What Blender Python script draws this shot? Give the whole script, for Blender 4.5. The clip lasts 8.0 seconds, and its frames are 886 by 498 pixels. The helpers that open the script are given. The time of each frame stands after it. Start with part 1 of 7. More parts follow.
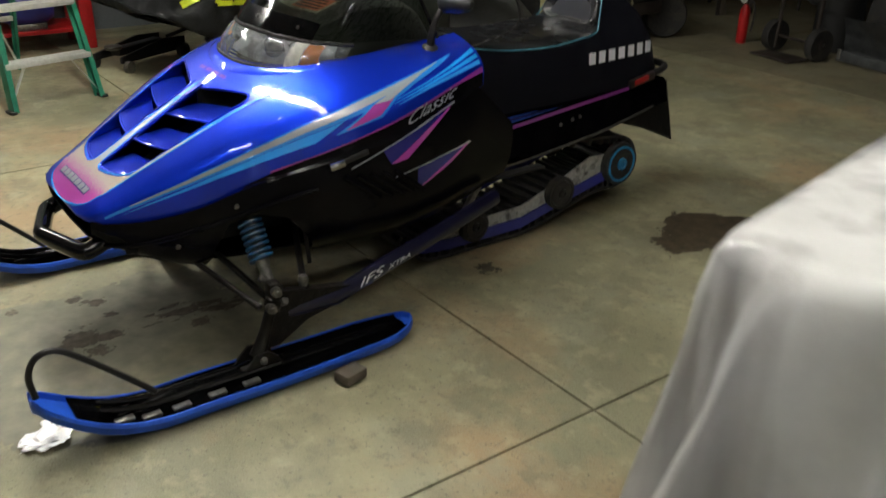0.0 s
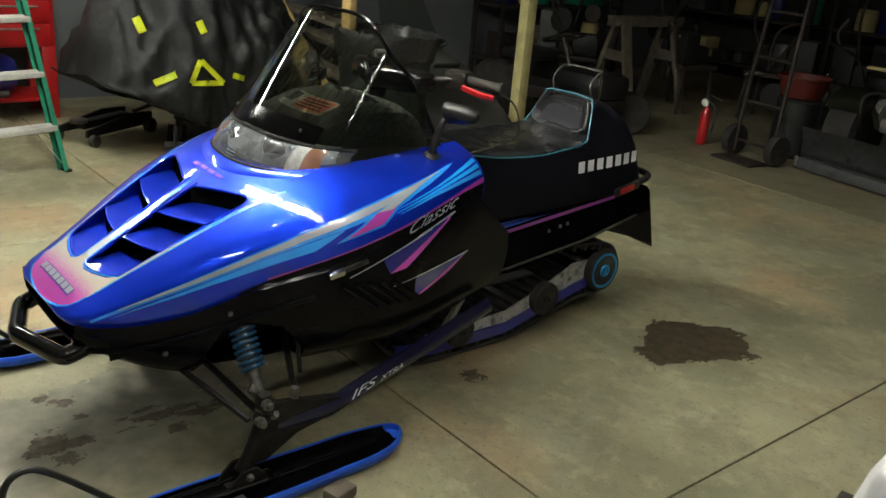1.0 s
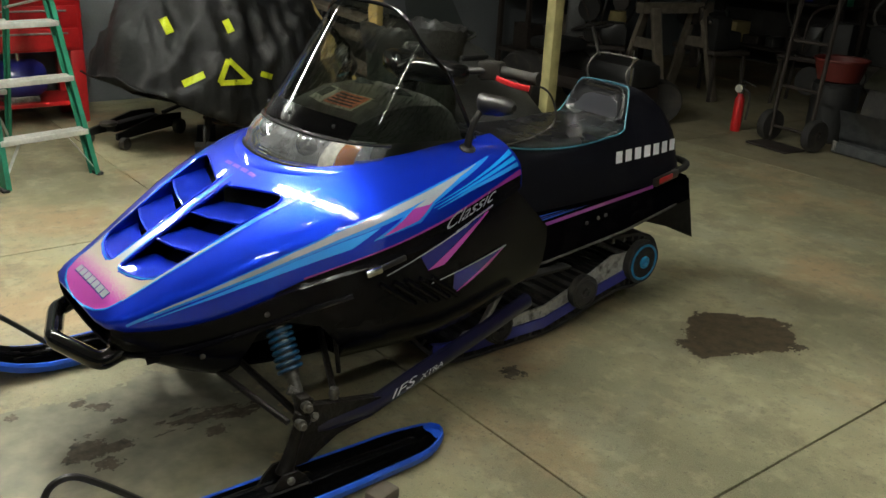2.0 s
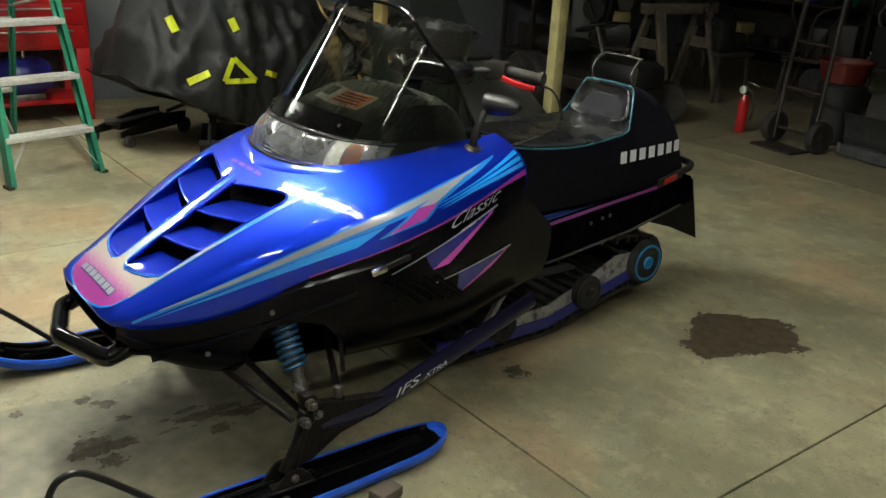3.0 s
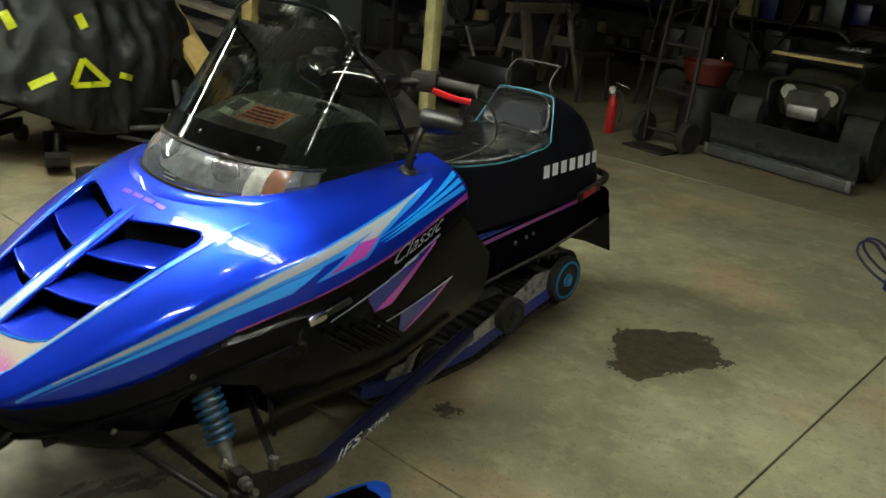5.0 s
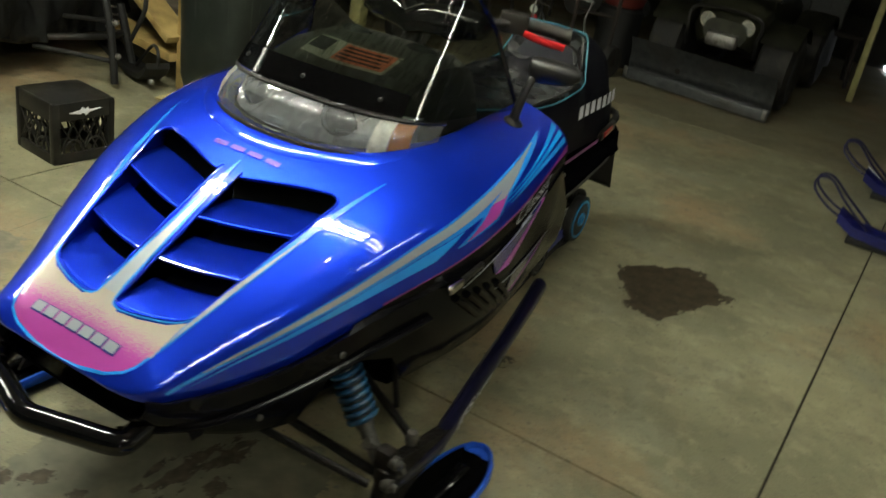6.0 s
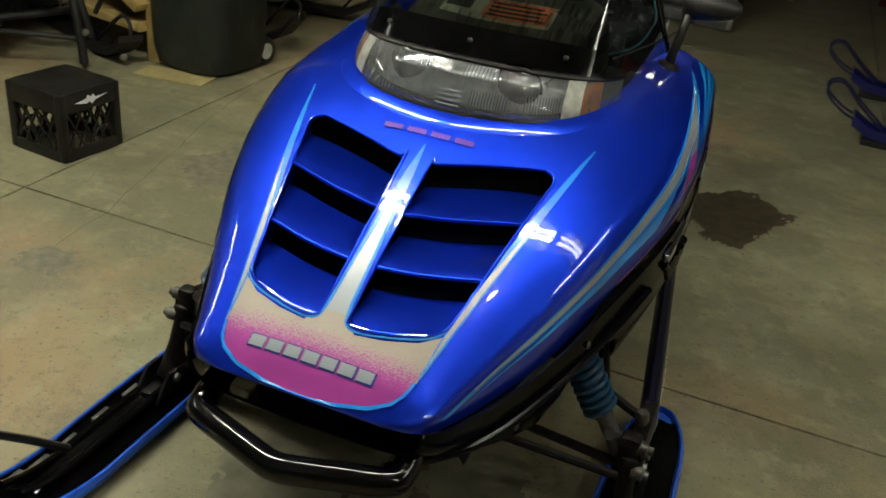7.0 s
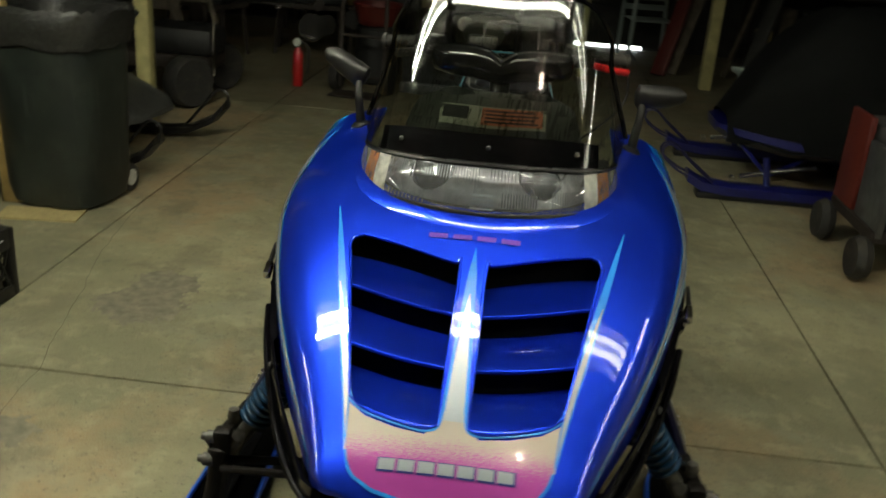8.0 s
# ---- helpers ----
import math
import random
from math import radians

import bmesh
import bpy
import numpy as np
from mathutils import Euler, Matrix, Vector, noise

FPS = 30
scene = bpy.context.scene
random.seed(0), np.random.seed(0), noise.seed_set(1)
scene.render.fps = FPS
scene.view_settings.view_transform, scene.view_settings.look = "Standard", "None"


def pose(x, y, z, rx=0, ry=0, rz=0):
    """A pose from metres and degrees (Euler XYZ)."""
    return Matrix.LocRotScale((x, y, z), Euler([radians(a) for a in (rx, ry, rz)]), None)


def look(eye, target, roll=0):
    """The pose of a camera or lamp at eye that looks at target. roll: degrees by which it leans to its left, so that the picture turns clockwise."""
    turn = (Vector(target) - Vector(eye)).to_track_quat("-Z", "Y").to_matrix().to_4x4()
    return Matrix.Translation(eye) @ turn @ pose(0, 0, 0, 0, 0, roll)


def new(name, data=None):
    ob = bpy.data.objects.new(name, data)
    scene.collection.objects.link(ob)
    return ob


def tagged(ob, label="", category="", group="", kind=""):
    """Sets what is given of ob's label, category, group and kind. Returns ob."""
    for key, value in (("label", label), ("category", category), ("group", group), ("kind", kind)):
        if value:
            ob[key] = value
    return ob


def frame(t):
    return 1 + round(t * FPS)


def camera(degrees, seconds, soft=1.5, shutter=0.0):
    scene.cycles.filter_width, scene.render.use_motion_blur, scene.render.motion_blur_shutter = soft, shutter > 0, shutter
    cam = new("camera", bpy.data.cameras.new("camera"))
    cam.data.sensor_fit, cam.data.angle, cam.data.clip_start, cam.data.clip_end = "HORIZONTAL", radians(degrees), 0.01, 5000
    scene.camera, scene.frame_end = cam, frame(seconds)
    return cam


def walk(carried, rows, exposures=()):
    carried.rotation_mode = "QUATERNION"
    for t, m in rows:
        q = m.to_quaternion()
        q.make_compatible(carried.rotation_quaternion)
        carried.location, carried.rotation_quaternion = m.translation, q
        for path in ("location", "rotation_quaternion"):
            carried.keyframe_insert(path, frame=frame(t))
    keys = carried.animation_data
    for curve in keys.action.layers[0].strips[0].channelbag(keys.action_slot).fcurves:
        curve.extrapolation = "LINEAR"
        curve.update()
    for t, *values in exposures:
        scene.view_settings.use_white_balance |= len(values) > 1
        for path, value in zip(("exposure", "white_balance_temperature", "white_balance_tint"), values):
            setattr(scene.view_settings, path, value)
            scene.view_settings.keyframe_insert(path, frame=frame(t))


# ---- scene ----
cam = camera(52.9, 8.0, shutter=0.4)
PATH = [
    (0, (2.565, -0.205, 1.435), (1.114, 0.881, 0.587), 1.3),
    (0.5, (2.401, -0.257, 1.5), (0.98, 0.919, 0.726), 5.3),
    (1, (2.378, -0.282, 1.511), (0.956, 0.942, 0.818), 5.0),
    (1.5, (2.342, -0.276, 1.498), (0.901, 0.927, 0.809), 3.7),
    (2, (2.317, -0.269, 1.49), (0.86, 0.904, 0.782), 3.1),
    (3.5, (2.318, -0.281, 1.491), (0.857, 0.888, 0.783), 3.4),
    (4, (2.295, -0.286, 1.505), (0.846, 0.908, 0.816), 3.2),
    (4.2, (2.279, -0.3, 1.493), (0.86, 0.935, 0.814), 4.0),
    (5.3, (1.673, -0.26, 1.466), (0.537, 1.225, 0.757), 5.1),
    (5.5, (1.526, -0.352, 1.464), (0.445, 1.168, 0.742), 5.6),
    (6, (1.242, -0.572, 1.467), (0.405, 1.035, 0.619), 10.3),
    (6.5, (0.848, -0.593, 1.373), (0.13, 1.018, 0.429), 4.1),
    (7, (0.579, -0.694, 1.388), (0.002, 0.971, 0.441), 6.8),
    (7.5, (0.343, -0.9, 1.453), (0.019, 0.909, 0.664), 7.6),
    (7.8, (0.183, -0.924, 1.462), (-0.034, 0.916, 0.708), 7.9),
    (8, (0.061, -0.887, 1.404), (-0.08, 0.971, 0.676), 4.4),
]
EXPOSURES = [(0, 0.42, 6300, 16), (0.5, 0.69, 6350, 13), (4.2, 0.69, 6350, 10), (5.5, 0.70, 6480, 5), (6.0, 0.31, 6600, 5), (6.5, 0.04, 6600, 6), (7.5, -0.23, 6800, 6), (8, -0.18, 6880, 5)]
walk(cam, [(t, look(eye, target, roll)) for t, eye, target, roll in PATH], EXPOSURES)

from mathutils.bvhtree import BVHTree

# ---------------------------------------------------------------- light
world = bpy.data.worlds.new("dark_shop")
scene.world = world
world.use_nodes = True
world.node_tree.nodes["Background"].inputs["Color"].default_value = (0.5, 0.6, 0.7, 1)
world.node_tree.nodes["Background"].inputs["Strength"].default_value = 0.004
scene.view_settings.exposure = 0.0
CEIL = 2.95


# ---------------------------------------------------------------- materials
def material(name, base, rough=0.5, metal=0.0, coat=0.0, grain=0.0, grain_scale=60.0, stain=0.0, stain_scale=4.0,
             stain_colour=None, bump=0.0, bump_scale=200.0, spec=0.5, rough_var=0.0):
    """Principled material, varied at two scales in object space."""
    m = bpy.data.materials.new(name)
    m.use_nodes = True
    nt = m.node_tree
    p = nt.nodes["Principled BSDF"]
    p.inputs["Base Color"].default_value = (*base, 1)
    p.inputs["Roughness"].default_value = rough
    p.inputs["Metallic"].default_value = metal
    p.inputs["Coat Weight"].default_value = coat
    p.inputs["Coat Roughness"].default_value = 0.03
    p.inputs["Specular IOR Level"].default_value = spec
    co = nt.nodes.new("ShaderNodeTexCoord").outputs["Object"]

    def noise_of(scale, detail=6.0):
        n = nt.nodes.new("ShaderNodeTexNoise")
        n.inputs["Scale"].default_value = scale
        n.inputs["Detail"].default_value = detail
        nt.links.new(co, n.inputs["Vector"])
        return n.outputs["Fac"]

    def mix(fac, a, b):
        x = nt.nodes.new("ShaderNodeMix")
        x.data_type = "RGBA"
        nt.links.new(fac, x.inputs[0])
        for socket, v in ((x.inputs[6], a), (x.inputs[7], b)):
            if isinstance(v, tuple):
                socket.default_value = (*v, 1)
            else:
                nt.links.new(v, socket)
        return x.outputs[2]

    def ramp(fac, lo, hi):
        r = nt.nodes.new("ShaderNodeMapRange")
        r.inputs[1].default_value, r.inputs[2].default_value = lo, hi
        nt.links.new(fac, r.inputs[0])
        return r.outputs[0]

    colour = tuple(base)
    if grain:
        colour = mix(ramp(noise_of(grain_scale), 0.3, 0.7), tuple(c * (1 - grain) for c in base), tuple(min(1, c * (1 + grain)) for c in base))
    if stain:
        dark = stain_colour or tuple(c * 0.4 for c in base)
        f = ramp(noise_of(stain_scale), 0.5, 0.75)
        k = nt.nodes.new("ShaderNodeMath")
        k.operation = "MULTIPLY"
        k.inputs[1].default_value = stain
        nt.links.new(f, k.inputs[0])
        colour = mix(k.outputs[0], colour, dark)
    if not isinstance(colour, tuple):
        nt.links.new(colour, p.inputs["Base Color"])
    if rough_var:
        r = nt.nodes.new("ShaderNodeMapRange")
        r.inputs[3].default_value, r.inputs[4].default_value = max(0.02, rough - rough_var), min(1, rough + rough_var)
        nt.links.new(noise_of(stain_scale * 3), r.inputs[0])
        nt.links.new(r.outputs[0], p.inputs["Roughness"])
    if bump:
        b = nt.nodes.new("ShaderNodeBump")
        b.inputs["Strength"].default_value = bump
        b.inputs["Distance"].default_value = 0.01
        nt.links.new(noise_of(bump_scale), b.inputs["Height"])
        nt.links.new(b.outputs["Normal"], p.inputs["Normal"])
    return m


def tinted(name, colour, haze=0.0, rough=0.05):
    """Thin tinted plastic sheet: part clear tint, part glossy."""
    m = bpy.data.materials.new(name)
    m.use_nodes = True
    nt = m.node_tree
    nt.nodes.remove(nt.nodes["Principled BSDF"])
    out = nt.nodes["Material Output"]
    tr = nt.nodes.new("ShaderNodeBsdfTransparent")
    tr.inputs["Color"].default_value = (*colour, 1)
    gl = nt.nodes.new("ShaderNodeBsdfGlossy")
    gl.inputs["Roughness"].default_value = rough
    fr = nt.nodes.new("ShaderNodeFresnel")
    fr.inputs["IOR"].default_value = 1.5
    mx = nt.nodes.new("ShaderNodeMixShader")
    nt.links.new(fr.outputs[0], mx.inputs[0])
    nt.links.new(tr.outputs[0], mx.inputs[1])
    nt.links.new(gl.outputs[0], mx.inputs[2])
    last = mx.outputs[0]
    if haze:
        df = nt.nodes.new("ShaderNodeBsdfDiffuse")
        df.inputs["Color"].default_value = (0.75, 0.77, 0.78, 1)
        mh = nt.nodes.new("ShaderNodeMixShader")
        mh.inputs[0].default_value = haze
        nt.links.new(last, mh.inputs[1])
        nt.links.new(df.outputs[0], mh.inputs[2])
        last = mh.outputs[0]
    nt.links.new(last, out.inputs["Surface"])
    return m


def glow(name, colour, strength):
    m = bpy.data.materials.new(name)
    m.use_nodes = True
    p = m.node_tree.nodes["Principled BSDF"]
    p.inputs["Base Color"].default_value = (*colour, 1)
    p.inputs["Emission Color"].default_value = (*colour, 1)
    p.inputs["Emission Strength"].default_value = strength
    return m


M_BLUE = material("blue_metallic_paint", (0.006, 0.036, 0.60), 0.36, 0.72, 1.0, grain=0.10, grain_scale=900, spec=0.05)
M_BLUE_PLASTIC = material("blue_plastic", (0.012, 0.085, 0.54), 0.4, grain=0.15, grain_scale=25, stain=0.25, stain_scale=9)
M_DEEP_BLUE = material("dark_blue_paint", (0.02, 0.025, 0.22), 0.35, coat=0.4, grain=0.1, stain=0.3, stain_scale=7)
M_GLOSS_BLACK = material("gloss_black_plastic", (0.004, 0.004, 0.0045), 0.09, spec=0.42, rough_var=0.04, stain=0.3, stain_scale=6, stain_colour=(0.012, 0.011, 0.009))
M_PAN = material("scuffed_black_plastic", (0.0030, 0.0030, 0.0042), 0.17, spec=0.10, rough_var=0.07, stain=0.45, stain_scale=7, stain_colour=(0.010, 0.009, 0.009), bump=0.03)
M_BLACK = material("black_plastic", (0.012, 0.0115, 0.011), 0.4, spec=0.35, grain=0.3, grain_scale=40, stain=0.5, stain_scale=7, stain_colour=(0.035, 0.03, 0.022), bump=0.05, rough_var=0.12)
M_RUBBER = material("black_rubber", (0.016, 0.015, 0.014), 0.75, grain=0.3, stain=0.6, stain_scale=14, stain_colour=(0.06, 0.05, 0.035), bump=0.2)
M_VINYL = material("black_vinyl", (0.008, 0.008, 0.009), 0.27, grain=0.2, grain_scale=200, bump=0.02, bump_scale=500, rough_var=0.03)
M_NYLON = material("black_nylon_cloth", (0.005, 0.005, 0.009), 0.6, spec=0.12, grain=0.2, grain_scale=400, bump=0.08, bump_scale=700)
M_CYAN = material("cyan_vinyl_stripe", (0.025, 0.26, 0.84), 0.25, coat=1.0)
M_SKY = material("bright_cyan_stripe", (0.015, 0.31, 0.94), 0.25, coat=1.0)
M_SILVER = material("silver_vinyl_stripe", (0.38, 0.42, 0.47), 0.3, 0.3, coat=1.0, grain=0.08, grain_scale=600)
M_MAGENTA = material("magenta_stripe", (0.42, 0.045, 0.38), 0.28, coat=1.0)
M_DARK_MAGENTA = material("deep_magenta_stripe", (0.26, 0.03, 0.28), 0.28, coat=1.0)
M_TEAL = material("teal_coated_metal", (0.012, 0.19, 0.40), 0.42, 0.1, grain=0.2, stain=0.4, stain_scale=25)
M_ARM = material("near_black_blue_paint", (0.005, 0.005, 0.024), 0.3, coat=0.3, grain=0.1, stain=0.3, stain_scale=7)
M_COIL = material("dark_teal_paint", (0.004, 0.040, 0.095), 0.35, grain=0.3, stain=0.6, stain_scale=30, stain_colour=(0.01, 0.015, 0.02))
M_PIPING = material("teal_vinyl_piping", (0.035, 0.15, 0.20), 0.45)
M_STEEL = material("worn_grey_steel", (0.30, 0.29, 0.27), 0.45, 0.8, grain=0.3, grain_scale=90, stain=0.6, stain_scale=20, stain_colour=(0.08, 0.06, 0.045))
M_ALLOY = material("dirty_aluminium_plate", (0.42, 0.42, 0.40), 0.5, 0.35, grain=0.2, stain=0.95, stain_scale=28, stain_colour=(0.02, 0.018, 0.015))
M_CHROME = material("polished_metal", (0.62, 0.62, 0.63), 0.15, 1.0)
M_RED_PAINT = material("red_painted_steel", (0.42, 0.012, 0.014), 0.35, coat=0.3, grain=0.1, stain=0.35, stain_scale=5)
M_AMBER = material("amber_plastic", (0.72, 0.22, 0.015), 0.25, coat=0.8)
M_WHITE_PRINT = material("white_print", (0.84, 0.84, 0.90), 0.4)
M_SMOKE = tinted("smoked_acrylic", (0.56, 0.59, 0.55), rough=0.02)
M_CLEAR = tinted("clear_lens_plastic", (0.92, 0.94, 0.96), 0.085, 0.03)


def badge_material():
    """Silver fading through speckle to magenta towards the nose."""
    m = material("silver_to_magenta_fade", (0.5, 0.5, 0.5), 0.28, 0.15, coat=1.0)
    nt = m.node_tree
    p = nt.nodes["Principled BSDF"]
    co = nt.nodes.new("ShaderNodeTexCoord")
    sep = nt.nodes.new("ShaderNodeSeparateXYZ")
    nt.links.new(co.outputs["Object"], sep.inputs[0])
    ns = nt.nodes.new("ShaderNodeTexNoise")
    ns.inputs["Scale"].default_value = 420
    ns.inputs["Detail"].default_value = 2
    nt.links.new(co.outputs["Object"], ns.inputs["Vector"])
    a = nt.nodes.new("ShaderNodeMapRange")
    a.inputs[1].default_value, a.inputs[2].default_value = 0.465, 0.352
    nt.links.new(sep.outputs[1], a.inputs[0])
    add = nt.nodes.new("ShaderNodeMath")
    add.operation = "ADD"
    nt.links.new(a.outputs[0], add.inputs[0])
    nt.links.new(ns.outputs["Fac"], add.inputs[1])
    cr = nt.nodes.new("ShaderNodeMapRange")
    cr.inputs[1].default_value, cr.inputs[2].default_value = 0.85, 1.15
    nt.links.new(add.outputs[0], cr.inputs[0])
    mx = nt.nodes.new("ShaderNodeMix")
    mx.data_type = "RGBA"
    nt.links.new(cr.outputs[0], mx.inputs[0])
    mx.inputs[6].default_value = (0.46, 0.40, 0.34, 1)
    mx.inputs[7].default_value = (0.45, 0.06, 0.36, 1)
    nt.links.new(mx.outputs[2], p.inputs["Base Color"])
    return m


M_FADE = badge_material()


# ---------------------------------------------------------------- mesh helpers
def to_mesh(name, bm, mat, smooth=40.0):
    bmesh.ops.recalc_face_normals(bm, faces=bm.faces[:])
    me = bpy.data.meshes.new(name)
    bm.to_mesh(me)
    bm.free()
    me.materials.append(mat)
    if smooth:
        for f in me.polygons:
            f.use_smooth = True
        me.set_sharp_from_angle(angle=radians(smooth))
    return me


def thing(name, label, category, at=(0, 0, 0), turn=0.0, group=""):
    ob = new(name)
    ob.empty_display_size = 0.1
    ob.matrix_basis = pose(*at, 0, 0, turn)
    return tagged(ob, label, category, group)


def part(name, bm, mat, parent, label="", smooth=40.0):
    ob = new(name, to_mesh(name, bm, mat, smooth))
    ob.parent = parent
    if label:
        ob["label"] = label
    return ob


def solid(name, bm, mat, label="", category="", kind="", smooth=40.0, group=""):
    ob = new(name, to_mesh(name, bm, mat, smooth))
    return tagged(ob, label, category, group, kind)


def box(bm, cx, cy, cz, sx, sy, sz, m=None, bevel=0.0):
    """A box, its edges bevelled."""
    r = bmesh.ops.create_cube(bm, size=1.0, matrix=(m or Matrix()) @ Matrix.Translation((cx, cy, cz)) @ Matrix.Diagonal((sx, sy, sz, 1)))
    if bevel:
        edges = list({e for v in r["verts"] for e in v.link_edges})
        bmesh.ops.bevel(bm, geom=edges, offset=bevel, segments=2, affect="EDGES", profile=0.5)
    return bm


def fresh_box(*a, **k):
    return box(bmesh.new(), *a, **k)


def loft(bm, rings, closed=True, caps=False):
    """Joins rings of points of equal count by quads."""
    rows = [[bm.verts.new(p) for p in r] for r in rings]
    n = len(rows[0])
    for a, b in zip(rows, rows[1:]):
        for i in range(n if closed else n - 1):
            j = (i + 1) % n
            bm.faces.new((a[i], a[j], b[j], b[i]))
    if caps:
        bm.faces.new(rows[0])
        bm.faces.new(rows[-1])
    return bm


def spline(pts, n=6):
    """Catmull-Rom through the points."""
    pts = [Vector(p) for p in pts]
    out = []
    for i in range(len(pts) - 1):
        p0, p1, p2, p3 = pts[max(i - 1, 0)], pts[i], pts[i + 1], pts[min(i + 2, len(pts) - 1)]
        for k in range(n):
            t = k / n
            out.append(0.5 * ((2 * p1) + (p2 - p0) * t + (2 * p0 - 5 * p1 + 4 * p2 - p3) * t * t + (3 * p1 - p0 - 3 * p2 + p3) * t ** 3))
    return out + [pts[-1]]


def tube(bm, pts, r, segs=10, r2=None, flat=1.0, closed=False):
    """A tube along a line of points; r2: radius at the end."""
    pts = [Vector(p) for p in pts]
    rings, up = [], None
    for i, p in enumerate(pts):
        d = (pts[min(i + 1, len(pts) - 1)] - pts[max(i - 1, 0)]).normalized()
        if up is None:
            up = d.orthogonal().normalized() if abs(d.z) > 0.9 else Vector((0, 0, 1))
        side = d.cross(up).normalized()
        up = side.cross(d).normalized()
        rr = r if r2 is None else r + (r2 - r) * i / (len(pts) - 1)
        rings.append([p + side * math.cos(a) * rr + up * math.sin(a) * rr * flat for a in (2 * math.pi * k / segs for k in range(segs))])
    if closed:
        rings.append(rings[0])
    return loft(bm, rings, True, not closed)


def lathe(bm, profile, m, segs=24):
    """Turns (radius, height) pairs round the local z axis."""
    return loft(bm, [[m @ Vector((max(r, 1e-4) * math.cos(a), max(r, 1e-4) * math.sin(a), h)) for a in (2 * math.pi * k / segs for k in range(segs))] for r, h in profile], True, True)


def prism(bm, outline, z0, z1, m=None):
    """An outline in x, y carried from z0 to z1."""
    m = m or Matrix()
    return loft(bm, [[m @ Vector((x, y, z)) for x, y in outline] for z in (z0, z1)], True, True)


def curve(*pts):
    """A smooth function through (t, value) pairs."""
    ts, vs = np.array([p[0] for p in pts], float), np.array([p[1] for p in pts], float)
    slopes = np.gradient(vs, ts)

    def f(t):
        t = min(max(t, ts[0]), ts[-1])
        i = min(int(np.searchsorted(ts, t, "right")) - 1, len(ts) - 2)
        h = ts[i + 1] - ts[i]
        s = (t - ts[i]) / h
        return float((2 * s ** 3 - 3 * s ** 2 + 1) * vs[i] + (s ** 3 - 2 * s ** 2 + s) * h * slopes[i] + (-2 * s ** 3 + 3 * s ** 2) * vs[i + 1] + (s ** 3 - s ** 2) * h * slopes[i + 1])
    return f


def carve(bm, outline, axis, test=lambda c: True):
    """Cuts an outline through a sheet along an axis (0 or 2) and drops the faces inside it."""
    i, j = (0, 1) if axis == 2 else (1, 2)
    lo = [min(p[k] for p in outline) - 0.06 for k in (0, 1)]
    hi = [max(p[k] for p in outline) + 0.06 for k in (0, 1)]
    near = lambda f: test(f.calc_center_median()) and lo[0] < f.calc_center_median()[i] < hi[0] and lo[1] < f.calc_center_median()[j] < hi[1]
    for p, q in zip(outline, outline[1:] + outline[:1]):
        co, no = Vector((0, 0, 0)), Vector((0, 0, 0))
        co[i], co[j] = p
        no[i], no[j] = q[1] - p[1], p[0] - q[0]
        fs = [f for f in bm.faces if near(f)]
        geom = fs + list({e for f in fs for e in f.edges}) + list({v for f in fs for v in f.verts})
        bmesh.ops.bisect_plane(bm, geom=geom, plane_co=co, plane_no=no.normalized(), dist=1e-5)

    def inside(c):
        x, y, odd = c[i], c[j], False
        for (xa, ya), (xb, yb) in zip(outline, outline[1:] + outline[:1]):
            if (ya > y) != (yb > y) and x < (xb - xa) * (y - ya) / (yb - ya) + xa:
                odd = not odd
        return odd
    bmesh.ops.delete(bm, geom=[f for f in bm.faces if near(f) and inside(f.calc_center_median())], context="FACES")


def mirrored(bm):
    """A copy of a mesh under construction, mirrored in x."""
    c = bm.copy()
    for v in c.verts:
        v.co.x = -v.co.x
    return c


# ---------------------------------------------------------------- setting
X0, X1, Y0, Y1 = -4.6, 4.2, -4.0, 9.4
JOINTS_X, JOINTS_Y = (-4.45, -1.645, 1.185, 4.02), (-1.45, 1.36, 5.12, 7.9)


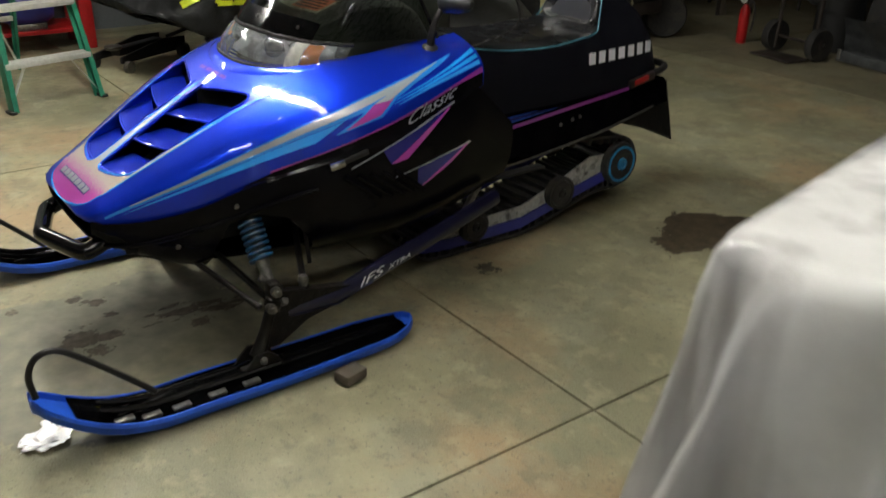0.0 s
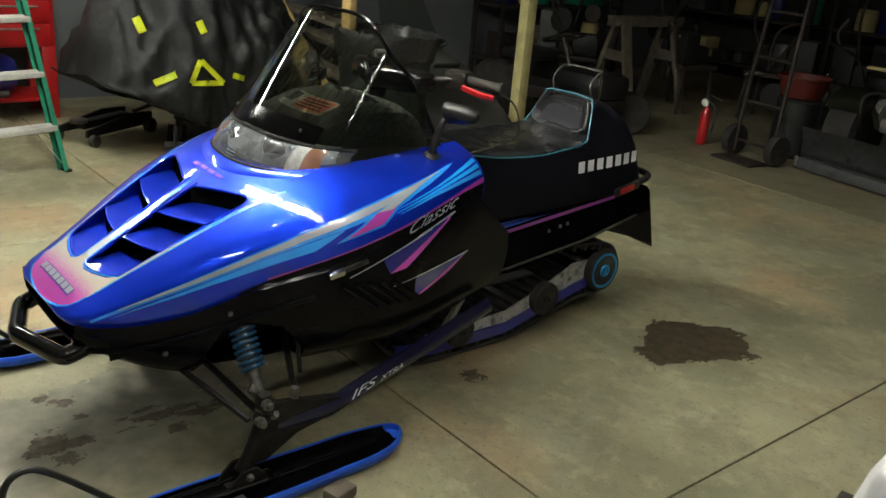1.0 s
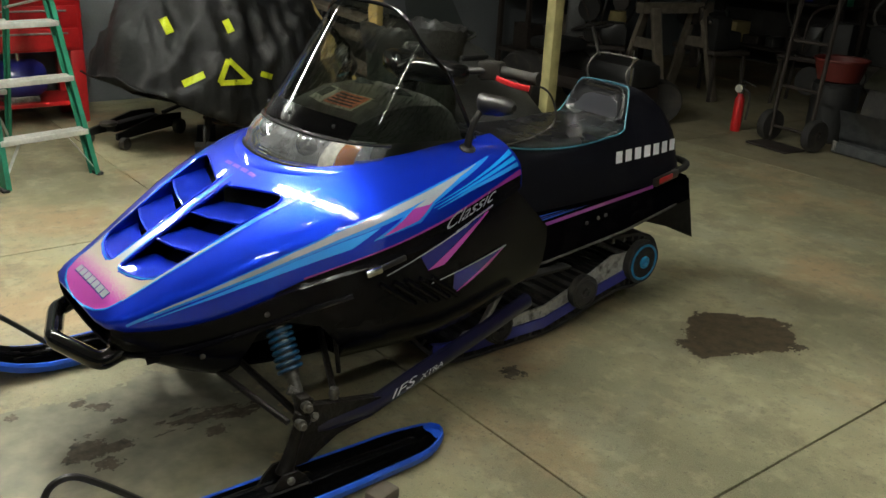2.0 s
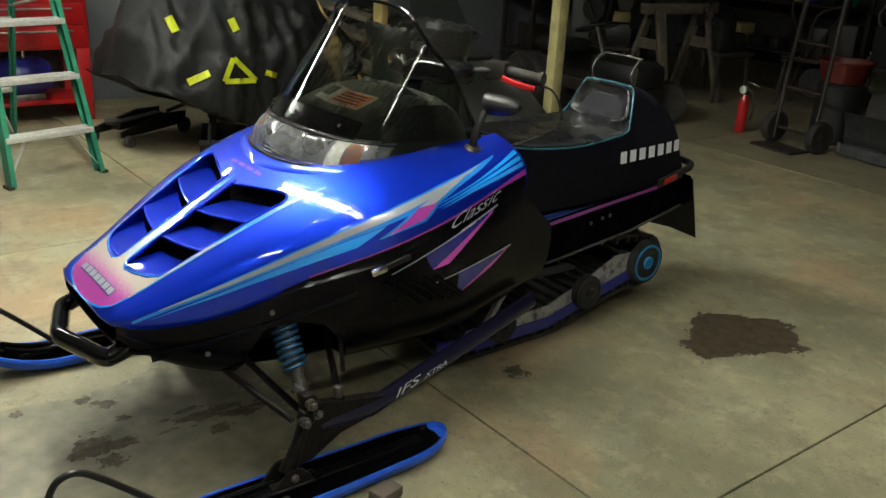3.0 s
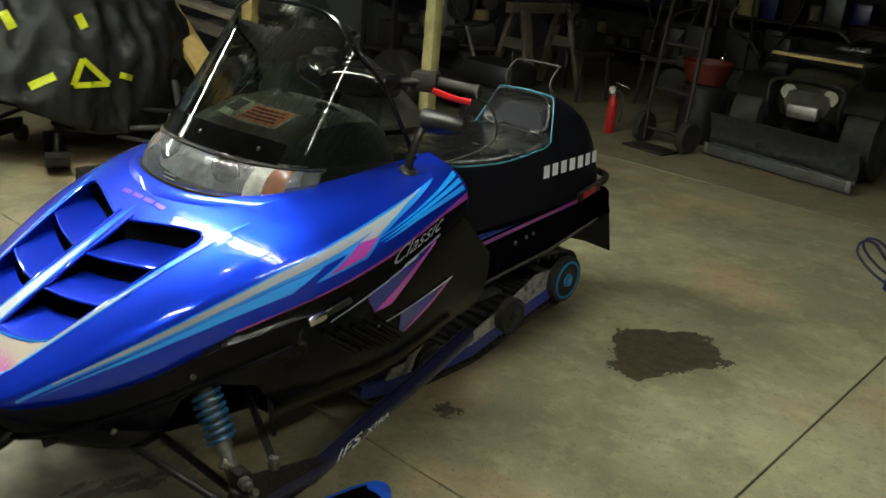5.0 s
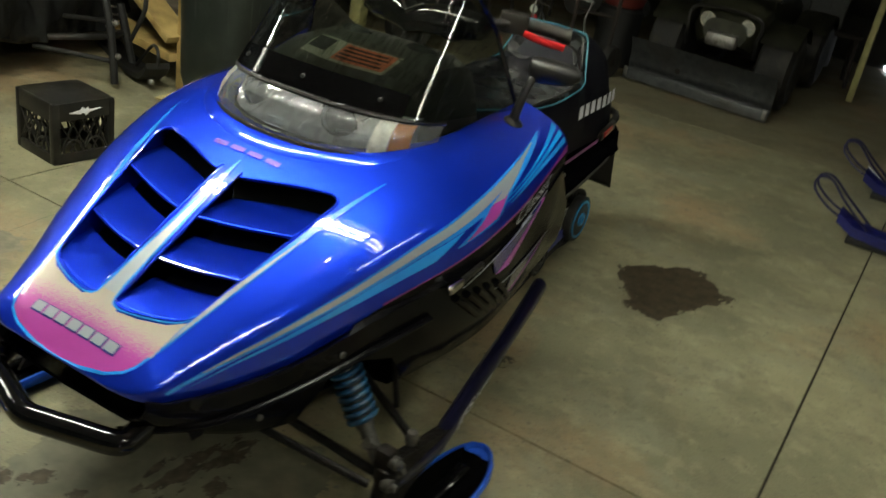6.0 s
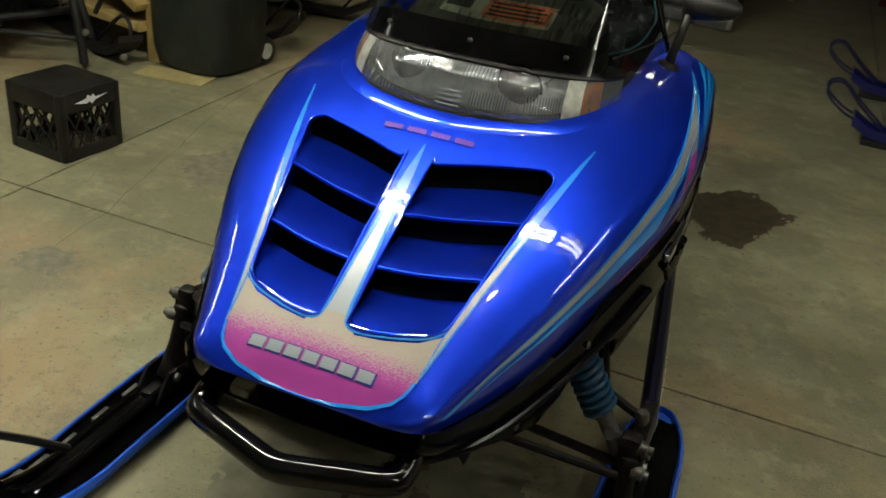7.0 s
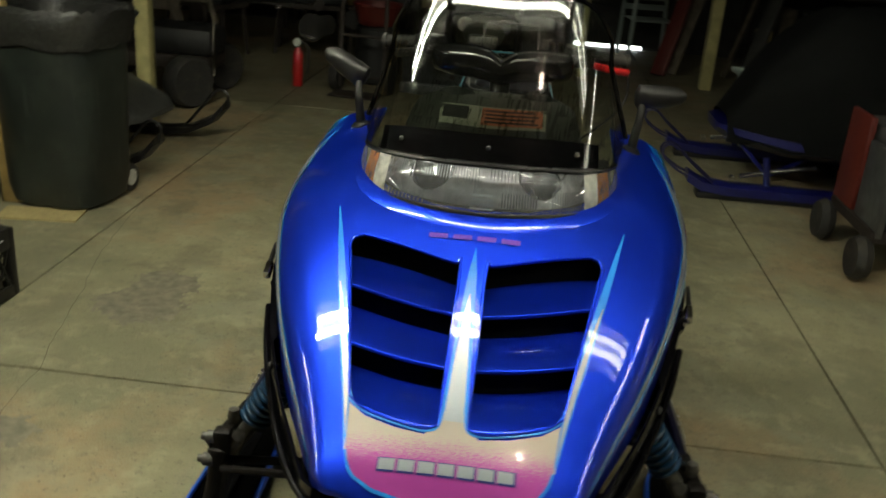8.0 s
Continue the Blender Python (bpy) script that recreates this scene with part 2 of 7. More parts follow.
def concrete(tone=1.0, name="worn_concrete"):
    """Grey-tan slab: mottling, rusty warm areas, dark specks, browner beyond the rear bay line."""
    m = material(name, (0.25, 0.225, 0.165), 0.62)
    nt = m.node_tree
    p = nt.nodes["Principled BSDF"]
    geo = nt.nodes.new("ShaderNodeNewGeometry").outputs["Position"]

    def noise_at(scale, detail=8.0, rough=0.6):
        n = nt.nodes.new("ShaderNodeTexNoise")
        n.inputs["Scale"].default_value, n.inputs["Detail"].default_value, n.inputs["Roughness"].default_value = scale, detail, rough
        nt.links.new(geo, n.inputs["Vector"])
        return n.outputs["Fac"]

    def ranged(f, a, b, c=0.0, d=1.0):
        r = nt.nodes.new("ShaderNodeMapRange")
        for k, v in zip((1, 2, 3, 4), (a, b, c, d)):
            r.inputs[k].default_value = v
        nt.links.new(f, r.inputs[0])
        return r.outputs[0]

    def blend(f, a, b):
        x = nt.nodes.new("ShaderNodeMix")
        x.data_type = "RGBA"
        nt.links.new(f, x.inputs[0])
        for socket, v in ((x.inputs[6], a), (x.inputs[7], b)):
            if isinstance(v, tuple):
                socket.default_value = (*v, 1)
            else:
                nt.links.new(v, socket)
        return x.outputs[2]

    c = blend(ranged(noise_at(1.0, 10, 0.66), 0.43, 0.58), (0.172, 0.165, 0.094), (0.288, 0.264, 0.152))
    c = blend(ranged(noise_at(0.8, 9, 0.62), 0.50, 0.60, 0, 0.65), c, (0.335, 0.205, 0.100))
    c = blend(ranged(noise_at(1.9, 10, 0.7), 0.52, 0.60, 0, 0.55), c, (0.225, 0.225, 0.155))
    c = blend(ranged(noise_at(3.6, 9, 0.68), 0.51, 0.60, 0, 0.60), c, (0.135, 0.120, 0.070))
    c = blend(ranged(noise_at(8.0, 9, 0.7), 0.53, 0.62, 0, 0.32), c, (0.39, 0.36, 0.225))
    c = blend(ranged(noise_at(24.0, 6, 0.65), 0.57, 0.64, 0, 0.45), c, (0.115, 0.108, 0.072))
    c = blend(ranged(noise_at(70.0, 3), 0.62, 0.68, 0, 0.7), c, (0.075, 0.065, 0.045))
    c = blend(ranged(noise_at(240.0, 2), 0.40, 0.62, 0, 0.25), c, (0.38, 0.34, 0.25))
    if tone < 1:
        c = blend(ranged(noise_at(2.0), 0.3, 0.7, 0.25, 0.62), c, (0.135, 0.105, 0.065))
    nt.links.new(c, p.inputs["Base Color"])
    nt.links.new(ranged(noise_at(3.0), 0.3, 0.7, 0.5, 0.75), p.inputs["Roughness"])
    b = nt.nodes.new("ShaderNodeBump")
    b.inputs["Strength"].default_value, b.inputs["Distance"].default_value = 0.12, 0.004
    nt.links.new(noise_at(140.0, 4), b.inputs["Height"])
    nt.links.new(b.outputs["Normal"], p.inputs["Normal"])
    return m


M_CONCRETE = concrete()
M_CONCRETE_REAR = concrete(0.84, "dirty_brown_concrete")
M_JOINT = material("dirty_joint", (0.045, 0.038, 0.028), 0.9, grain=0.3)
M_WALL = material("painted_wall_panel", (0.11, 0.12, 0.125), 0.7, grain=0.08, stain=0.4, stain_scale=1.5)
M_DARK_WALL = material("dark_stained_boards", (0.035, 0.033, 0.030), 0.8, grain=0.3, grain_scale=8, stain=0.4, stain_scale=2)
M_CEIL = material("ceiling_boards", (0.24, 0.23, 0.20), 0.8, grain=0.1, stain=0.3, stain_scale=2)

bm = fresh_box((X0 + X1) / 2, (Y0 + Y1) / 2, -0.155, X1 - X0 + 0.6, Y1 - Y0 + 0.6, 0.29)
floor = solid("floor", bm, M_JOINT, "worn concrete slab floor with sawn joints", "floor", "structure", 0)
gx, gy = [X0 - 0.3, *JOINTS_X, X1 + 0.3], [Y0 - 0.3, *JOINTS_Y, Y1 + 0.3]
for xa, xb in zip(gx, gx[1:]):
    for ya, yb in zip(gy, gy[1:]):
        g = 0.0035
        bm = fresh_box((xa + xb) / 2, (ya + yb) / 2, -0.03, xb - xa - 2 * g, yb - ya - 2 * g, 0.06, bevel=0.0025)
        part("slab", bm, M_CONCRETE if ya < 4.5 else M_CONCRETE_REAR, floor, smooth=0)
for nm, c, sz, mt in (("wall_back", ((X0 + X1) / 2, Y1 + 0.1, 1.5), (X1 - X0 + 0.6, 0.2, 3.0), M_DARK_WALL), ("wall_front", ((X0 + X1) / 2, Y0 - 0.1, 1.5), (X1 - X0 + 0.6, 0.2, 3.0), M_WALL),
                      ("wall_west", (X0 - 0.1, (Y0 + Y1) / 2, 1.5), (0.2, Y1 - Y0, 3.0), M_WALL), ("wall_east", (X1 + 0.1, (Y0 + Y1) / 2, 1.5), (0.2, Y1 - Y0, 3.0), M_WALL)):
    solid(nm, fresh_box(*c, *sz), mt, "plain workshop wall", "wall", "structure", 0)
solid("ceiling", fresh_box((X0 + X1) / 2, (Y0 + Y1) / 2, CEIL + 0.06, X1 - X0 + 0.6, Y1 - Y0 + 0.6, 0.12), M_CEIL, "plain boarded ceiling", "ceiling", "structure", 0)

# strip lights
M_TUBE = glow("fluorescent_tube", (0.97, 0.97, 0.84), 80.0)
M_FIXTURE = material("white_enamel", (0.7, 0.7, 0.68), 0.4)


M_TUBE_MID = glow("half_bright_fluorescent_tube", (0.97, 0.97, 0.84), 72.0)
M_TUBE_LEFT = glow("new_fluorescent_tube", (0.97, 0.97, 0.84), 215.0)
M_TUBE_DIM = glow("ageing_fluorescent_tube", (0.97, 0.97, 0.84), 21.0)
M_TUBE_EAST = glow("dulled_fluorescent_tube", (0.97, 0.97, 0.84), 38.0)
# weak tube for the added fill strip at the back
M_TUBE_FILL = glow("rear_fill_tube", (0.97, 0.97, 0.84), 10.0)


def strip_light(x, y, z, turn, lamp, length=1.22):
    t = thing("strip_light", "white double-tube fluorescent strip light, lit", "ceiling light", (x, y, z), turn, "strip lights on the ceiling")
    part("housing", fresh_box(0, 0, 0.045, length + 0.04, 0.13, 0.05, bevel=0.008), M_FIXTURE, t)
    for k in (-0.035, 0.035):
        part("tube", tube(bmesh.new(), [(-length / 2, k, 0), (length / 2, k, 0)], 0.014, 12), lamp, t)
    for k in (-1, 1):
        part("socket", fresh_box(k * (length / 2 + 0.008), 0, 0.008, 0.016, 0.11, 0.045), M_FIXTURE, t)
    # unseen wings added to cut off the light's spread towards the back
    for k in (-1, 1):
        bm = loft(bmesh.new(), [[(x, k * 0.065, 0.045) for x in (-length / 2 - 0.02, length / 2 + 0.02)], [(x, k * 0.095, 0.005) for x in (-length / 2 - 0.02, length / 2 + 0.02)], [(x, k * 0.125, -0.035) for x in (-length / 2 - 0.02, length / 2 + 0.02)]], False)
        bmesh.ops.solidify(bm, geom=bm.faces[:], thickness=0.002)
        part("light_cutoff_wing", bm, M_FIXTURE, t, "white enamelled wing added to limit the lamp's spread")
    part("hanger", fresh_box(0, 0, 0.0725 + (CEIL - z - 0.07) / 2, 0.5, 0.05, CEIL - z - 0.07), M_FIXTURE, t)
    return t


# the last strip is an added, unseen fill lamp that brightens the rear floor
for lx, ly, turn, lamp in ((-1.25, 0.78, 0, M_TUBE_LEFT), (0.10, 0.78, 0, M_TUBE), (1.45, 0.78, 0, M_TUBE_DIM), (1.9, -0.8, 0, M_TUBE_EAST), (-3.78, 0.32, 90, M_TUBE_MID), (2.9, 0.95, 90, M_TUBE_EAST), (0.3, 4.6, 0, M_TUBE_FILL)):
    strip_light(lx, ly, 2.62, turn, lamp)


# bare bulb between the strips
bulb = thing("light_bulb", "bare round light bulb in a white ceiling holder, lit", "light bulb", (0.44, 0.36, CEIL))
part("holder", lathe(bmesh.new(), [(0.06, 0.0), (0.06, -0.012), (0.024, -0.03), (0.022, -0.07), (0.0, -0.07)], Matrix(), 20), M_FIXTURE, bulb)
part("globe", lathe(bmesh.new(), [(0.014, -0.068), (0.016, -0.085), (0.032, -0.11), (0.038, -0.135), (0.032, -0.16), (0.016, -0.172), (0.0, -0.175)], Matrix(), 20), glow("warm_bulb", (1.0, 0.80, 0.72), 110.0), bulb)


# ---------------------------------------------------------------- snowmobile
HOOD_W = curve((0.334, 0.150), (0.342, 0.190), (0.358, 0.216), (0.41, 0.245), (0.5, 0.287), (0.6, 0.336), (0.83, 0.422), (1.0, 0.468), (1.2, 0.487), (1.38, 0.478), (1.52, 0.462))
HOOD_T = curve((0.334, 0.464), (0.358, 0.487), (0.44, 0.539), (0.62, 0.646), (0.80, 0.746), (0.90, 0.794), (1.0, 0.832), (1.2, 0.862), (1.52, 0.885))
HOOD_B = curve((0.334, 0.458), (0.358, 0.452), (0.45, 0.446), (0.6, 0.476), (0.73, 0.526), (0.95, 0.576), (1.18, 0.62), (1.43, 0.70), (1.52, 0.735))
HOOD_Q = curve((0.334, 0.16), (0.5, 0.16), (0.8, 0.19), (1.0, 0.25), (1.2, 0.27), (1.52, 0.27))


def hood_z(x, y):
    r = min(1.0, abs(x) / HOOD_W(y))
    return HOOD_B(y) + (HOOD_T(y) - HOOD_B(y)) * max(0.0, 1 - r ** 2.05) ** HOOD_Q(y)


def hood_x(y, z):
    k = min(1.0, max(0.0, (z - HOOD_B(y)) / (HOOD_T(y) - HOOD_B(y))))
    return HOOD_W(y) * max(0.0, 1 - k ** (1 / HOOD_Q(y))) ** (1 / 2.05)


def hood_ring(y, n=44, off=0.0):
    """One cross-section of the hood from edge to edge: a flat crown with full shoulders."""
    w, t, b, q = HOOD_W(y), HOOD_T(y), HOOD_B(y), HOOD_Q(y)
    out = []
    for i in range(n + 1):
        a = math.pi * i / n
        c, s = math.cos(a), max(0.0, math.sin(a))
        out.append(Vector((-math.copysign(abs(c) ** (2 / 2.05), c) * (w - off), y + off * (1 if y < 0.342 else 0), b + (t - b) * s ** (2 * q) - off * s)))
    return out


def louvre_outline(side, grow=0.0):
    """The opening of one group of louvres, seen from above."""
    o = [(0.026, 0.452), (0.05, 0.444), (0.10, 0.452), (0.155, 0.468), (0.185, 0.488), (0.200, 0.525), (0.250, 0.765), (0.2585, 0.798), (0.2555, 0.820), (0.2395, 0.8275), (0.218, 0.824), (0.06, 0.774), (0.035, 0.768), (0.026, 0.755)]
    o = spline([(x, y, 0) for x, y in o + o[:1]], 3)[:-1]
    return [(side * max(p.x, 0.025), p.y) for p in o]


def louvre_lips(b):
    """Inner and outer y of a louvre's lip, b counted from the front."""
    return (0.452 + 0.104 * b, 0.478 + 0.119 * b)


def louvre_xo(y):
    return 0.190 + (y - 0.48) * 0.208


sled = thing("snowmobile", "blue and black snowmobile with magenta and silver graphics", "snowmobile", (0, 1.4, 0))
SLED_BACK = Matrix.Translation((0, -1.4, 0))


def sled_part(name, bm, mat, label="", parent=None, smooth=40.0):
    """A part of the snowmobile, given in the floor's coordinates."""
    if parent is None:
        bmesh.ops.transform(bm, matrix=SLED_BACK, verts=bm.verts[:])
    ob = part(name, bm, mat, parent or sled, label, smooth)
    return ob


def both(name, bm, mat, label="", smooth=40.0):
    m = mirrored(bm)
    return sled_part(name, bm, mat, label, smooth=smooth), sled_part(name, m, mat, label, smooth=smooth)


# hood shell with two louvred openings and the cockpit cut out
ys = [0.334, 0.3365, 0.340, 0.346, 0.353, 0.361] + [0.37 + i * 0.02 for i in range(58)]
bm = bmesh.new()
loft(bm, [hood_ring(y) for y in ys], False)
bm.faces.new([v for v in bm.verts if v.co.y < 0.3341])
for side in (1, -1):
    carve(bm, louvre_outline(side), 2)
cock = [(0.0, 0.905), (0.10, 0.917), (0.2, 0.962), (0.255, 1.02), (0.285, 1.1), (0.30, 1.2), (0.31, 1.8)]
carve(bm, cock + [(-x, y) for x, y in cock[:0:-1]], 2)
bmesh.ops.recalc_face_normals(bm, faces=bm.faces[:])
bmesh.ops.solidify(bm, geom=bm.faces[:], thickness=0.006)
hood = sled_part("hood", bm, M_BLUE, "glossy metallic blue hood with louvres")

# louvre blades: each starts at a lip level with the hood and sinks rearwards
for s in (1, -1):
    for b in range(3):
        bm = bmesh.new()
        rows = []
        for j in range(9):
            f = 0.96 * j / 8
            row = []
            for i in range(11):
                a = i / 10
                y0, y1 = (louvre_lips(b + k)[0] * (1 - a) + louvre_lips(b + k)[1] * a - 0.02 * math.sin(math.pi * a) * (0.4 if b + k < 3 else 0.0) for k in (0, 1))
                y = y0 + (y1 - y0) * f
                xo = louvre_xo(min(y, 0.84)) + 0.004
                if b == 0 and f < 0.3:
                    xo -= 0.03 * (1 - f / 0.3) ** 2
                x = 0.024 + (xo - 0.024) * a
                z = hood_z(x, min(y, 0.9)) - 0.003 - 0.044 * f ** 1.15
                row.append((s * x, y, z))
            rows.append(row)
        loft(bm, rows, False)
        bmesh.ops.solidify(bm, geom=bm.faces[:], thickness=0.004)
        tube(bm, [Vector(p) + Vector((0, 0.001, -0.002)) for p in rows[0]], 0.0042, 8)
        sled_part("louvre_blade", bm, M_BLUE)
    for xa, xb, nm in ((0.025, 0.025, "louvre_wall"), (None, None, "louvre_wall")):
        bm = bmesh.new()
        top, low = [], []
        for i in range(14):
            y = 0.46 + i * 0.0285 if xa is None else 0.452 + i * 0.0237
            x = s * (louvre_xo(y) + 0.002 if xa is None else xa - 0.001)
            z = hood_z(x, y) - 0.004
            top.append((x, y, z))
            low.append((x, y, z - 0.075))
        loft(bm, [top, low], False)
        bmesh.ops.solidify(bm, geom=bm.faces[:], thickness=0.003)
        sled_part(nm, bm, M_BLUE)

# rolled edge round each opening
for s in (1, -1):
    ring = [Vector((x, y, hood_z(x, y) + 0.0006)) for x, y in louvre_outline(s)]
    sled_part("louvre_rim", tube(bmesh.new(), ring, 0.0032, 6, closed=True), M_BLUE)

# dark sheet added under the louvres, keeps the openings black and hides the floor
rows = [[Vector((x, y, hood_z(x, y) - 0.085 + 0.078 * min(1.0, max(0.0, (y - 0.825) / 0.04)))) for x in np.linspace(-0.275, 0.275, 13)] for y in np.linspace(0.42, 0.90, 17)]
dark_backing = loft(bmesh.new(), rows, False)
sled_part("added_dark_backing", dark_backing, material("matt_black_backing", (0.006, 0.006, 0.006), 0.9, spec=0.1))

# black lower body
PAN_B = curve((0.30, 0.418), (0.36, 0.388), (0.45, 0.332), (0.56, 0.285), (0.70, 0.262), (0.85, 0.258), (1.0, 0.262), (1.3, 0.262), (1.5, 0.29), (1.66, 0.34))


def pan_top(y):
    return HOOD_B(y) + 0.006 if y < 1.5 else 0.72 - (y - 1.5) * 0.9


bm = bmesh.new()
rings = []
for i in range(46):
    y = 0.350 + i * (1.66 - 0.350) / 45
    w = HOOD_W(min(y, 1.52)) + 0.004 + 0.014 * max(0.0, min(1.0, (1.0 - y) / 0.3))
    t, b = pan_top(y), PAN_B(y)
    if y > 1.5:
        w -= (y - 1.5) * 0.16
    prof = [(1.0, t), (1.006, t * 0.75 + b * 0.25), (0.985, t * 0.5 + b * 0.5), (0.93, t * 0.25 + b * 0.75), (0.80, t * 0.06 + b * 0.94), (0.6, b), (0.0, b - 0.004)]
    half = [Vector((w * k, y, z)) for k, z in prof]
    rings.append(half + [Vector((-p.x, p.y, p.z)) for p in half[-2::-1]])
loft(bm, rings, False)
well = [(0.63, 0.22), (0.645, 0.36), (0.68, 0.435), (0.75, 0.455), (0.84, 0.43), (0.92, 0.33), (0.97, 0.22)]
for side in (1, -1):
    carve(bm, well, 0, lambda c: c.x * side > 0.2)
bmesh.ops.recalc_face_normals(bm, faces=bm.faces[:])
bmesh.ops.solidify(bm, geom=bm.faces[:], thickness=0.006)
pan = sled_part("belly_pan", bm, M_PAN, "scuffed gloss black lower body")
bm = bmesh.new()
box(bm, 0, 0.85, 0.36, 0.42, 0.60, 0.12, bevel=0.02)
sled_part("engine_tray", bm, M_BLACK)

# front bumper
bm = bmesh.new()
half = [(0.178, 0.46, 0.425), (0.192, 0.40, 0.388), (0.193, 0.352, 0.366), (0.180, 0.326, 0.36), (0.10, 0.298, 0.36), (0.022, 0.273, 0.36), (0, 0.270, 0.36)]
tube(bm, spline([(-x, y, z) for x, y, z in half] + half[-2::-1], 4), 0.025, 14)
sled_part("front_bumper", bm, M_GLOSS_BLACK, "black tubular front bumper")

# headlight
def hl_plan(a, low):
    """Plan of the headlight band, a from -1 to 1."""
    x = 0.304 * math.sin(a * 1.35) / math.sin(1.35)
    if low:
        return Vector((x, 0.892 + 0.225 * abs(a) ** 2.4, 0.792 + 0.012 * abs(a)))
    return Vector((x * 0.965, 0.962 + 0.19 * abs(a) ** 2.4, 0.882 - 0.022 * a * a))


def hl_band(a0, a1, n, inset=0.0, h0=0.0, h1=1.0):
    rows = []
    for h in (h0, h0 * 0.67 + h1 * 0.33, h0 * 0.33 + h1 * 0.67, h1):
        row = []
        for i in range(n + 1):
            a = a0 + (a1 - a0) * i / n
            lo, hi = hl_plan(a, True), hl_plan(a, False)
            p = lo.lerp(hi, h) + Vector((0, -0.010 * math.sin(math.pi * h), 0.006 * math.sin(math.pi * h)))
            d = Vector((0, 1.08, p.z)) - p
            row.append(p + d.normalized() * inset)
        rows.append(row)
    return rows


bm = loft(bmesh.new(), hl_band(-1, 1, 40), False)
bmesh.ops.solidify(bm, geom=bm.faces[:], thickness=0.003)
lens = sled_part("headlight_lens", bm, M_CLEAR, "clear ribbed plastic headlight lens")
M_SILVERED = material("silvered_reflector", (0.58, 0.59, 0.60), 0.35, 0.45, grain=0.25, grain_scale=25, stain=0.5, stain_scale=16, stain_colour=(0.06, 0.06, 0.06))
M_REFL = material("dark_chrome_reflector", (0.05, 0.052, 0.056), 0.25, 0.5, grain=0.2, grain_scale=30, stain=0.4, stain_scale=14, stain_colour=(0.03, 0.03, 0.03))
M_FLUTE = material("moulded_clear_ridge", (0.28, 0.29, 0.30), 0.25, coat=0.6)
M_MILKY = material("milky_white_plastic", (0.62, 0.62, 0.57), 0.35, grain=0.25, grain_scale=60, coat=0.5)
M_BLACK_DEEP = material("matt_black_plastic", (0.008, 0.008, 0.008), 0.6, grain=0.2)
bm = loft(bmesh.new(), hl_band(-0.99, 0.99, 36, 0.05), False)
bmesh.ops.solidify(bm, geom=bm.faces[:], thickness=-0.004)
sled_part("headlight_housing", bm, M_SILVERED, "silvered reflector housing")
for cx in (-0.115, 0.115):
    bm = bmesh.new()
    m = look((cx, 0.985, 0.84), (cx * 1.1, 0.5, 0.80))
    lathe(bm, [(0.052, 0.0), (0.049, -0.004), (0.043, 0.012), (0.028, 0.026), (0.010, 0.032)], m @ pose(0, 0, 0, 180))
    sled_part("headlight_bowl", bm, M_REFL, "dark chrome headlight bowl")
    bm = bmesh.new()
    lathe(bm, [(0.0, -0.012), (0.011, -0.008), (0.013, 0.0), (0.011, 0.02), (0.0, 0.024)], m)
    sled_part("bulb", bm, M_WHITE_PRINT)
for a0, a1, h0, h1, count in ((-0.60, -0.40, 0.50, 0.93, 13), (-0.34, -0.02, 0.62, 0.93, 20), (0.03, 0.22, 0.66, 0.90, 10), (0.10, 0.30, 0.10, 0.42, 13), (0.38, 0.58, 0.08, 0.48, 13), (-0.56, -0.30, 0.06, 0.20, 10)):
    # fine flutes moulded behind the lens, in patches
    for k in range(count):
        a = a0 + (a1 - a0) * k / count
        bm = loft(bmesh.new(), hl_band(a, a + 0.0065, 1, 0.005, h0, h1), False)
        bmesh.ops.solidify(bm, geom=bm.faces[:], thickness=0.002)
        sled_part("lens_flute", bm, M_FLUTE)
for k in range(4):
    bm = loft(bmesh.new(), hl_band(-0.06, 0.06, 4, -0.0015, 0.10 + k * 0.085, 0.13 + k * 0.085), False)
    sled_part("lens_mark", bm, M_SILVER)
for s in (1, -1):
    bm = loft(bmesh.new(), hl_band(0.575 * s, 0.685 * s, 4, -0.0012), False)
    bmesh.ops.solidify(bm, geom=bm.faces[:], thickness=0.004)
    sled_part("lens_divider", bm, M_MILKY)
    bm = loft(bmesh.new(), hl_band(0.695 * s, 0.825 * s, 8, 0.002, 0.12, 0.90), False)
    bmesh.ops.solidify(bm, geom=bm.faces[:], thickness=0.006)
    sled_part("side_reflector", bm, M_AMBER, "amber side reflector")
bm = bmesh.new()
for low in (True, False):
    tube(bm, [hl_plan(-1 + 2 * i / 40, low) + Vector((0, -0.002, 0)) for i in range(41)], 0.0055, 6)
sled_part("headlight_gasket", bm, M_BLACK)
# low swell of the hood along the foot of the headlight
rows = []
for q in range(-8, 9):
    th = radians(q * 2.6)
    row = []
    for i in range(49):
        a = -0.82 + 1.64 * i / 48
        p = hl_plan(a, True)
        out = Vector((p.x * 2.2, -0.25, 0)).normalized()
        foot = p + out * 0.026
        foot.z = hood_z(foot.x, foot.y)
        nrm = (Vector((0, 0, 0.86)) + out * 0.52).normalized()
        along = Vector((0, 0, 1)).cross(out).normalized()
        low = nrm.cross(along).normalized()
        row.append(foot + nrm * (0.0040 - 0.006 * (abs(a) / 0.82) ** 3 - 0.085 + 0.085 * math.cos(th)) + low * 0.085 * math.sin(th))
    rows.append(row)
sled_part("hood_brow", loft(bmesh.new(), rows, False), M_BLUE)

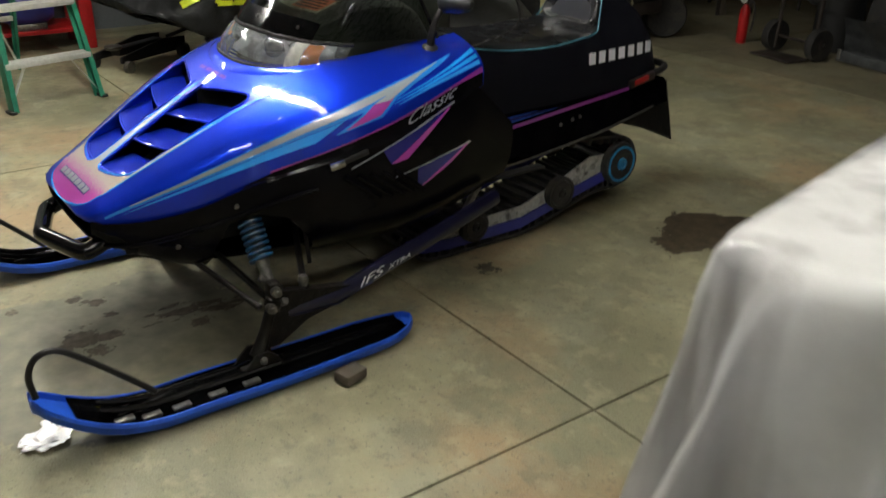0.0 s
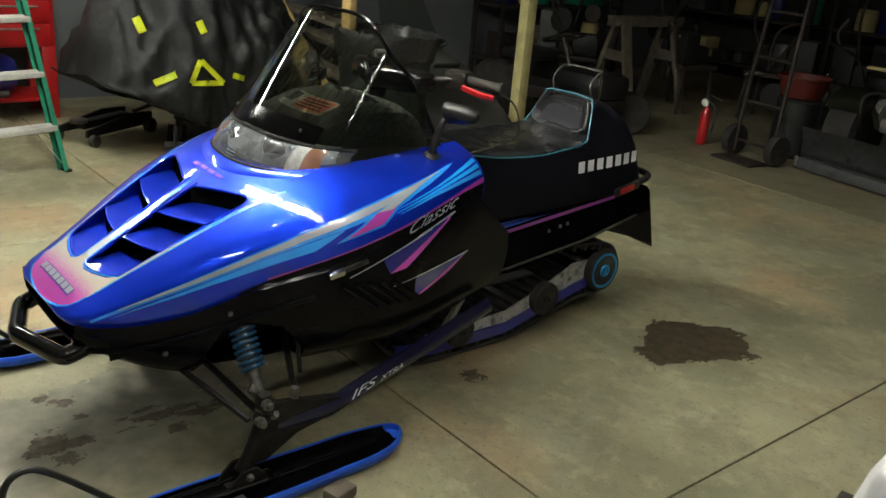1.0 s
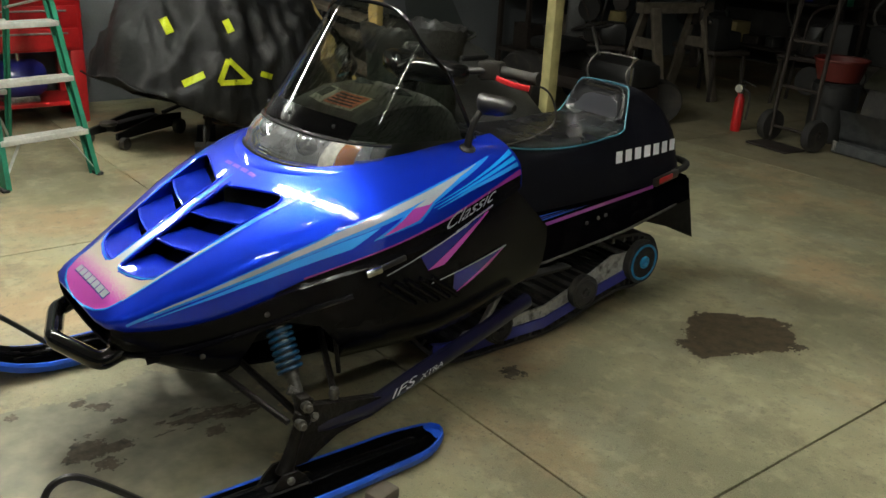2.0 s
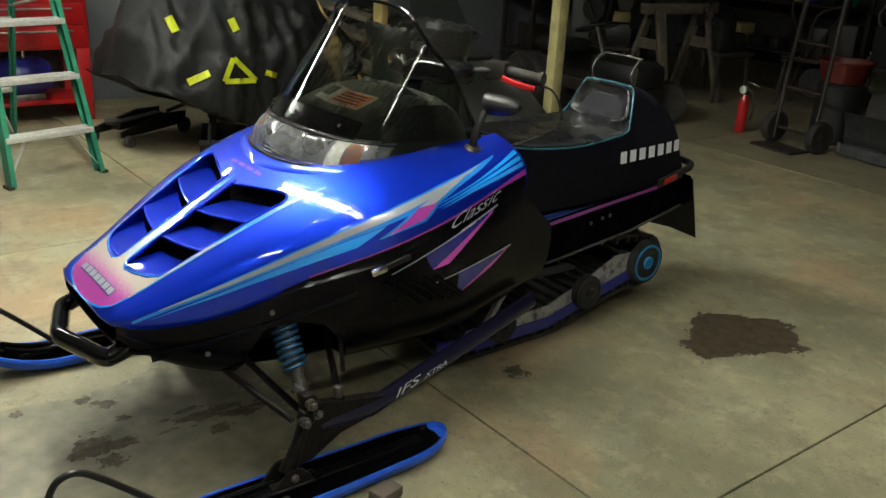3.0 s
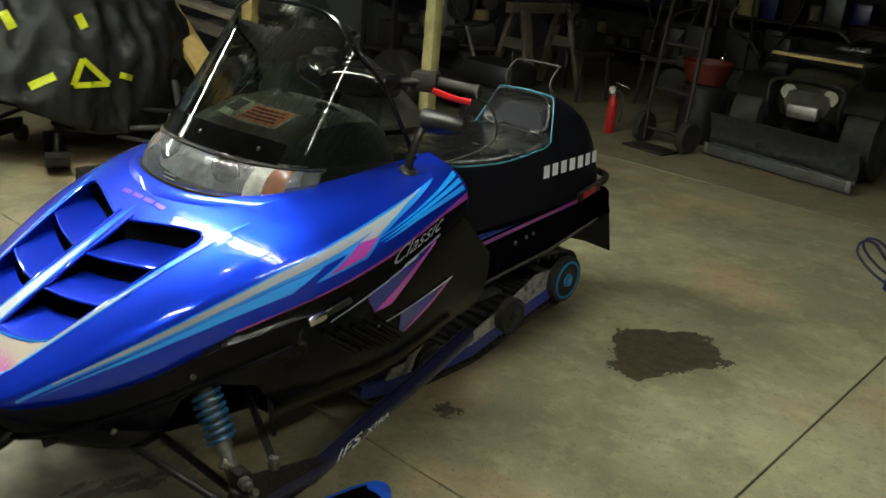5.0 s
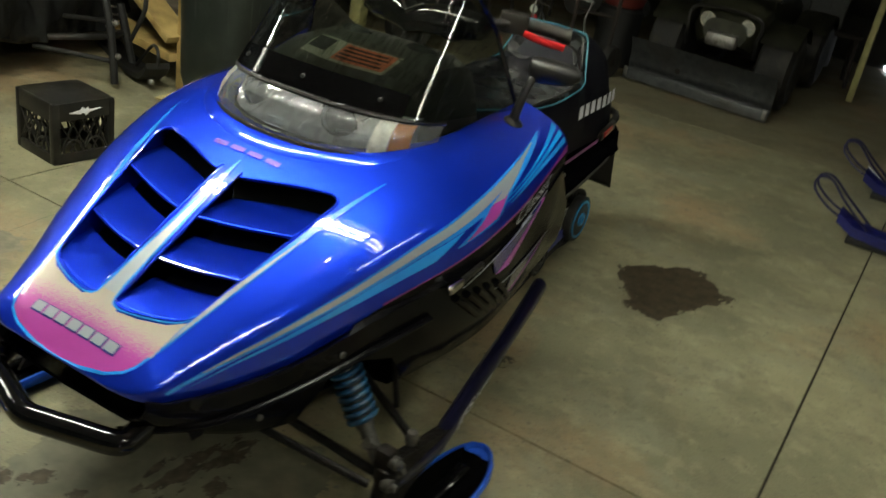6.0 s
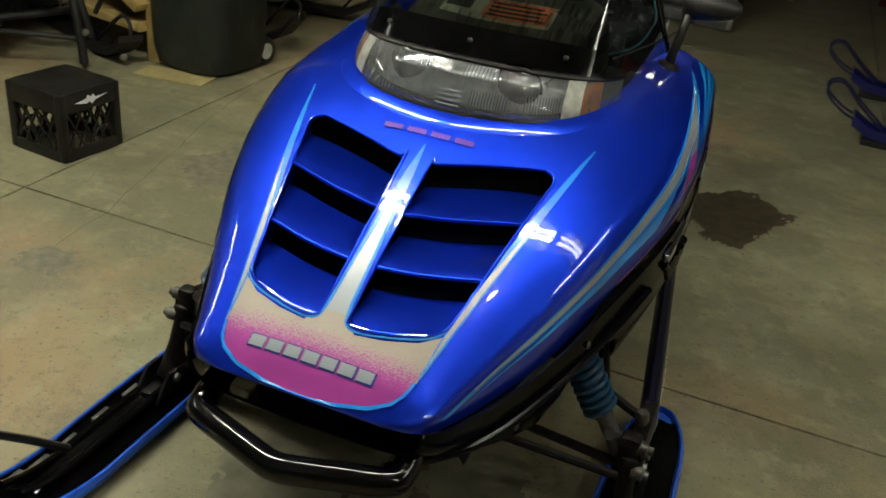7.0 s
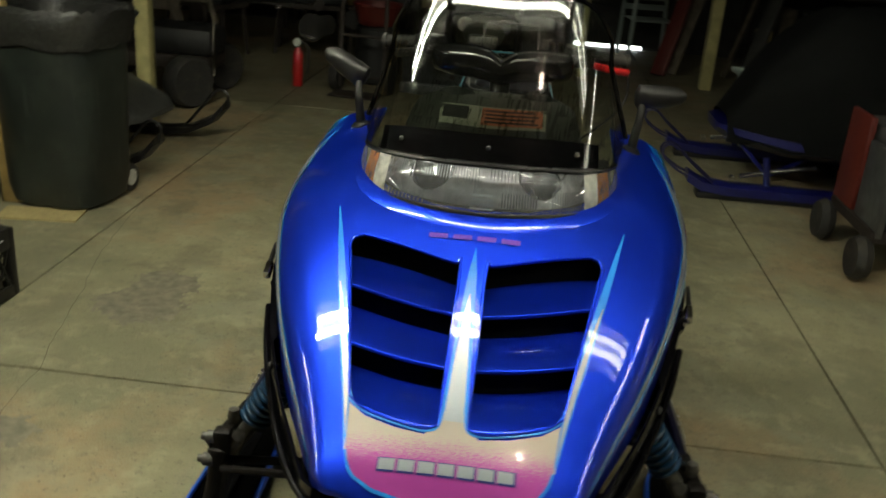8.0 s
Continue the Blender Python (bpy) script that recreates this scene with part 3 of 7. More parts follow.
# windshield: smoked sheet with two creases and swept side wings
def ws_line(a, y0, dy, z0, dz, wide, corner, end):
    """Half outline: bowed front, tight rounded crease, straight side wing; a from 0 to 1."""
    front = lambda x: Vector((x, y0 + dy * (x / wide) ** 3, z0 - dz * (x / wide) ** 4.5))
    near = wide - 0.030
    if a < 0.5:
        return front(near * a / 0.5)
    wing = corner + (end - corner).normalized() * 0.038
    if a < 0.66:
        f = (a - 0.5) / 0.16
        return front(near) * (1 - f) ** 2 + corner * 2 * f * (1 - f) + wing * f * f
    return wing.lerp(end, (a - 0.66) / 0.34)


def ws_point(u, v):
    """u from -1 to 1 across, v from 0 at the foot to 1 at the top."""
    foot = ws_line(abs(u), 0.972, 0.085, 0.885, 0.013, 0.262, Vector((0.284, 1.073, 0.870)), Vector((0.340, 1.42, 0.862)))
    head = ws_line(abs(u), 1.247, 0.012, 1.228, 0.070, 0.246, Vector((0.258, 1.268, 1.135)), Vector((0.272, 1.36, 1.05)))
    p = foot.lerp(head, v)
    return Vector((math.copysign(1, u) * p.x, p.y, p.z))


bm = loft(bmesh.new(), [[ws_point(-1 + 2 * i / 120, v / 14) for i in range(121)] for v in range(15)], False)
bmesh.ops.solidify(bm, geom=bm.faces[:], thickness=0.003)
screen = sled_part("windshield", bm, M_SMOKE, "smoked acrylic windshield")
bm = bmesh.new()
rim = [ws_point(-1, v / 10) for v in range(10)] + [ws_point(-1 + 2 * i / 40, 1) for i in range(41)] + [ws_point(1, 1 - v / 10) for v in range(1, 11)]
tube(bm, rim, 0.006, 8)
sled_part("windshield_trim", bm, M_GLOSS_BLACK, "black rubber edge trim")
bm = bmesh.new()
loft(bm, [[ws_point(-0.52 + 1.04 * i / 40, v) + Vector((0, -0.003, 0.001)) for i in range(41)] for v in (0.0, 0.07, 0.15)], False)
bmesh.ops.solidify(bm, geom=bm.faces[:], thickness=0.003)
sled_part("windshield_base", bm, M_GLOSS_BLACK, "black painted lower band")
for u in (-0.42, 0.0, 0.42):
    p = ws_point(u, 0.075)
    bm = lathe(bmesh.new(), [(0.006, 0.0), (0.005, 0.003), (0.002, 0.004)], look(p + Vector((0, -0.004, 0.002)), p + Vector((u * 0.5, -1, 0.6))) @ pose(0, 0, 0, 180), 12)
    sled_part("screw", bm, M_BLACK)

M_DASH = material("dusty_grey_plastic", (0.042, 0.043, 0.037), 0.5, grain=0.1, grain_scale=300)
# dash console behind the screen, with its warning label
bm = bmesh.new()
rings = []
for y, w, t in ((1.00, 0.20, 0.865), (1.06, 0.225, 0.90), (1.12, 0.235, 0.930), (1.20, 0.235, 0.958), (1.30, 0.23, 0.966), (1.40, 0.22, 0.955), (1.46, 0.21, 0.92), (1.50, 0.20, 0.86)):
    rings.append([Vector((w * x, y, 0.74 + (t - 0.74) * z)) for x, z in ((-0.98, 0), (-0.93, 0.62), (-0.84, 0.9), (-0.66, 0.985), (0, 1.0), (0.66, 0.985), (0.84, 0.9), (0.93, 0.62), (0.98, 0))])
loft(bm, rings, False)
bm.faces.new([v for v in bm.verts if abs(v.co.y - 1.5) < 1e-4])
sled_part("dash_console", bm, M_DASH, "dusty textured dark grey dash console")


liner = [(0.0, 0.94), (0.10, 0.95), (0.2, 0.99), (0.255, 1.05), (0.285, 1.12), (0.30, 1.2), (0.31, 1.48)]
bm = prism(bmesh.new(), liner + [(-x, y) for x, y in liner[:0:-1]], 0.775, 0.782)
sled_part("cockpit_liner", bm, M_BLACK_DEEP, "matt black cockpit liner")


def dash_z(x, y):
    return float(np.interp(y, (1.06, 1.12, 1.20, 1.30, 1.40), (0.90, 0.930, 0.958, 0.966, 0.955))) + 0.0035 - 0.012 * abs(x / 0.16) ** 3


def dash_patch(x0, x1, y0, y1, lift=0.0):
    bow = lambda x: -0.014 * (1 - (x / 0.12) ** 2)
    bm = loft(bmesh.new(), [[(x, y + bow(x), dash_z(x, y + bow(x)) + lift) for x in np.linspace(x0, x1, 9)] for y in np.linspace(y0, y1, 4)], False)
    return bm


M_LABEL = material("label_paper", (0.34, 0.34, 0.27), 0.5, grain=0.1)
M_LABEL_O = material("orange_label", (0.55, 0.15, 0.07), 0.5)
lab = sled_part("warning_label", dash_patch(-0.128, 0.122, 1.122, 1.206), M_LABEL, "grey and orange warning label")
sled_part("label_panel", dash_patch(-0.028, 0.114, 1.130, 1.200, 0.001), M_LABEL_O)
sled_part("label_panel", dash_patch(-0.120, -0.06, 1.146, 1.198, 0.001), M_BLACK_DEEP)
for k in range(4):
    sled_part("label_text_bar", dash_patch(-0.02, 0.105 - 0.01 * (k % 2), 1.138 + k * 0.015, 1.145 + k * 0.015, 0.0018), M_BLACK_DEEP)
for cx in (-0.10, 0.10):
    bm = lathe(bmesh.new(), [(0.062, -0.03), (0.062, 0.01), (0.055, 0.018), (0.050, 0.012), (0.0, 0.012)], pose(cx, 1.335, 0.925, -50))
    sled_part("gauge", bm, M_BLACK_DEEP, "round black instrument pod")

def bar_part(name, bm, mat, label=""):
    """A part of the steering, moved a little forward and up."""
    bmesh.ops.transform(bm, matrix=Matrix.Translation((0, -0.050, 0.036)), verts=bm.verts[:])
    return sled_part(name, bm, mat, label)


# handlebar, pad, grips and levers
M_PAD = material("satin_black_vinyl", (0.008, 0.008, 0.008), 0.13, spec=0.5, grain=0.2, grain_scale=80, rough_var=0.06)
bm = tube(bmesh.new(), spline([(-0.335, 1.705, 0.988), (-0.24, 1.655, 0.999), (-0.165, 1.575, 0.992), (-0.11, 1.515, 0.982), (0, 1.495, 0.980), (0.11, 1.515, 0.982), (0.165, 1.575, 0.992), (0.24, 1.655, 0.999), (0.335, 1.705, 0.988)], 5), 0.012, 10)
bar = bar_part("handlebar", bm, M_BLACK)
bm = bmesh.new()
rings = []
for x, k in ((-0.185, 0.45), (-0.175, 0.8), (-0.13, 0.98), (-0.07, 1.0), (-0.035, 0.97), (-0.015, 0.88), (0, 0.84), (0.015, 0.88), (0.035, 0.97), (0.07, 1.0), (0.13, 0.98), (0.175, 0.8), (0.185, 0.45)):
    # a notch at the middle, flat faces to either side
    yc, dip = 1.485 + 0.7 * abs(x) ** 1.6, 0.018 * max(0.0, 1 - abs(x) / 0.045)
    rings.append([Vector((x, yc + 0.056 * k * math.copysign(abs(math.cos(a)) ** 0.7, math.cos(a)) - dip * 0.8, 0.985 - dip + 0.040 * k * math.copysign(abs(math.sin(a)) ** 0.7, math.sin(a)))) for a in (2 * math.pi * i / 18 for i in range(18))])
loft(bm, rings, True, True)
bar_part("handlebar_pad", bm, M_PAD, "padded satin black handlebar cover")
# bright V trim on the pad's front edge
bm = tube(bmesh.new(), [(-0.038, 1.447, 1.016), (-0.020, 1.440, 1.008), (0, 1.428, 0.994), (0.020, 1.440, 1.008), (0.038, 1.447, 1.016)], 0.007, 8)
bar_part("pad_trim", bm, M_CHROME, "bright metal V trim")
bm = lathe(bmesh.new(), [(0.028, 0.0), (0.026, 0.2), (0.026, 0.24)], pose(0, 1.33, 0.79, -28), 14)
sled_part("steering_post", bm, M_BLACK)
for s in (1, -1):
    g = (Vector((s * 0.235, 1.653, 0.999)), Vector((s * 0.335, 1.706, 0.987)))
    bm = tube(bmesh.new(), [g[0].lerp(g[1], i / 12) for i in range(13)], 0.017, 12)
    bar_part("grip", bm, M_RUBBER, "black rubber grip")
    bm = tube(bmesh.new(), [g[1] - Vector((s * 0.003, 0, 0)), g[1] + Vector((s * 0.008, 0.004, 0))], 0.021, 12)
    bar_part("grip_end", bm, M_RUBBER)
    bm = fresh_box(0, 0, 0, 0.075, 0.055, 0.055, pose(s * 0.205, 1.637, 0.998, 0, 0, s * 26), 0.008)
    bar_part("switch_block", bm, M_BLACK)
bm = tube(bmesh.new(), spline([(0.245, 1.626, 0.980), (0.28, 1.636, 0.972), (0.315, 1.653, 0.965), (0.345, 1.672, 0.961)], 4), 0.006, 8, flat=1.6)
bar_part("brake_lever", bm, M_RED_PAINT, "red brake lever")
bm = tube(bmesh.new(), spline([(-0.22, 1.612, 0.985), (-0.255, 1.618, 0.975), (-0.30, 1.645, 0.965)], 4), 0.008, 8, flat=1.6)
bar_part("throttle_lever", bm, M_BLACK)
bm = tube(bmesh.new(), spline([(0.30, 1.66, 1.005), (0.345, 1.70, 0.985), (0.362, 1.725, 0.93), (0.345, 1.735, 0.87), (0.27, 1.68, 0.81), (0.19, 1.58, 0.775)], 6), 0.0035, 6)
sled_part("cable", bm, M_RUBBER)

# mirrors
for s in (1, -1):
    bm = tube(bmesh.new(), spline([(s * 0.352, 1.385, 0.832), (s * 0.356, 1.385, 0.87), (s * 0.364, 1.395, 0.92), (s * 0.368, 1.415, 0.955)], 4), 0.013, 10, r2=0.009)
    lathe(bm, [(0.028, -0.005), (0.026, 0.006), (0.016, 0.014)], pose(s * 0.352, 1.385, 0.835, 0, s * 20, 0), 16)
    stalk = sled_part("mirror_stalk", bm, M_BLACK, "black mirror stalk")
    bm = bmesh.new()
    rings = []
    for x, w, h in ((0.0, 0.014, 0.020), (0.008, 0.024, 0.033), (0.03, 0.032, 0.031), (0.085, 0.030, 0.028), (0.115, 0.024, 0.021), (0.130, 0.010, 0.009)):
        rings.append([Vector((x, w * math.cos(a), h * math.sin(a))) for a in (2 * math.pi * i / 16 for i in range(16))])
    loft(bm, rings, True, True)
    tilt = Matrix.Translation((s * 0.350, 1.425, 0.970 if s > 0 else 0.952)) @ (Matrix.Identity(4) if s > 0 else Matrix.Diagonal((-1, 1, 1, 1))) @ pose(0, 0, 0, 12, -4 if s > 0 else -30, 8)
    bmesh.ops.transform(bm, matrix=tilt, verts=bm.verts[:])
    sled_part("mirror", bm, M_BLACK, "black plastic mirror housing")

M_DULL = material("dull_greasy_steel", (0.12, 0.115, 0.105), 0.5, 0.7, grain=0.3, grain_scale=90, stain=0.6, stain_scale=20, stain_colour=(0.03, 0.025, 0.02))

# seat, trunk and piping
SEAT_T = curve((1.42, 0.83), (1.6, 0.80), (1.85, 0.765), (2.05, 0.758), (2.18, 0.764), (2.26, 0.772), (2.30, 0.785), (2.33, 0.845), (2.36, 0.897), (2.40, 0.906), (2.45, 0.890), (2.52, 0.85), (2.60, 0.77), (2.655, 0.68), (2.685, 0.56))
SEAT_L = curve((1.42, 0.79), (1.6, 0.775), (1.85, 0.74), (2.05, 0.733), (2.2, 0.746), (2.28, 0.752), (2.31, 0.77), (2.345, 0.85), (2.37, 0.872), (2.44, 0.845), (2.52, 0.795), (2.60, 0.71), (2.655, 0.62), (2.685, 0.545))
SEAT_W = curve((1.42, 0.13), (1.6, 0.175), (1.85, 0.195), (2.1, 0.197), (2.23, 0.19), (2.30, 0.168), (2.36, 0.128), (2.45, 0.13), (2.55, 0.15), (2.685, 0.15))
BODY_W = curve((1.42, 0.20), (1.9, 0.205), (2.3, 0.20), (2.55, 0.19), (2.63, 0.175), (2.685, 0.14))
bm = bmesh.new()
rings = []
for i in range(90):
    y = 1.42 + i * (2.685 - 1.42) / 89
    t, l, w, bw = SEAT_T(y), SEAT_L(y), SEAT_W(y), BODY_W(y)
    half = [(bw, 0.515), (bw + 0.006, 0.57), (bw * 0.75 + w * 0.25 + 0.004, 0.57 + (l - 0.57) * 0.5), (w + 0.003, l - 0.012), (w, l), (w * 0.93, l + (t - l) * 0.62), (w * 0.72, l + (t - l) * 0.92), (w * 0.35, t), (0, t)]
    row = [Vector((x, y, z)) for x, z in half]
    rings.append(row + [Vector((-p.x, p.y, p.z)) for p in row[-2::-1]])
loft(bm, rings, False)
bm.faces.new(rings and [v for v in bm.verts if abs(v.co.y - 2.685) < 1e-4])
sled_part("seat", bm, M_NYLON, "black seat with raised backrest and trunk", smooth=50)
# glossy sitting pad, dished backrest panel and piping
bm = bmesh.new()
rows = []
for i in range(44):
    y = 1.46 + i * (2.30 - 1.46) / 43
    t, l, w = SEAT_T(y) + 0.006, SEAT_L(y) + 0.004, SEAT_W(y)
    rows.append([Vector((w * k, y, l + (t - l) * h)) for k, h in ((-0.99, 0.05), (-0.97, 0.40), (-0.90, 0.72), (-0.72, 0.93), (-0.36, 1.0), (0, 1.01), (0.36, 1.0), (0.72, 0.93), (0.90, 0.72), (0.97, 0.40), (0.99, 0.05))])
loft(bm, rows, False)
sled_part("seat_pad", bm, M_VINYL, "shiny black vinyl seat pad", smooth=60)
bm = bmesh.new()
rings = []
for size, lift in ((1.0, -0.004), (0.985, 0.010), (0.95, 0.017), (0.90, 0.017), (0.84, 0.011), (0.76, 0.003), (0.6, -0.001), (0.4, -0.002), (0.2, -0.002), (0.02, -0.002)):
    ring = []
    for k in range(48):
        a = 2 * math.pi * k / 48
        cu, cv = (math.copysign(abs(f(a)) ** 0.38, f(a)) for f in (math.cos, math.sin))
        v = 0.5 + 0.5 * cv * size
        ring.append(Vector(((0.163 - 0.040 * v) * cu * size, 2.302 + 0.052 * v - lift * 0.93, 0.772 + 0.135 * v + lift * 0.36)))
    rings.append(ring)
loft(bm, rings, True, True)
sled_part("backrest", bm, M_VINYL, "shiny padded black vinyl backrest", smooth=60)
bm = bmesh.new()
edge = [Vector((SEAT_W(y) * 0.998, y, SEAT_L(y) + 0.006)) for y in np.linspace(1.46, 2.23, 34)]
side = spline([edge[-1], (0.178, 2.285, 0.764), (0.166, 2.302, 0.785), (0.142, 2.332, 0.855), (0.126, 2.347, 0.896), (0.104, 2.352, 0.909), (0.0, 2.354, 0.913)], 5)
line = edge[:-1] + [Vector(p) for p in side]
tube(bm, line + [Vector((-p.x, p.y, p.z)) for p in line[-2::-1]], 0.0030, 6)
sled_part("seat_piping", bm, M_PIPING, "teal piping round the seat and backrest")
bm = bmesh.new()
tube(bm, spline([(-0.105, 2.40, 0.85), (-0.10, 2.358, 0.93), (-0.098, 2.358, 0.965), (-0.095, 2.395, 1.0), (-0.075, 2.425, 1.005), (0.075, 2.425, 1.005), (0.095, 2.395, 1.0), (0.098, 2.358, 0.965), (0.10, 2.358, 0.93), (0.105, 2.40, 0.85)], 5), 0.0036, 8)
sled_part("grab_rail", bm, M_DULL, "thin bent steel grab rail")

# tunnel, stripes, tail lamps, flap
bm = bmesh.new()
rings = [[Vector((x, y, z)) for x, z in ((-0.225, z0), (-0.215, z0 + 0.02), (-0.208, 0.52), (-0.19, 0.54), (0.19, 0.54), (0.208, 0.52), (0.215, z0 + 0.02), (0.225, z0))] for y, z0 in ((1.30, 0.33), (1.9, 0.33), (2.3, 0.375), (2.55, 0.425), (2.69, 0.45))]
loft(bm, rings, False)
bmesh.ops.solidify(bm, geom=bm.faces[:], thickness=0.004)
sled_part("tunnel", bm, M_PAN, "black tunnel over the track")
for s in (1, -1):
    bm = fresh_box(s * 0.240, 1.74, 0.305, 0.045, 0.50, 0.012, bevel=0.004)
    sled_part("running_board", bm, M_BLACK_DEEP, "narrow black running board")
    bm = tube(bmesh.new(), [(s * 0.226, 1.66, 0.325), (s * 0.226, 1.9, 0.332), (s * 0.226, 2.3, 0.377), (s * 0.226, 2.55, 0.427), (s * 0.21, 2.69, 0.452)], 0.005, 6)
    sled_part("tunnel_edge", bm, M_DULL)
    bm = fresh_box(0, 0, 0, 0.018, 0.15, 0.034, pose(s * 0.212, 2.53, 0.555, 8, 0, s * 4), 0.005)
    sled_part("tail_lamp_housing", bm, M_BLACK)
    bm = fresh_box(0, 0, 0, 0.008, 0.085, 0.022, pose(s * 0.222, 2.52, 0.556, 8, 0, s * 4), 0.003)
    sled_part("tail_reflector", bm, M_RED_PAINT, "red side reflector")
    for k, (yy, zz) in enumerate(((2.10, 0.44), (2.16, 0.45), (2.20, 0.455))):
        bm = lathe(bmesh.new(), [(0.008, 0.0), (0.007, 0.004), (0.0, 0.005)], pose(s * 0.212, yy, zz, 0, s * 90, 0), 8)
        sled_part("rivet", bm, M_DULL)
bm = tube(bmesh.new(), spline([(0.20, 2.58, 0.565), (0.185, 2.68, 0.575), (0.12, 2.735, 0.58), (-0.12, 2.735, 0.58), (-0.185, 2.68, 0.575), (-0.20, 2.58, 0.565)], 5), 0.014, 10)
sled_part("rear_bumper", bm, M_BLACK_DEEP)
bm = bmesh.new()
rings = []
for k in range(10):
    f = k / 9
    y = 2.66 + 0.13 * f + 0.02 * math.sin(f * 3)
    z = 0.54 - 0.28 * f
    w = 0.19 + 0.015 * f
    rings.append([Vector((w * (i / 6 - 1), y + 0.035 * (1 - (i / 6 - 1) ** 2) * (1 - f) - 0.02 * abs(i / 6 - 1), z)) for i in range(13)])
loft(bm, rings, False)
bmesh.ops.solidify(bm, geom=bm.faces[:], thickness=0.005)
sled_part("snow_flap", bm, M_RUBBER, "black rubber snow flap")
for s in (1, -1):
    bm = loft(bmesh.new(), [[(s * 0.198, 2.40, 0.40), (s * 0.198, 2.70, 0.53)], [(s * 0.205, 2.62, 0.33), (s * 0.205, 2.77, 0.27)]], False)
    bmesh.ops.solidify(bm, geom=bm.faces[:], thickness=0.005)
    sled_part("flap_side", bm, M_RUBBER)

# track and rear suspension
loop = [Vector((0, y, z)) for y, z in ((1.30, 0.40), (1.24, 0.34), (1.25, 0.27), (1.34, 0.16), (1.46, 0.05), (1.56, 0.022), (1.75, 0.020), (1.95, 0.022), (2.08, 0.045), (2.22, 0.085), (2.36, 0.115), (2.455, 0.113), (2.53, 0.145), (2.56, 0.215), (2.53, 0.285), (2.455, 0.318), (2.30, 0.335), (2.0, 0.365), (1.7, 0.39), (1.45, 0.405))]
path = spline(loop + loop[:1], 6)[:-1]
bm = bmesh.new()
inn = []
for i, p in enumerate(path):
    d = (path[(i + 1) % len(path)] - path[i - 1]).normalized()
    inn.append(Vector((0, d.z, -d.y)))
loft(bm, [[p + Vector((x, 0, 0)) + n * o for p, n in zip(path, inn)] for x, o in ((-0.19, 0), (0.19, 0), (0.19, 0.012), (-0.19, 0.012), (-0.19, 0))], True)
track = sled_part("track", bm, M_RUBBER, "black rubber drive track with lugs")
for i in range(0, len(path), 2):
    p, n = path[i], inn[i]
    d = (path[(i + 1) % len(path)] - path[i - 1]).normalized()
    m = Matrix((Vector((1, 0, 0)), d, -n)).transposed().to_4x4()
    bm = fresh_box(0, 0, 0.010, 0.37, 0.014, 0.024, Matrix.Translation(p) @ m)
    sled_part("track_lug", bm, M_RUBBER)
for s in (1, -1):
    x = s * 0.182
    bm = bmesh.new()
    loft(bm, [[(x + o, y, z) for y, z in ((1.42, 0.066), (1.50, 0.050), (1.60, 0.040), (1.95, 0.042), (2.20, 0.105), (2.42, 0.155))] for o in (-0.012, 0.012)] + [[(x + o, y, z + 0.042) for y, z in ((1.42, 0.066), (1.50, 0.050), (1.60, 0.040), (1.95, 0.042), (2.20, 0.105), (2.42, 0.155))] for o in (0.012, -0.012)] + [[(x - 0.012, y, z) for y, z in ((1.42, 0.066), (1.50, 0.050), (1.60, 0.040), (1.95, 0.042), (2.20, 0.105), (2.42, 0.155))]], False)
    sled_part("slide_rail", bm, M_DEEP_BLUE, "dark blue slide rail")
    bm = bmesh.new()
    prism(bm, [(1.52, 0.075), (1.98, 0.075), (2.22, 0.14), (2.42, 0.20), (2.43, 0.26), (2.30, 0.262), (2.16, 0.20), (1.95, 0.13), (1.56, 0.12)], x - 0.004, x + 0.004, Matrix(((0, 0, 1, 0), (1, 0, 0, 0), (0, 1, 0, 0), (0, 0, 0, 1))))
    sled_part("rail_plate", bm, M_ALLOY, "pale dirt-spattered alloy rail plate")
    for yy, zz, r, mt, nm in ((2.455, 0.216, 0.088, M_TEAL, "rear_idler"), (2.13, 0.155, 0.066, M_BLACK, "idler_wheel"), (1.70, 0.115, 0.06, M_BLACK, "idler_wheel")):
        m = pose(s * 0.205, yy, zz, 0, s * 90, 0)
        bm = lathe(bmesh.new(), [(r * 0.80, -0.018), (r, -0.016), (r * 1.02, -0.005), (r * 1.02, 0.005), (r, 0.016), (r * 0.80, 0.018)], m, 28)
        wheel = sled_part(nm, bm, M_RUBBER)
        hubm = bmesh.new()
        lathe(hubm, [(r * 0.86, 0.006), (r * 0.86, 0.020), (r * 0.76, 0.021), (r * 0.72, 0.013), (r * 0.64, 0.012)], m, 28)
        lathe(hubm, [(r * 0.44, 0.006), (r * 0.44, 0.014), (r * 0.30, 0.016), (r * 0.28, 0.025), (r * 0.16, 0.026), (r * 0.12, 0.020)], m, 20)
        for k in range(8):
            box(hubm, r * 0.55, 0, 0.011, r * 0.30, r * 0.24, 0.010, m @ pose(0, 0, 0, 0, 0, k * 45))
        lathe(hubm, [(r * 0.72, 0.002), (r * 0.7, 0.006)], m, 20)
        bmesh.ops.transform(hubm, matrix=SLED_BACK, verts=hubm.verts[:])
        part("wheel_disc", hubm, mt, wheel, "teal spoked wheel disc" if mt is M_TEAL else "")
    bm = tube(bmesh.new(), [(s * 0.19, 1.62, 0.10), (s * 0.19, 1.75, 0.30)], 0.014, 8)
    sled_part("shock_link", bm, M_STEEL)
bm = tube(bmesh.new(), [(-0.22, 2.455, 0.216), (0.22, 2.455, 0.216)], 0.012, 10)
sled_part("idler_axle", bm, M_STEEL)


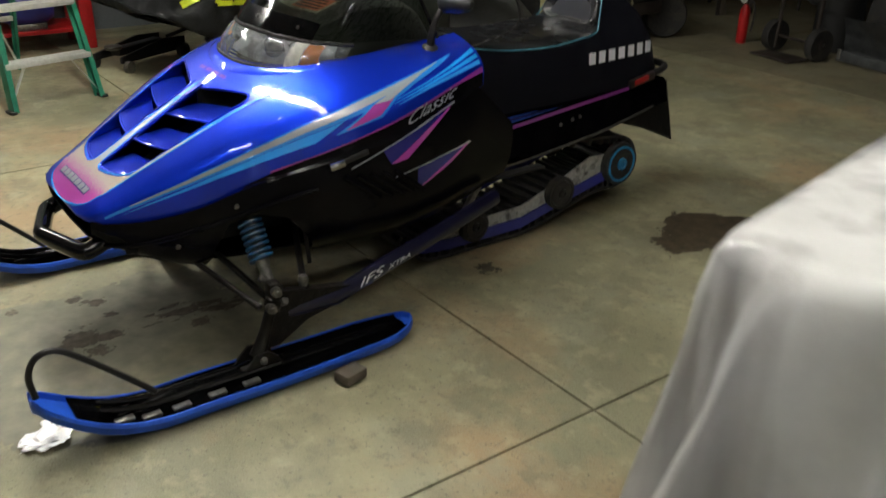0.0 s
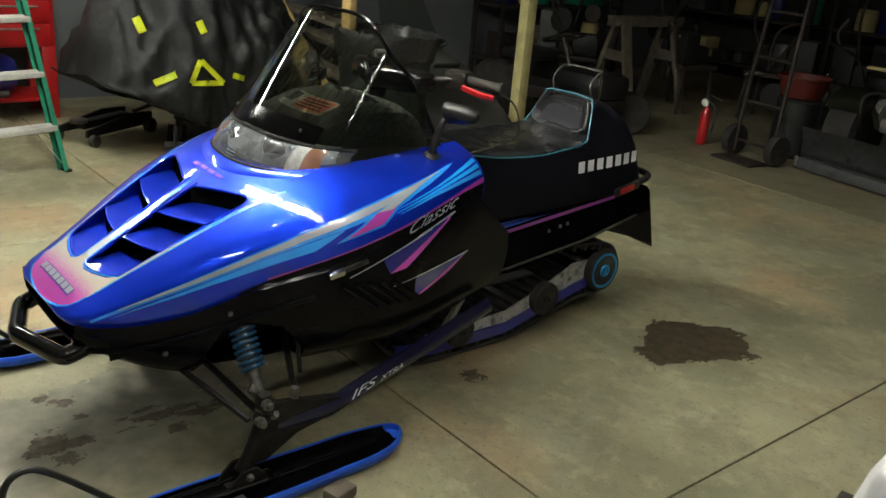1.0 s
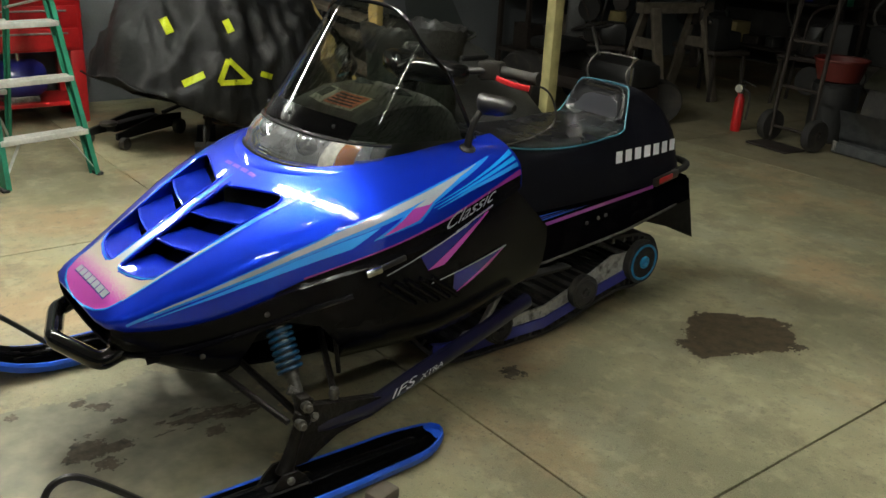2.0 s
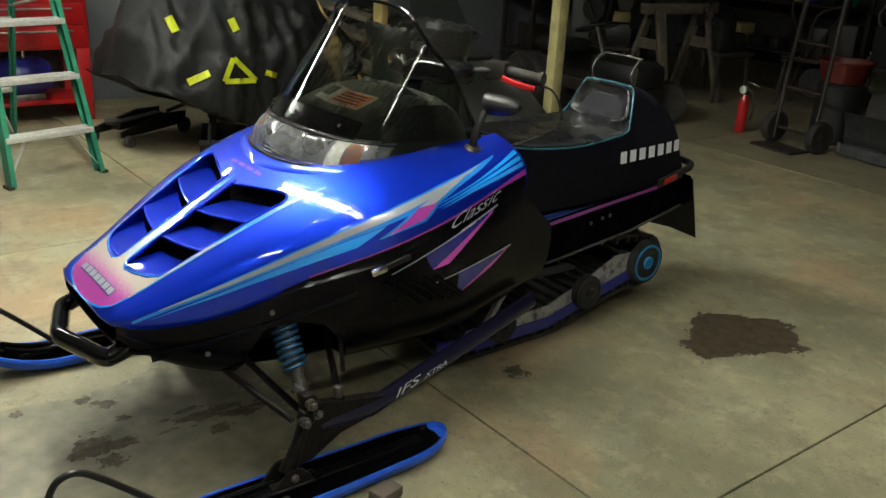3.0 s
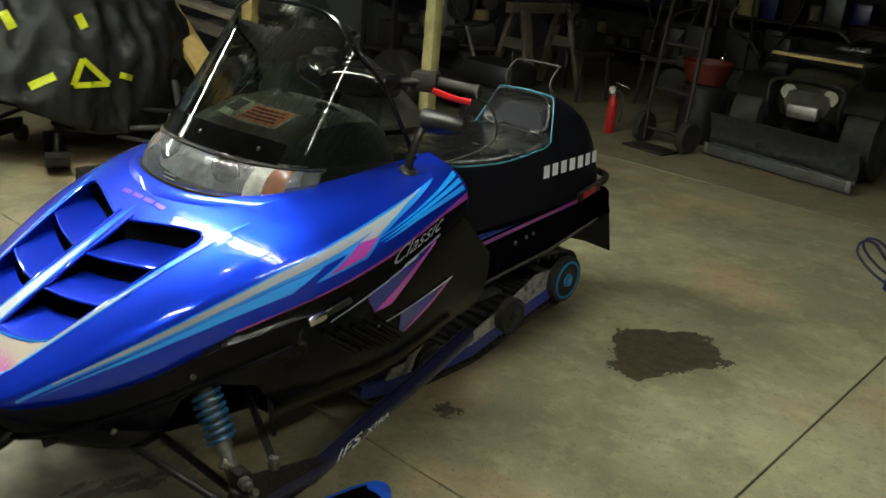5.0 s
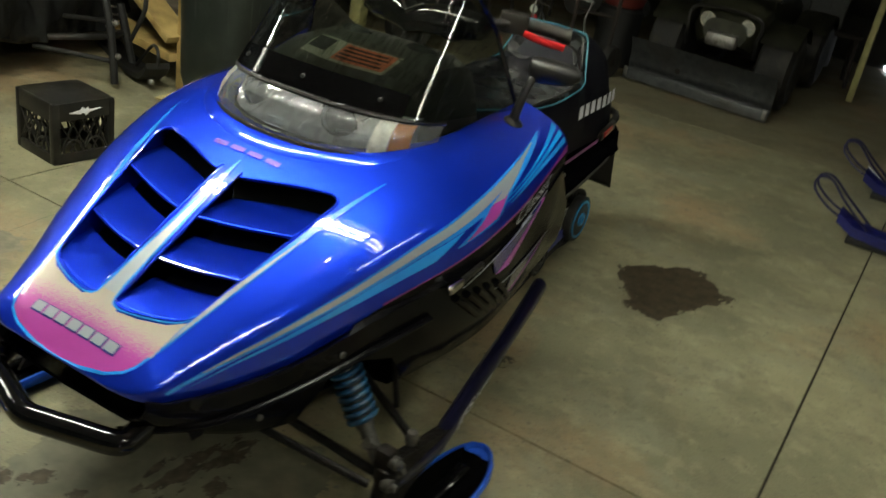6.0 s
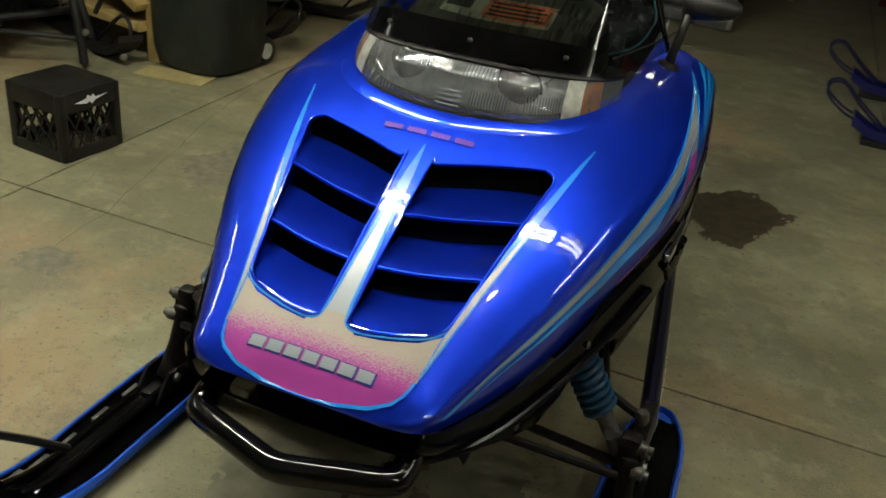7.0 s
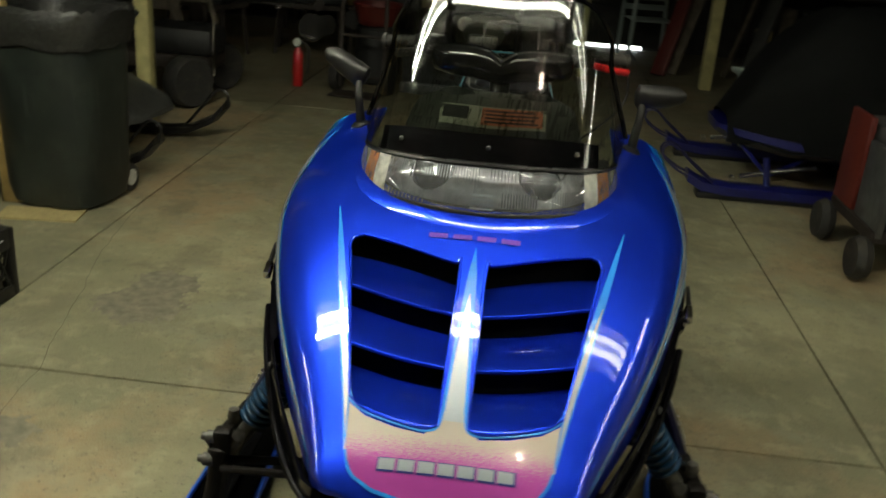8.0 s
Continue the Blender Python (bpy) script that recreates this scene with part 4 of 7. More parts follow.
M_GREASY = material("greasy_black_steel", (0.006, 0.005, 0.0045), 0.5, 0.0, spec=0.2, grain=0.5, grain_scale=45, stain=0.6, stain_scale=28, stain_colour=(0.022, 0.017, 0.012), bump=0.3, bump_scale=70, rough_var=0.2)

# front suspension and skis, one side after the other
for s in (1, -1):
    X = lambda *p: (s * p[0], p[1], p[2])
    # trailing arm
    bm = tube(bmesh.new(), [X(0.522, 0.77, 0.19), X(0.53, 0.93, 0.195), X(0.505, 1.12, 0.236), X(0.47, 1.40, 0.292), X(0.44, 1.60, 0.332)], 0.021, 10, flat=1.35)
    sled_part("trailing_arm", bm, M_ARM, "dark blue trailing arm")
    # gusset from the spindle back to the arm
    bm = prism(bmesh.new(), [(0.70, 0.10), (0.735, 0.10), (0.83, 0.155), (0.97, 0.185), (0.97, 0.225), (0.86, 0.245), (0.76, 0.265), (0.725, 0.27)], s * 0.527 - 0.014, s * 0.527 + 0.014, Matrix(((0, 0, 1, 0), (1, 0, 0, 0), (0, 1, 0, 0), (0, 0, 0, 1))))
    sled_part("arm_bracket", bm, M_GREASY)
    # spindle: a tapered leg under a collar
    bm = lathe(bmesh.new(), [(0.026, 0.0), (0.021, 0.03), (0.017, 0.08), (0.018, 0.14), (0.025, 0.15), (0.025, 0.17), (0.019, 0.175), (0.019, 0.20), (0.014, 0.215)], pose(s * 0.532, 0.672, 0.082, -22, s * -3, 0), 16)
    box(bm, s * 0.515, 0.738, 0.262, 0.040, 0.036, 0.060, bevel=0.008)
    sled_part("spindle", bm, M_GREASY, "black ski spindle")
    for px, py, pz, turn in ((0.545, 0.735, 0.270, 90), (0.548, 0.715, 0.225, 90), (0.540, 0.755, 0.235, 60)):
        bm = lathe(bmesh.new(), [(0.012, -0.018), (0.015, -0.012), (0.015, 0.004), (0.009, 0.006), (0.009, 0.016)], pose(s * px, py, pz, 0, s * turn, 0), 10)
        sled_part("hub_bolt", bm, M_DULL, "worn steel pivot bolt")
    bm = lathe(bmesh.new(), [(0.010, 0.0), (0.010, 0.05), (0.014, 0.052), (0.014, 0.062)], pose(s * 0.50, 0.765, 0.262, 60, 0, s * -30), 8)
    sled_part("tie_rod_stud", bm, M_DULL, "greasy steel stud")
    bm = bmesh.new()
    for k in (-1, 1):
        prism(bm, [(0.600, 0.052), (0.735, 0.052), (0.715, 0.085), (0.690, 0.108), (0.650, 0.108), (0.625, 0.085)], s * 0.540 + k * 0.030 - 0.004, s * 0.540 + k * 0.030 + 0.004, Matrix(((0, 0, 1, 0), (1, 0, 0, 0), (0, 1, 0, 0), (0, 0, 0, 1))))
    box(bm, s * 0.540, 0.668, 0.058, 0.058, 0.11, 0.012, bevel=0.003)
    sled_part("ski_saddle", bm, M_GREASY)
    for k in (-1, 1):
        sled_part("saddle_bolt", lathe(bmesh.new(), [(0.011, 0.0), (0.011, 0.008), (0.006, 0.012)], pose(s * 0.540 + k * 0.033, 0.668, 0.088, 0, k * 90, 0), 8), M_DULL)
    # shock with coil
    a, b = Vector(X(0.379, 0.741, 0.431)), Vector(X(0.500, 0.745, 0.235))
    bm = tube(bmesh.new(), [a.lerp(b, t) for t in (0, 0.6)], 0.021, 12)
    tube(bm, [a.lerp(b, t) for t in (0.6, 1.0)], 0.017, 12)
    sled_part("shock_absorber", bm, M_DULL, "steel shock absorber")
    d = (b - a).normalized()
    e1 = d.orthogonal().normalized()
    e2 = d.cross(e1)
    bm = tube(bmesh.new(), [a.lerp(b, 0.0 + 0.54 * k / 130) + (e1 * math.cos(k * 2 * math.pi / 18) + e2 * math.sin(k * 2 * math.pi / 18)) * 0.031 for k in range(131)], 0.0062, 7)
    sled_part("coil_spring", bm, M_COIL, "teal coil spring")
    # radius rods and tie rod
    for p, q, r in (((0.22, 0.70, 0.27), (0.505, 0.75, 0.205), 0.010), ((0.22, 0.96, 0.31), (0.52, 0.83, 0.27), 0.010), ((0.26, 0.60, 0.30), (0.505, 0.70, 0.215), 0.009), ((0.40, 0.90, 0.42), (0.43, 0.90, 0.27), 0.007), ((0.505, 0.755, 0.215), (0.525, 0.845, 0.255), 0.008)):
        bm = tube(bmesh.new(), [X(*p), X(*q)], r, 8)
        sled_part("radius_rod", bm, M_GREASY)
    bm = lathe(bmesh.new(), [(0.0, -0.02), (0.012, -0.016), (0.016, 0), (0.012, 0.016), (0.0, 0.02)], pose(*X(0.52, 0.83, 0.27)), 10)
    sled_part("rod_end", bm, M_DULL)

# skis: blue skin with raised edge, black channel, keel and loop
SKI_Z = curve((0.07, 0.165), (0.12, 0.125), (0.18, 0.085), (0.25, 0.052), (0.32, 0.034), (0.5, 0.030), (1.0, 0.030), (1.12, 0.034), (1.18, 0.045))
SKI_W = curve((0.07, 0.022), (0.09, 0.045), (0.14, 0.062), (0.20, 0.072), (0.3, 0.077), (0.95, 0.077), (1.06, 0.072), (1.12, 0.058), (1.155, 0.040), (1.175, 0.020), (1.18, 0.006))
for s in (1, -1):
    cx = s * 0.548
    sy = [0.07, 0.078, 0.09, 0.11, 0.135] + [0.16 + i * 0.05 for i in range(19)] + [1.09, 1.11, 1.13, 1.145, 1.158, 1.168, 1.175, 1.18]
    rings = []
    for y in sy:
        w, z = SKI_W(y), SKI_Z(y)
        e = 0.021
        rings.append([Vector((cx + x, y, zz)) for x, zz in ((-w * 0.5, z - 0.022), (-w * 0.92, z - 0.014), (-w - 0.004, z + e * 0.5), (-w, z + e), (-w + 0.006, z + e), (-w + 0.009, z + 0.004), (w - 0.009, z + 0.004), (w - 0.006, z + e), (w, z + e), (w + 0.004, z + e * 0.5), (w * 0.92, z - 0.014), (w * 0.5, z - 0.022))])
    ski = sled_part("ski", loft(bmesh.new(), rings, True, True), M_BLUE_PLASTIC, "blue plastic ski with black channel")
    for v in ski.data.vertices:
        v.co.z = max(v.co.z, 0.004)
    bm = loft(bmesh.new(), [[Vector((cx + k * (SKI_W(y) - 0.011), y, SKI_Z(y) + h)) for k, h in ((-1, 0.020), (-0.97, 0.012), (-0.55, 0.010), (-0.2, 0.014), (0.2, 0.014), (0.55, 0.010), (0.97, 0.012), (1, 0.020))] for y in sy[5:-4]], False)
    bmesh.ops.solidify(bm, geom=bm.faces[:], thickness=0.004)
    sled_part("ski_liner", bm, M_GLOSS_BLACK, "black ski liner")
    bm = bmesh.new()
    for k in (-0.022, 0.022):
        tube(bm, [(cx + k, y, SKI_Z(y) + 0.034) for y in np.linspace(0.22, 0.72, 12)], 0.009, 8)
    box(bm, cx, 0.49, SKI_Z(0.46) + 0.022, 0.052, 0.52, 0.02, bevel=0.006)
    box(bm, cx, 0.92, SKI_Z(0.9) + 0.020, 0.036, 0.34, 0.014, bevel=0.005)
    sled_part("ski_rib", bm, M_GLOSS_BLACK)
    for yy in (0.27, 0.34, 0.42, 0.52, 0.62):
        bm = fresh_box(cx + s * 0.045, yy, SKI_Z(yy) + 0.017, 0.022, 0.05, 0.010, bevel=0.003)
        sled_part("ski_slot", bm, M_DULL)
    bm = tube(bmesh.new(), spline([(cx, 0.085, 0.175), (cx, 0.078, 0.235), (cx, 0.098, 0.28), (cx, 0.14, 0.29), (cx, 0.19, 0.258), (cx, 0.28, 0.175), (cx, 0.37, 0.085)], 5), 0.0085, 8)
    sled_part("ski_loop", bm, M_BLACK, "black steel ski loop")
    bm = fresh_box(cx, 0.66, 0.012, 0.016, 0.62, 0.024, bevel=0.003)
    sled_part("ski_runner", bm, M_STEEL)


# ---------------------------------------------------------------- graphics on the snowmobile
def side_x(y, z):
    """Half-width of the body's side at a height, hood above and pan below."""
    if z > HOOD_B(min(y, 1.52)) + 0.008 and y < 1.52:
        return hood_x(y, z)
    w = HOOD_W(min(y, 1.52)) + 0.004 + 0.014 * max(0.0, min(1.0, (1.0 - y) / 0.3))
    if y > 1.5:
        w -= (y - 1.5) * 0.16
    t, b = pan_top(y), PAN_B(y)
    return w * float(np.interp((t - z) / (t - b), (0, 0.25, 0.5, 0.75, 0.94), (1.0, 1.006, 0.985, 0.93, 0.80)))


def resample(pts, n):
    pts = np.array(pts, float)
    d = np.concatenate(([0], np.cumsum(np.hypot(*np.diff(pts, axis=0).T))))
    return [tuple(float(np.interp(s, d, pts[:, k])) for k in (0, 1)) for s in np.linspace(0, d[-1], n)]


def side_band(name, mat, edge_a, edge_b, off=0.0022, n=36, m=4, label=""):
    """A vinyl graphic between two lines of (y, z) on both flanks."""
    a, b = resample(edge_a, n), resample(edge_b, n)
    for s in (1, -1):
        rows = []
        for k in range(m + 1):
            f = k / m
            rows.append([Vector((s * (side_x(p[0] * (1 - f) + q[0] * f, p[1] * (1 - f) + q[1] * f) + off), p[0] * (1 - f) + q[0] * f, p[1] * (1 - f) + q[1] * f + off * 0.4)) for p, q in zip(a, b)])
        sled_part(name, loft(bmesh.new(), rows, False), mat, label)


def top_band(name, mat, edge_a, edge_b, off=0.0022, n=30, m=4, label=""):
    """A vinyl graphic between two lines of (x, y) on the hood's top."""
    a, b = resample(edge_a, n), resample(edge_b, n)
    rows = []
    for k in range(m + 1):
        f = k / m
        rows.append([Vector((p[0] * (1 - f) + q[0] * f, p[1] * (1 - f) + q[1] * f, hood_z(p[0] * (1 - f) + q[0] * f, p[1] * (1 - f) + q[1] * f) + off)) for p, q in zip(a, b)])
    return sled_part(name, loft(bmesh.new(), rows, False), mat, label)


def rounded(pts):
    """The same line with its corners eased."""
    return [(p.x, p.y) for p in spline([(x, y, 0) for x, y in pts], 5)]


def offset_line(pts, d):
    """A line beside a line, d to its left."""
    out = []
    for i, p in enumerate(pts):
        a, b = np.array(pts[max(i - 1, 0)]), np.array(pts[min(i + 1, len(pts) - 1)])
        t = (b - a) / np.linalg.norm(b - a)
        out.append((p[0] - t[1] * d, p[1] + t[0] * d))
    return out


# black lower part of the flanks, under a magenta line
MAG = [(0.80, 0.572), (0.90, 0.600), (1.06, 0.645), (1.21, 0.690), (1.41, 0.757), (1.505, 0.788)]
MAG_LOW = [(0.64, 0.495), (0.72, 0.531), (0.80, 0.566), (0.90, 0.597), (1.06, 0.640), (1.21, 0.683), (1.41, 0.749), (1.505, 0.771)]
side_band("black_flank", M_PAN, MAG_LOW, [(y, HOOD_B(min(y, 1.52)) + 0.004) for y, z in MAG_LOW], 0.0016)
side_band("magenta_line", M_DARK_MAGENTA, MAG, MAG_LOW[2:])
side_band("upper_stripe", M_CYAN, [(0.385, 0.468), (0.519, 0.528), (0.649, 0.590), (0.773, 0.645), (0.891, 0.691), (1.056, 0.742), (1.213, 0.780), (1.42, 0.826)],
          [(0.388, 0.462), (0.527, 0.519), (0.657, 0.573), (0.78, 0.622), (0.899, 0.664), (1.02, 0.697), (1.17, 0.738), (1.42, 0.824)])
side_band("silver_stripe", M_SILVER, [(0.45, 0.4965), (0.52, 0.5275), (0.649, 0.587), (0.773, 0.641), (0.891, 0.687), (1.056, 0.738), (1.213, 0.776), (1.36, 0.812)],
          [(0.45, 0.494), (0.524, 0.5235), (0.654, 0.578), (0.777, 0.628), (0.896, 0.671), (1.03, 0.711), (1.18, 0.755), (1.36, 0.811)], 0.0034)
side_band("flash_outline", M_CYAN, [(0.985, 0.659), (1.06, 0.702), (1.10, 0.733), (1.30, 0.798)], [(0.985, 0.657), (1.128, 0.692), (1.18, 0.736), (1.345, 0.806)], 0.0030)
side_band("flash", M_MAGENTA, [(1.012, 0.667), (1.072, 0.703), (1.105, 0.726), (1.15, 0.742)], [(1.02, 0.669), (1.122, 0.698), (1.168, 0.735), (1.19, 0.752)], 0.0042)
side_band("flash_tip", M_SILVER, [(1.108, 0.729), (1.20, 0.766), (1.31, 0.800)], [(1.160, 0.734), (1.22, 0.762), (1.315, 0.800)], 0.0046)
side_band("lower_stripe", M_SKY, [(0.43, 0.472), (0.53, 0.515), (0.66, 0.572), (0.78, 0.621), (0.90, 0.662), (1.01, 0.693)],
          [(0.43, 0.4715), (0.53, 0.510), (0.66, 0.560), (0.78, 0.600), (0.86, 0.624), (0.925, 0.641)])
for k, (zz, w) in enumerate(((0.829, 0.008), (0.816, 0.009), (0.801, 0.011))):
    side_band("fan_stripe", M_SKY if k < 2 else M_CYAN, [(1.16 + 0.012 * k, 0.728 - 0.004 * k), (1.30, 0.770 - 0.006 * k), (1.50, zz + 0.006)], [(1.16 + 0.012 * k, 0.7265 - 0.004 * k), (1.30, 0.7665 - 0.008 * k), (1.50, zz + 0.006 - w)])
# darts on the black flank
M_DART = material("dark_violet_blue_print", (0.014, 0.016, 0.20), 0.25, coat=1.0)
for tip, back, foot, toe in (((1.385, 0.702), (1.02, 0.556), (1.150, 0.548), (1.205, 0.556)), ((1.455, 0.564), (1.165, 0.506), (1.250, 0.448), (1.300, 0.468))):
    mid = (tip[0] * 0.45 + foot[0] * 0.55, tip[1] * 0.45 + foot[1] * 0.55)
    side_band("dart_blue", M_DART, [(tip[0] - 0.01, tip[1] - 0.003), (back[0] * 0.5 + tip[0] * 0.5, back[1] * 0.5 + tip[1] * 0.5), (back[0] * 0.72 + tip[0] * 0.28, back[1] * 0.72 + tip[1] * 0.28)], [(tip[0] - 0.01, tip[1] - 0.006), mid, foot], 0.0028)
    side_band("dart_magenta", M_MAGENTA, [tip, mid, foot], [(tip[0] - 0.004, tip[1] - 0.006), (mid[0] + 0.035, mid[1] + 0.006), toe], 0.0036)
    side_band("dart_line", M_SILVER, [tip, back], [(tip[0], tip[1] - 0.006), (back[0], back[1] - 0.003)], 0.0044)

# hood top: centre stem, outer stripes, nose badge
O_LINE = [(0.307, 0.915), (0.288, 0.82), (0.264, 0.715), (0.226, 0.57), (0.202, 0.48), (0.190, 0.43), (0.182, 0.40)]
NOSE = [(0.182, 0.40), (0.174, 0.375), (0.160, 0.358), (0.125, 0.342), (0.06, 0.331), (0.0, 0.328), (-0.06, 0.331), (-0.125, 0.342), (-0.160, 0.358), (-0.174, 0.375), (-0.182, 0.40)]
for s in (1, -1):
    o = [(s * x, y) for x, y in O_LINE]
    wd = (0.0, 0.008, 0.013, 0.016, 0.010, 0.004, 0.0)
    top_band("outer_stripe", M_CYAN, o, [(s * (x - w - 0.003), y) for (x, y), w in zip(O_LINE, wd)])
    top_band("outer_stripe_fill", M_SILVER, [(s * (x - 0.003), y) for x, y in O_LINE[2:]], [(s * (x - w), y) for (x, y), w in zip(O_LINE[2:], (0.0045, 0.014, 0.010, 0.004, 0.0))], 0.0034)
    front = [(0.018, 0.475), (0.024, 0.447), (0.048, 0.4385), (0.10, 0.446), (0.157, 0.4625), (0.188, 0.484), (0.204, 0.523), (0.213, 0.57)]
    f = rounded([(s * x, y) for x, y in front])
    top_band("louvre_outline", M_CYAN, f, rounded([(s * x, y) for x, y in [(0.0235, 0.475), (0.028, 0.452), (0.050, 0.4445), (0.10, 0.4525), (0.155, 0.4685), (0.184, 0.488), (0.1995, 0.525), (0.209, 0.57)]]), 0.0030, 60)
    top_band("stem_edge", M_CYAN, [(s * 0.0005, 0.806), (s * 0.009, 0.74), (s * 0.015, 0.64), (s * 0.021, 0.52), (s * 0.0235, 0.475)], [(0, 0.800), (s * 0.004, 0.74), (s * 0.009, 0.64), (s * 0.015, 0.52), (s * 0.017, 0.475)], 0.0030, m=2)
top_band("stem_tip", M_CYAN, [(0.0005, 0.80), (0.006, 0.74), (0.0085, 0.68), (0.010, 0.64)], [(-0.0005, 0.80), (-0.006, 0.74), (-0.0085, 0.68), (-0.010, 0.64)], 0.0022)
top_band("stem", M_SILVER, [(0.0005, 0.70), (0.006, 0.66), (0.010, 0.60), (0.016, 0.52), (0.019, 0.46)], [(-0.0005, 0.70), (-0.006, 0.66), (-0.010, 0.60), (-0.016, 0.52), (-0.019, 0.46)], 0.0027)
upper = [(0.2, 0.50), (0.188, 0.480), (0.157, 0.459), (0.10, 0.4425), (0.048, 0.4355), (0.0235, 0.458), (0, 0.51), (-0.0235, 0.458), (-0.048, 0.4355), (-0.10, 0.4425), (-0.157, 0.459), (-0.188, 0.480), (-0.2, 0.50)]
lower = [(0.186, 0.42), (0.180, 0.40), (0.157, 0.36), (0.10, 0.340), (0.048, 0.333), (0.019, 0.331), (0, 0.331), (-0.019, 0.331), (-0.048, 0.333), (-0.10, 0.340), (-0.157, 0.36), (-0.180, 0.40), (-0.186, 0.42)]
badge = bmesh.new()
rows = []
for k in range(13):
    f = k / 12
    rows.append([Vector((p[0] * (1 - f) + q[0] * f, p[1] * (1 - f) + q[1] * f, hood_z(p[0] * (1 - f) + q[0] * f, p[1] * (1 - f) + q[1] * f) + 0.0020)) for p, q in zip(upper, lower)])
ob = new("nose_badge", to_mesh("nose_badge", loft(badge, rows, False), M_FADE))
ob.parent, ob.matrix_parent_inverse = sled, SLED_BACK
ob["label"] = "silver to magenta speckled nose badge"
top_band("badge_outline", M_CYAN, NOSE, offset_line(NOSE, -0.005), 0.0032, 44, 2)


M_VIOLET = material("violet_print", (0.13, 0.02, 0.42), 0.4, coat=0.2)


# plain blocks in place of the maker's lettering
def block_row(name, mat, count, place, width, height, gap=0.18, off=0.004):
    """Plain rounded blocks in a row; place(u, v) gives a point on the surface."""
    for k in range(count):
        u0, u1 = width * (k / count), width * ((k + 1 - gap) / count)
        bm = loft(bmesh.new(), [[place(u0 + (u1 - u0) * i / 4, height * j / 3) for i in range(5)] for j in range(4)], False)
        sled_part(name, bm, mat)


block_row("badge_block", M_SILVER, 7, lambda u, v: Vector((-0.118 + u, 0.372 + v, hood_z(-0.118 + u, 0.372 + v) + 0.0042)), 0.238, 0.017)
block_row("badge_block_shadow", M_DEEP_BLUE, 7, lambda u, v: Vector((-0.120 + u, 0.3695 + v, hood_z(-0.120 + u, 0.3695 + v) + 0.0032)), 0.242, 0.0215, 0.12)
block_row("model_block", M_VIOLET, 4, lambda u, v: Vector((-0.10 + u, 0.822 + v, hood_z(-0.10 + u, 0.822 + v) + 0.0035)), 0.20, 0.0115, 0.22)


def text_points(body, shear=0.0):
    """Flat mesh of a word in the built-in font, one unit high."""
    cu = bpy.data.curves.new("word", "FONT")
    cu.body, cu.shear = body, shear
    ob = bpy.data.objects.new("word", cu)
    scene.collection.objects.link(ob)
    bpy.context.view_layer.update()
    me = bpy.data.meshes.new_from_object(ob.evaluated_get(bpy.context.evaluated_depsgraph_get()))
    bpy.data.objects.remove(ob)
    bm = bmesh.new()
    bm.from_mesh(me)
    bpy.data.meshes.remove(me)
    return bm


def word(name, body, mat, place, width, height, shear=0.0, label=""):
    bm = text_points(body, shear)
    xs = [v.co.x for v in bm.verts]
    ysv = [v.co.y for v in bm.verts]
    x0, x1, y0, y1 = min(xs), max(xs), min(ysv), max(ysv)
    for v in bm.verts:
        v.co = place((v.co.x - x0) / (x1 - x0) * width, (v.co.y - y0) / (y1 - y0) * height)
    return sled_part(name, bm, mat, label, smooth=0)


def flank(u, v, s=1):
    y, z = 1.206 + u * 0.946 + v * 0.45, 0.660 + u * 0.325 + v
    if s < 0:
        y, z = 1.206 + (0.19 - u) * 0.946 - v * 0.45, 0.660 + (0.19 - u) * 0.325 + v
    return Vector((s * (side_x(y, z) + 0.0065), y, z))


for s in (1, -1):
    word("script_word", "Classic", M_SILVER, lambda u, v: flank(u, v - 0.004, s), 0.19, 0.040, 0.25, "silver script lettering")


def arm_face(u, v, s=1):
    y = 1.005 + (u if s > 0 else 0.20 - u)
    x = float(np.interp(y, (0.93, 1.12, 1.40), (0.53, 0.505, 0.47)))
    z = float(np.interp(y, (0.93, 1.12, 1.40), (0.195, 0.236, 0.292)))
    return Vector((s * (x + 0.0225), y, z - 0.013 + v + 0.006))


for s in (1, -1):
    word("arm_word", "IFS", M_WHITE_PRINT, lambda u, v: arm_face(u if s > 0 else u + 0.10, v, s), 0.095, 0.027, 0.3, "white lettering")
    word("arm_word", "XTRA", M_WHITE_PRINT, lambda u, v: arm_face(u + 0.108 if s > 0 else u, v, s), 0.09, 0.015, 0.3, "white lettering")
    # trunk blocks and tunnel stripes
    block_row("trunk_block", M_WHITE_PRINT, 7, lambda u, v: Vector((s * (BODY_W(2.23 + u) + 0.0055 - 0.10 * max(0, v + 0.01)), 2.23 + u, 0.648 + u * 0.03 + v)), 0.375, 0.044, 0.34)
    bm = loft(bmesh.new(), [[Vector((s * 0.2135, y, 0.445 + (y - 1.68) * 0.10 + h)) for y in np.linspace(1.68, 2.46, 12)] for h in (0.0, 0.014)], False)
    sled_part("tunnel_magenta_line", bm, M_DARK_MAGENTA)
    for k in range(3):
        bm = loft(bmesh.new(), [[Vector((s * 0.2135, y, 0.472 + k * 0.012 + (y - 1.70) * (0.10 - 0.02 * k) + h * (1 - (y - 1.7) / (0.42 - 0.06 * k)))) for y in np.linspace(1.70, 2.10 - 0.06 * k, 8)] for h in (0.0, 0.010)], False)
        sled_part("tunnel_blue_stripe", bm, M_DEEP_BLUE if k % 2 else M_BLUE_PLASTIC)

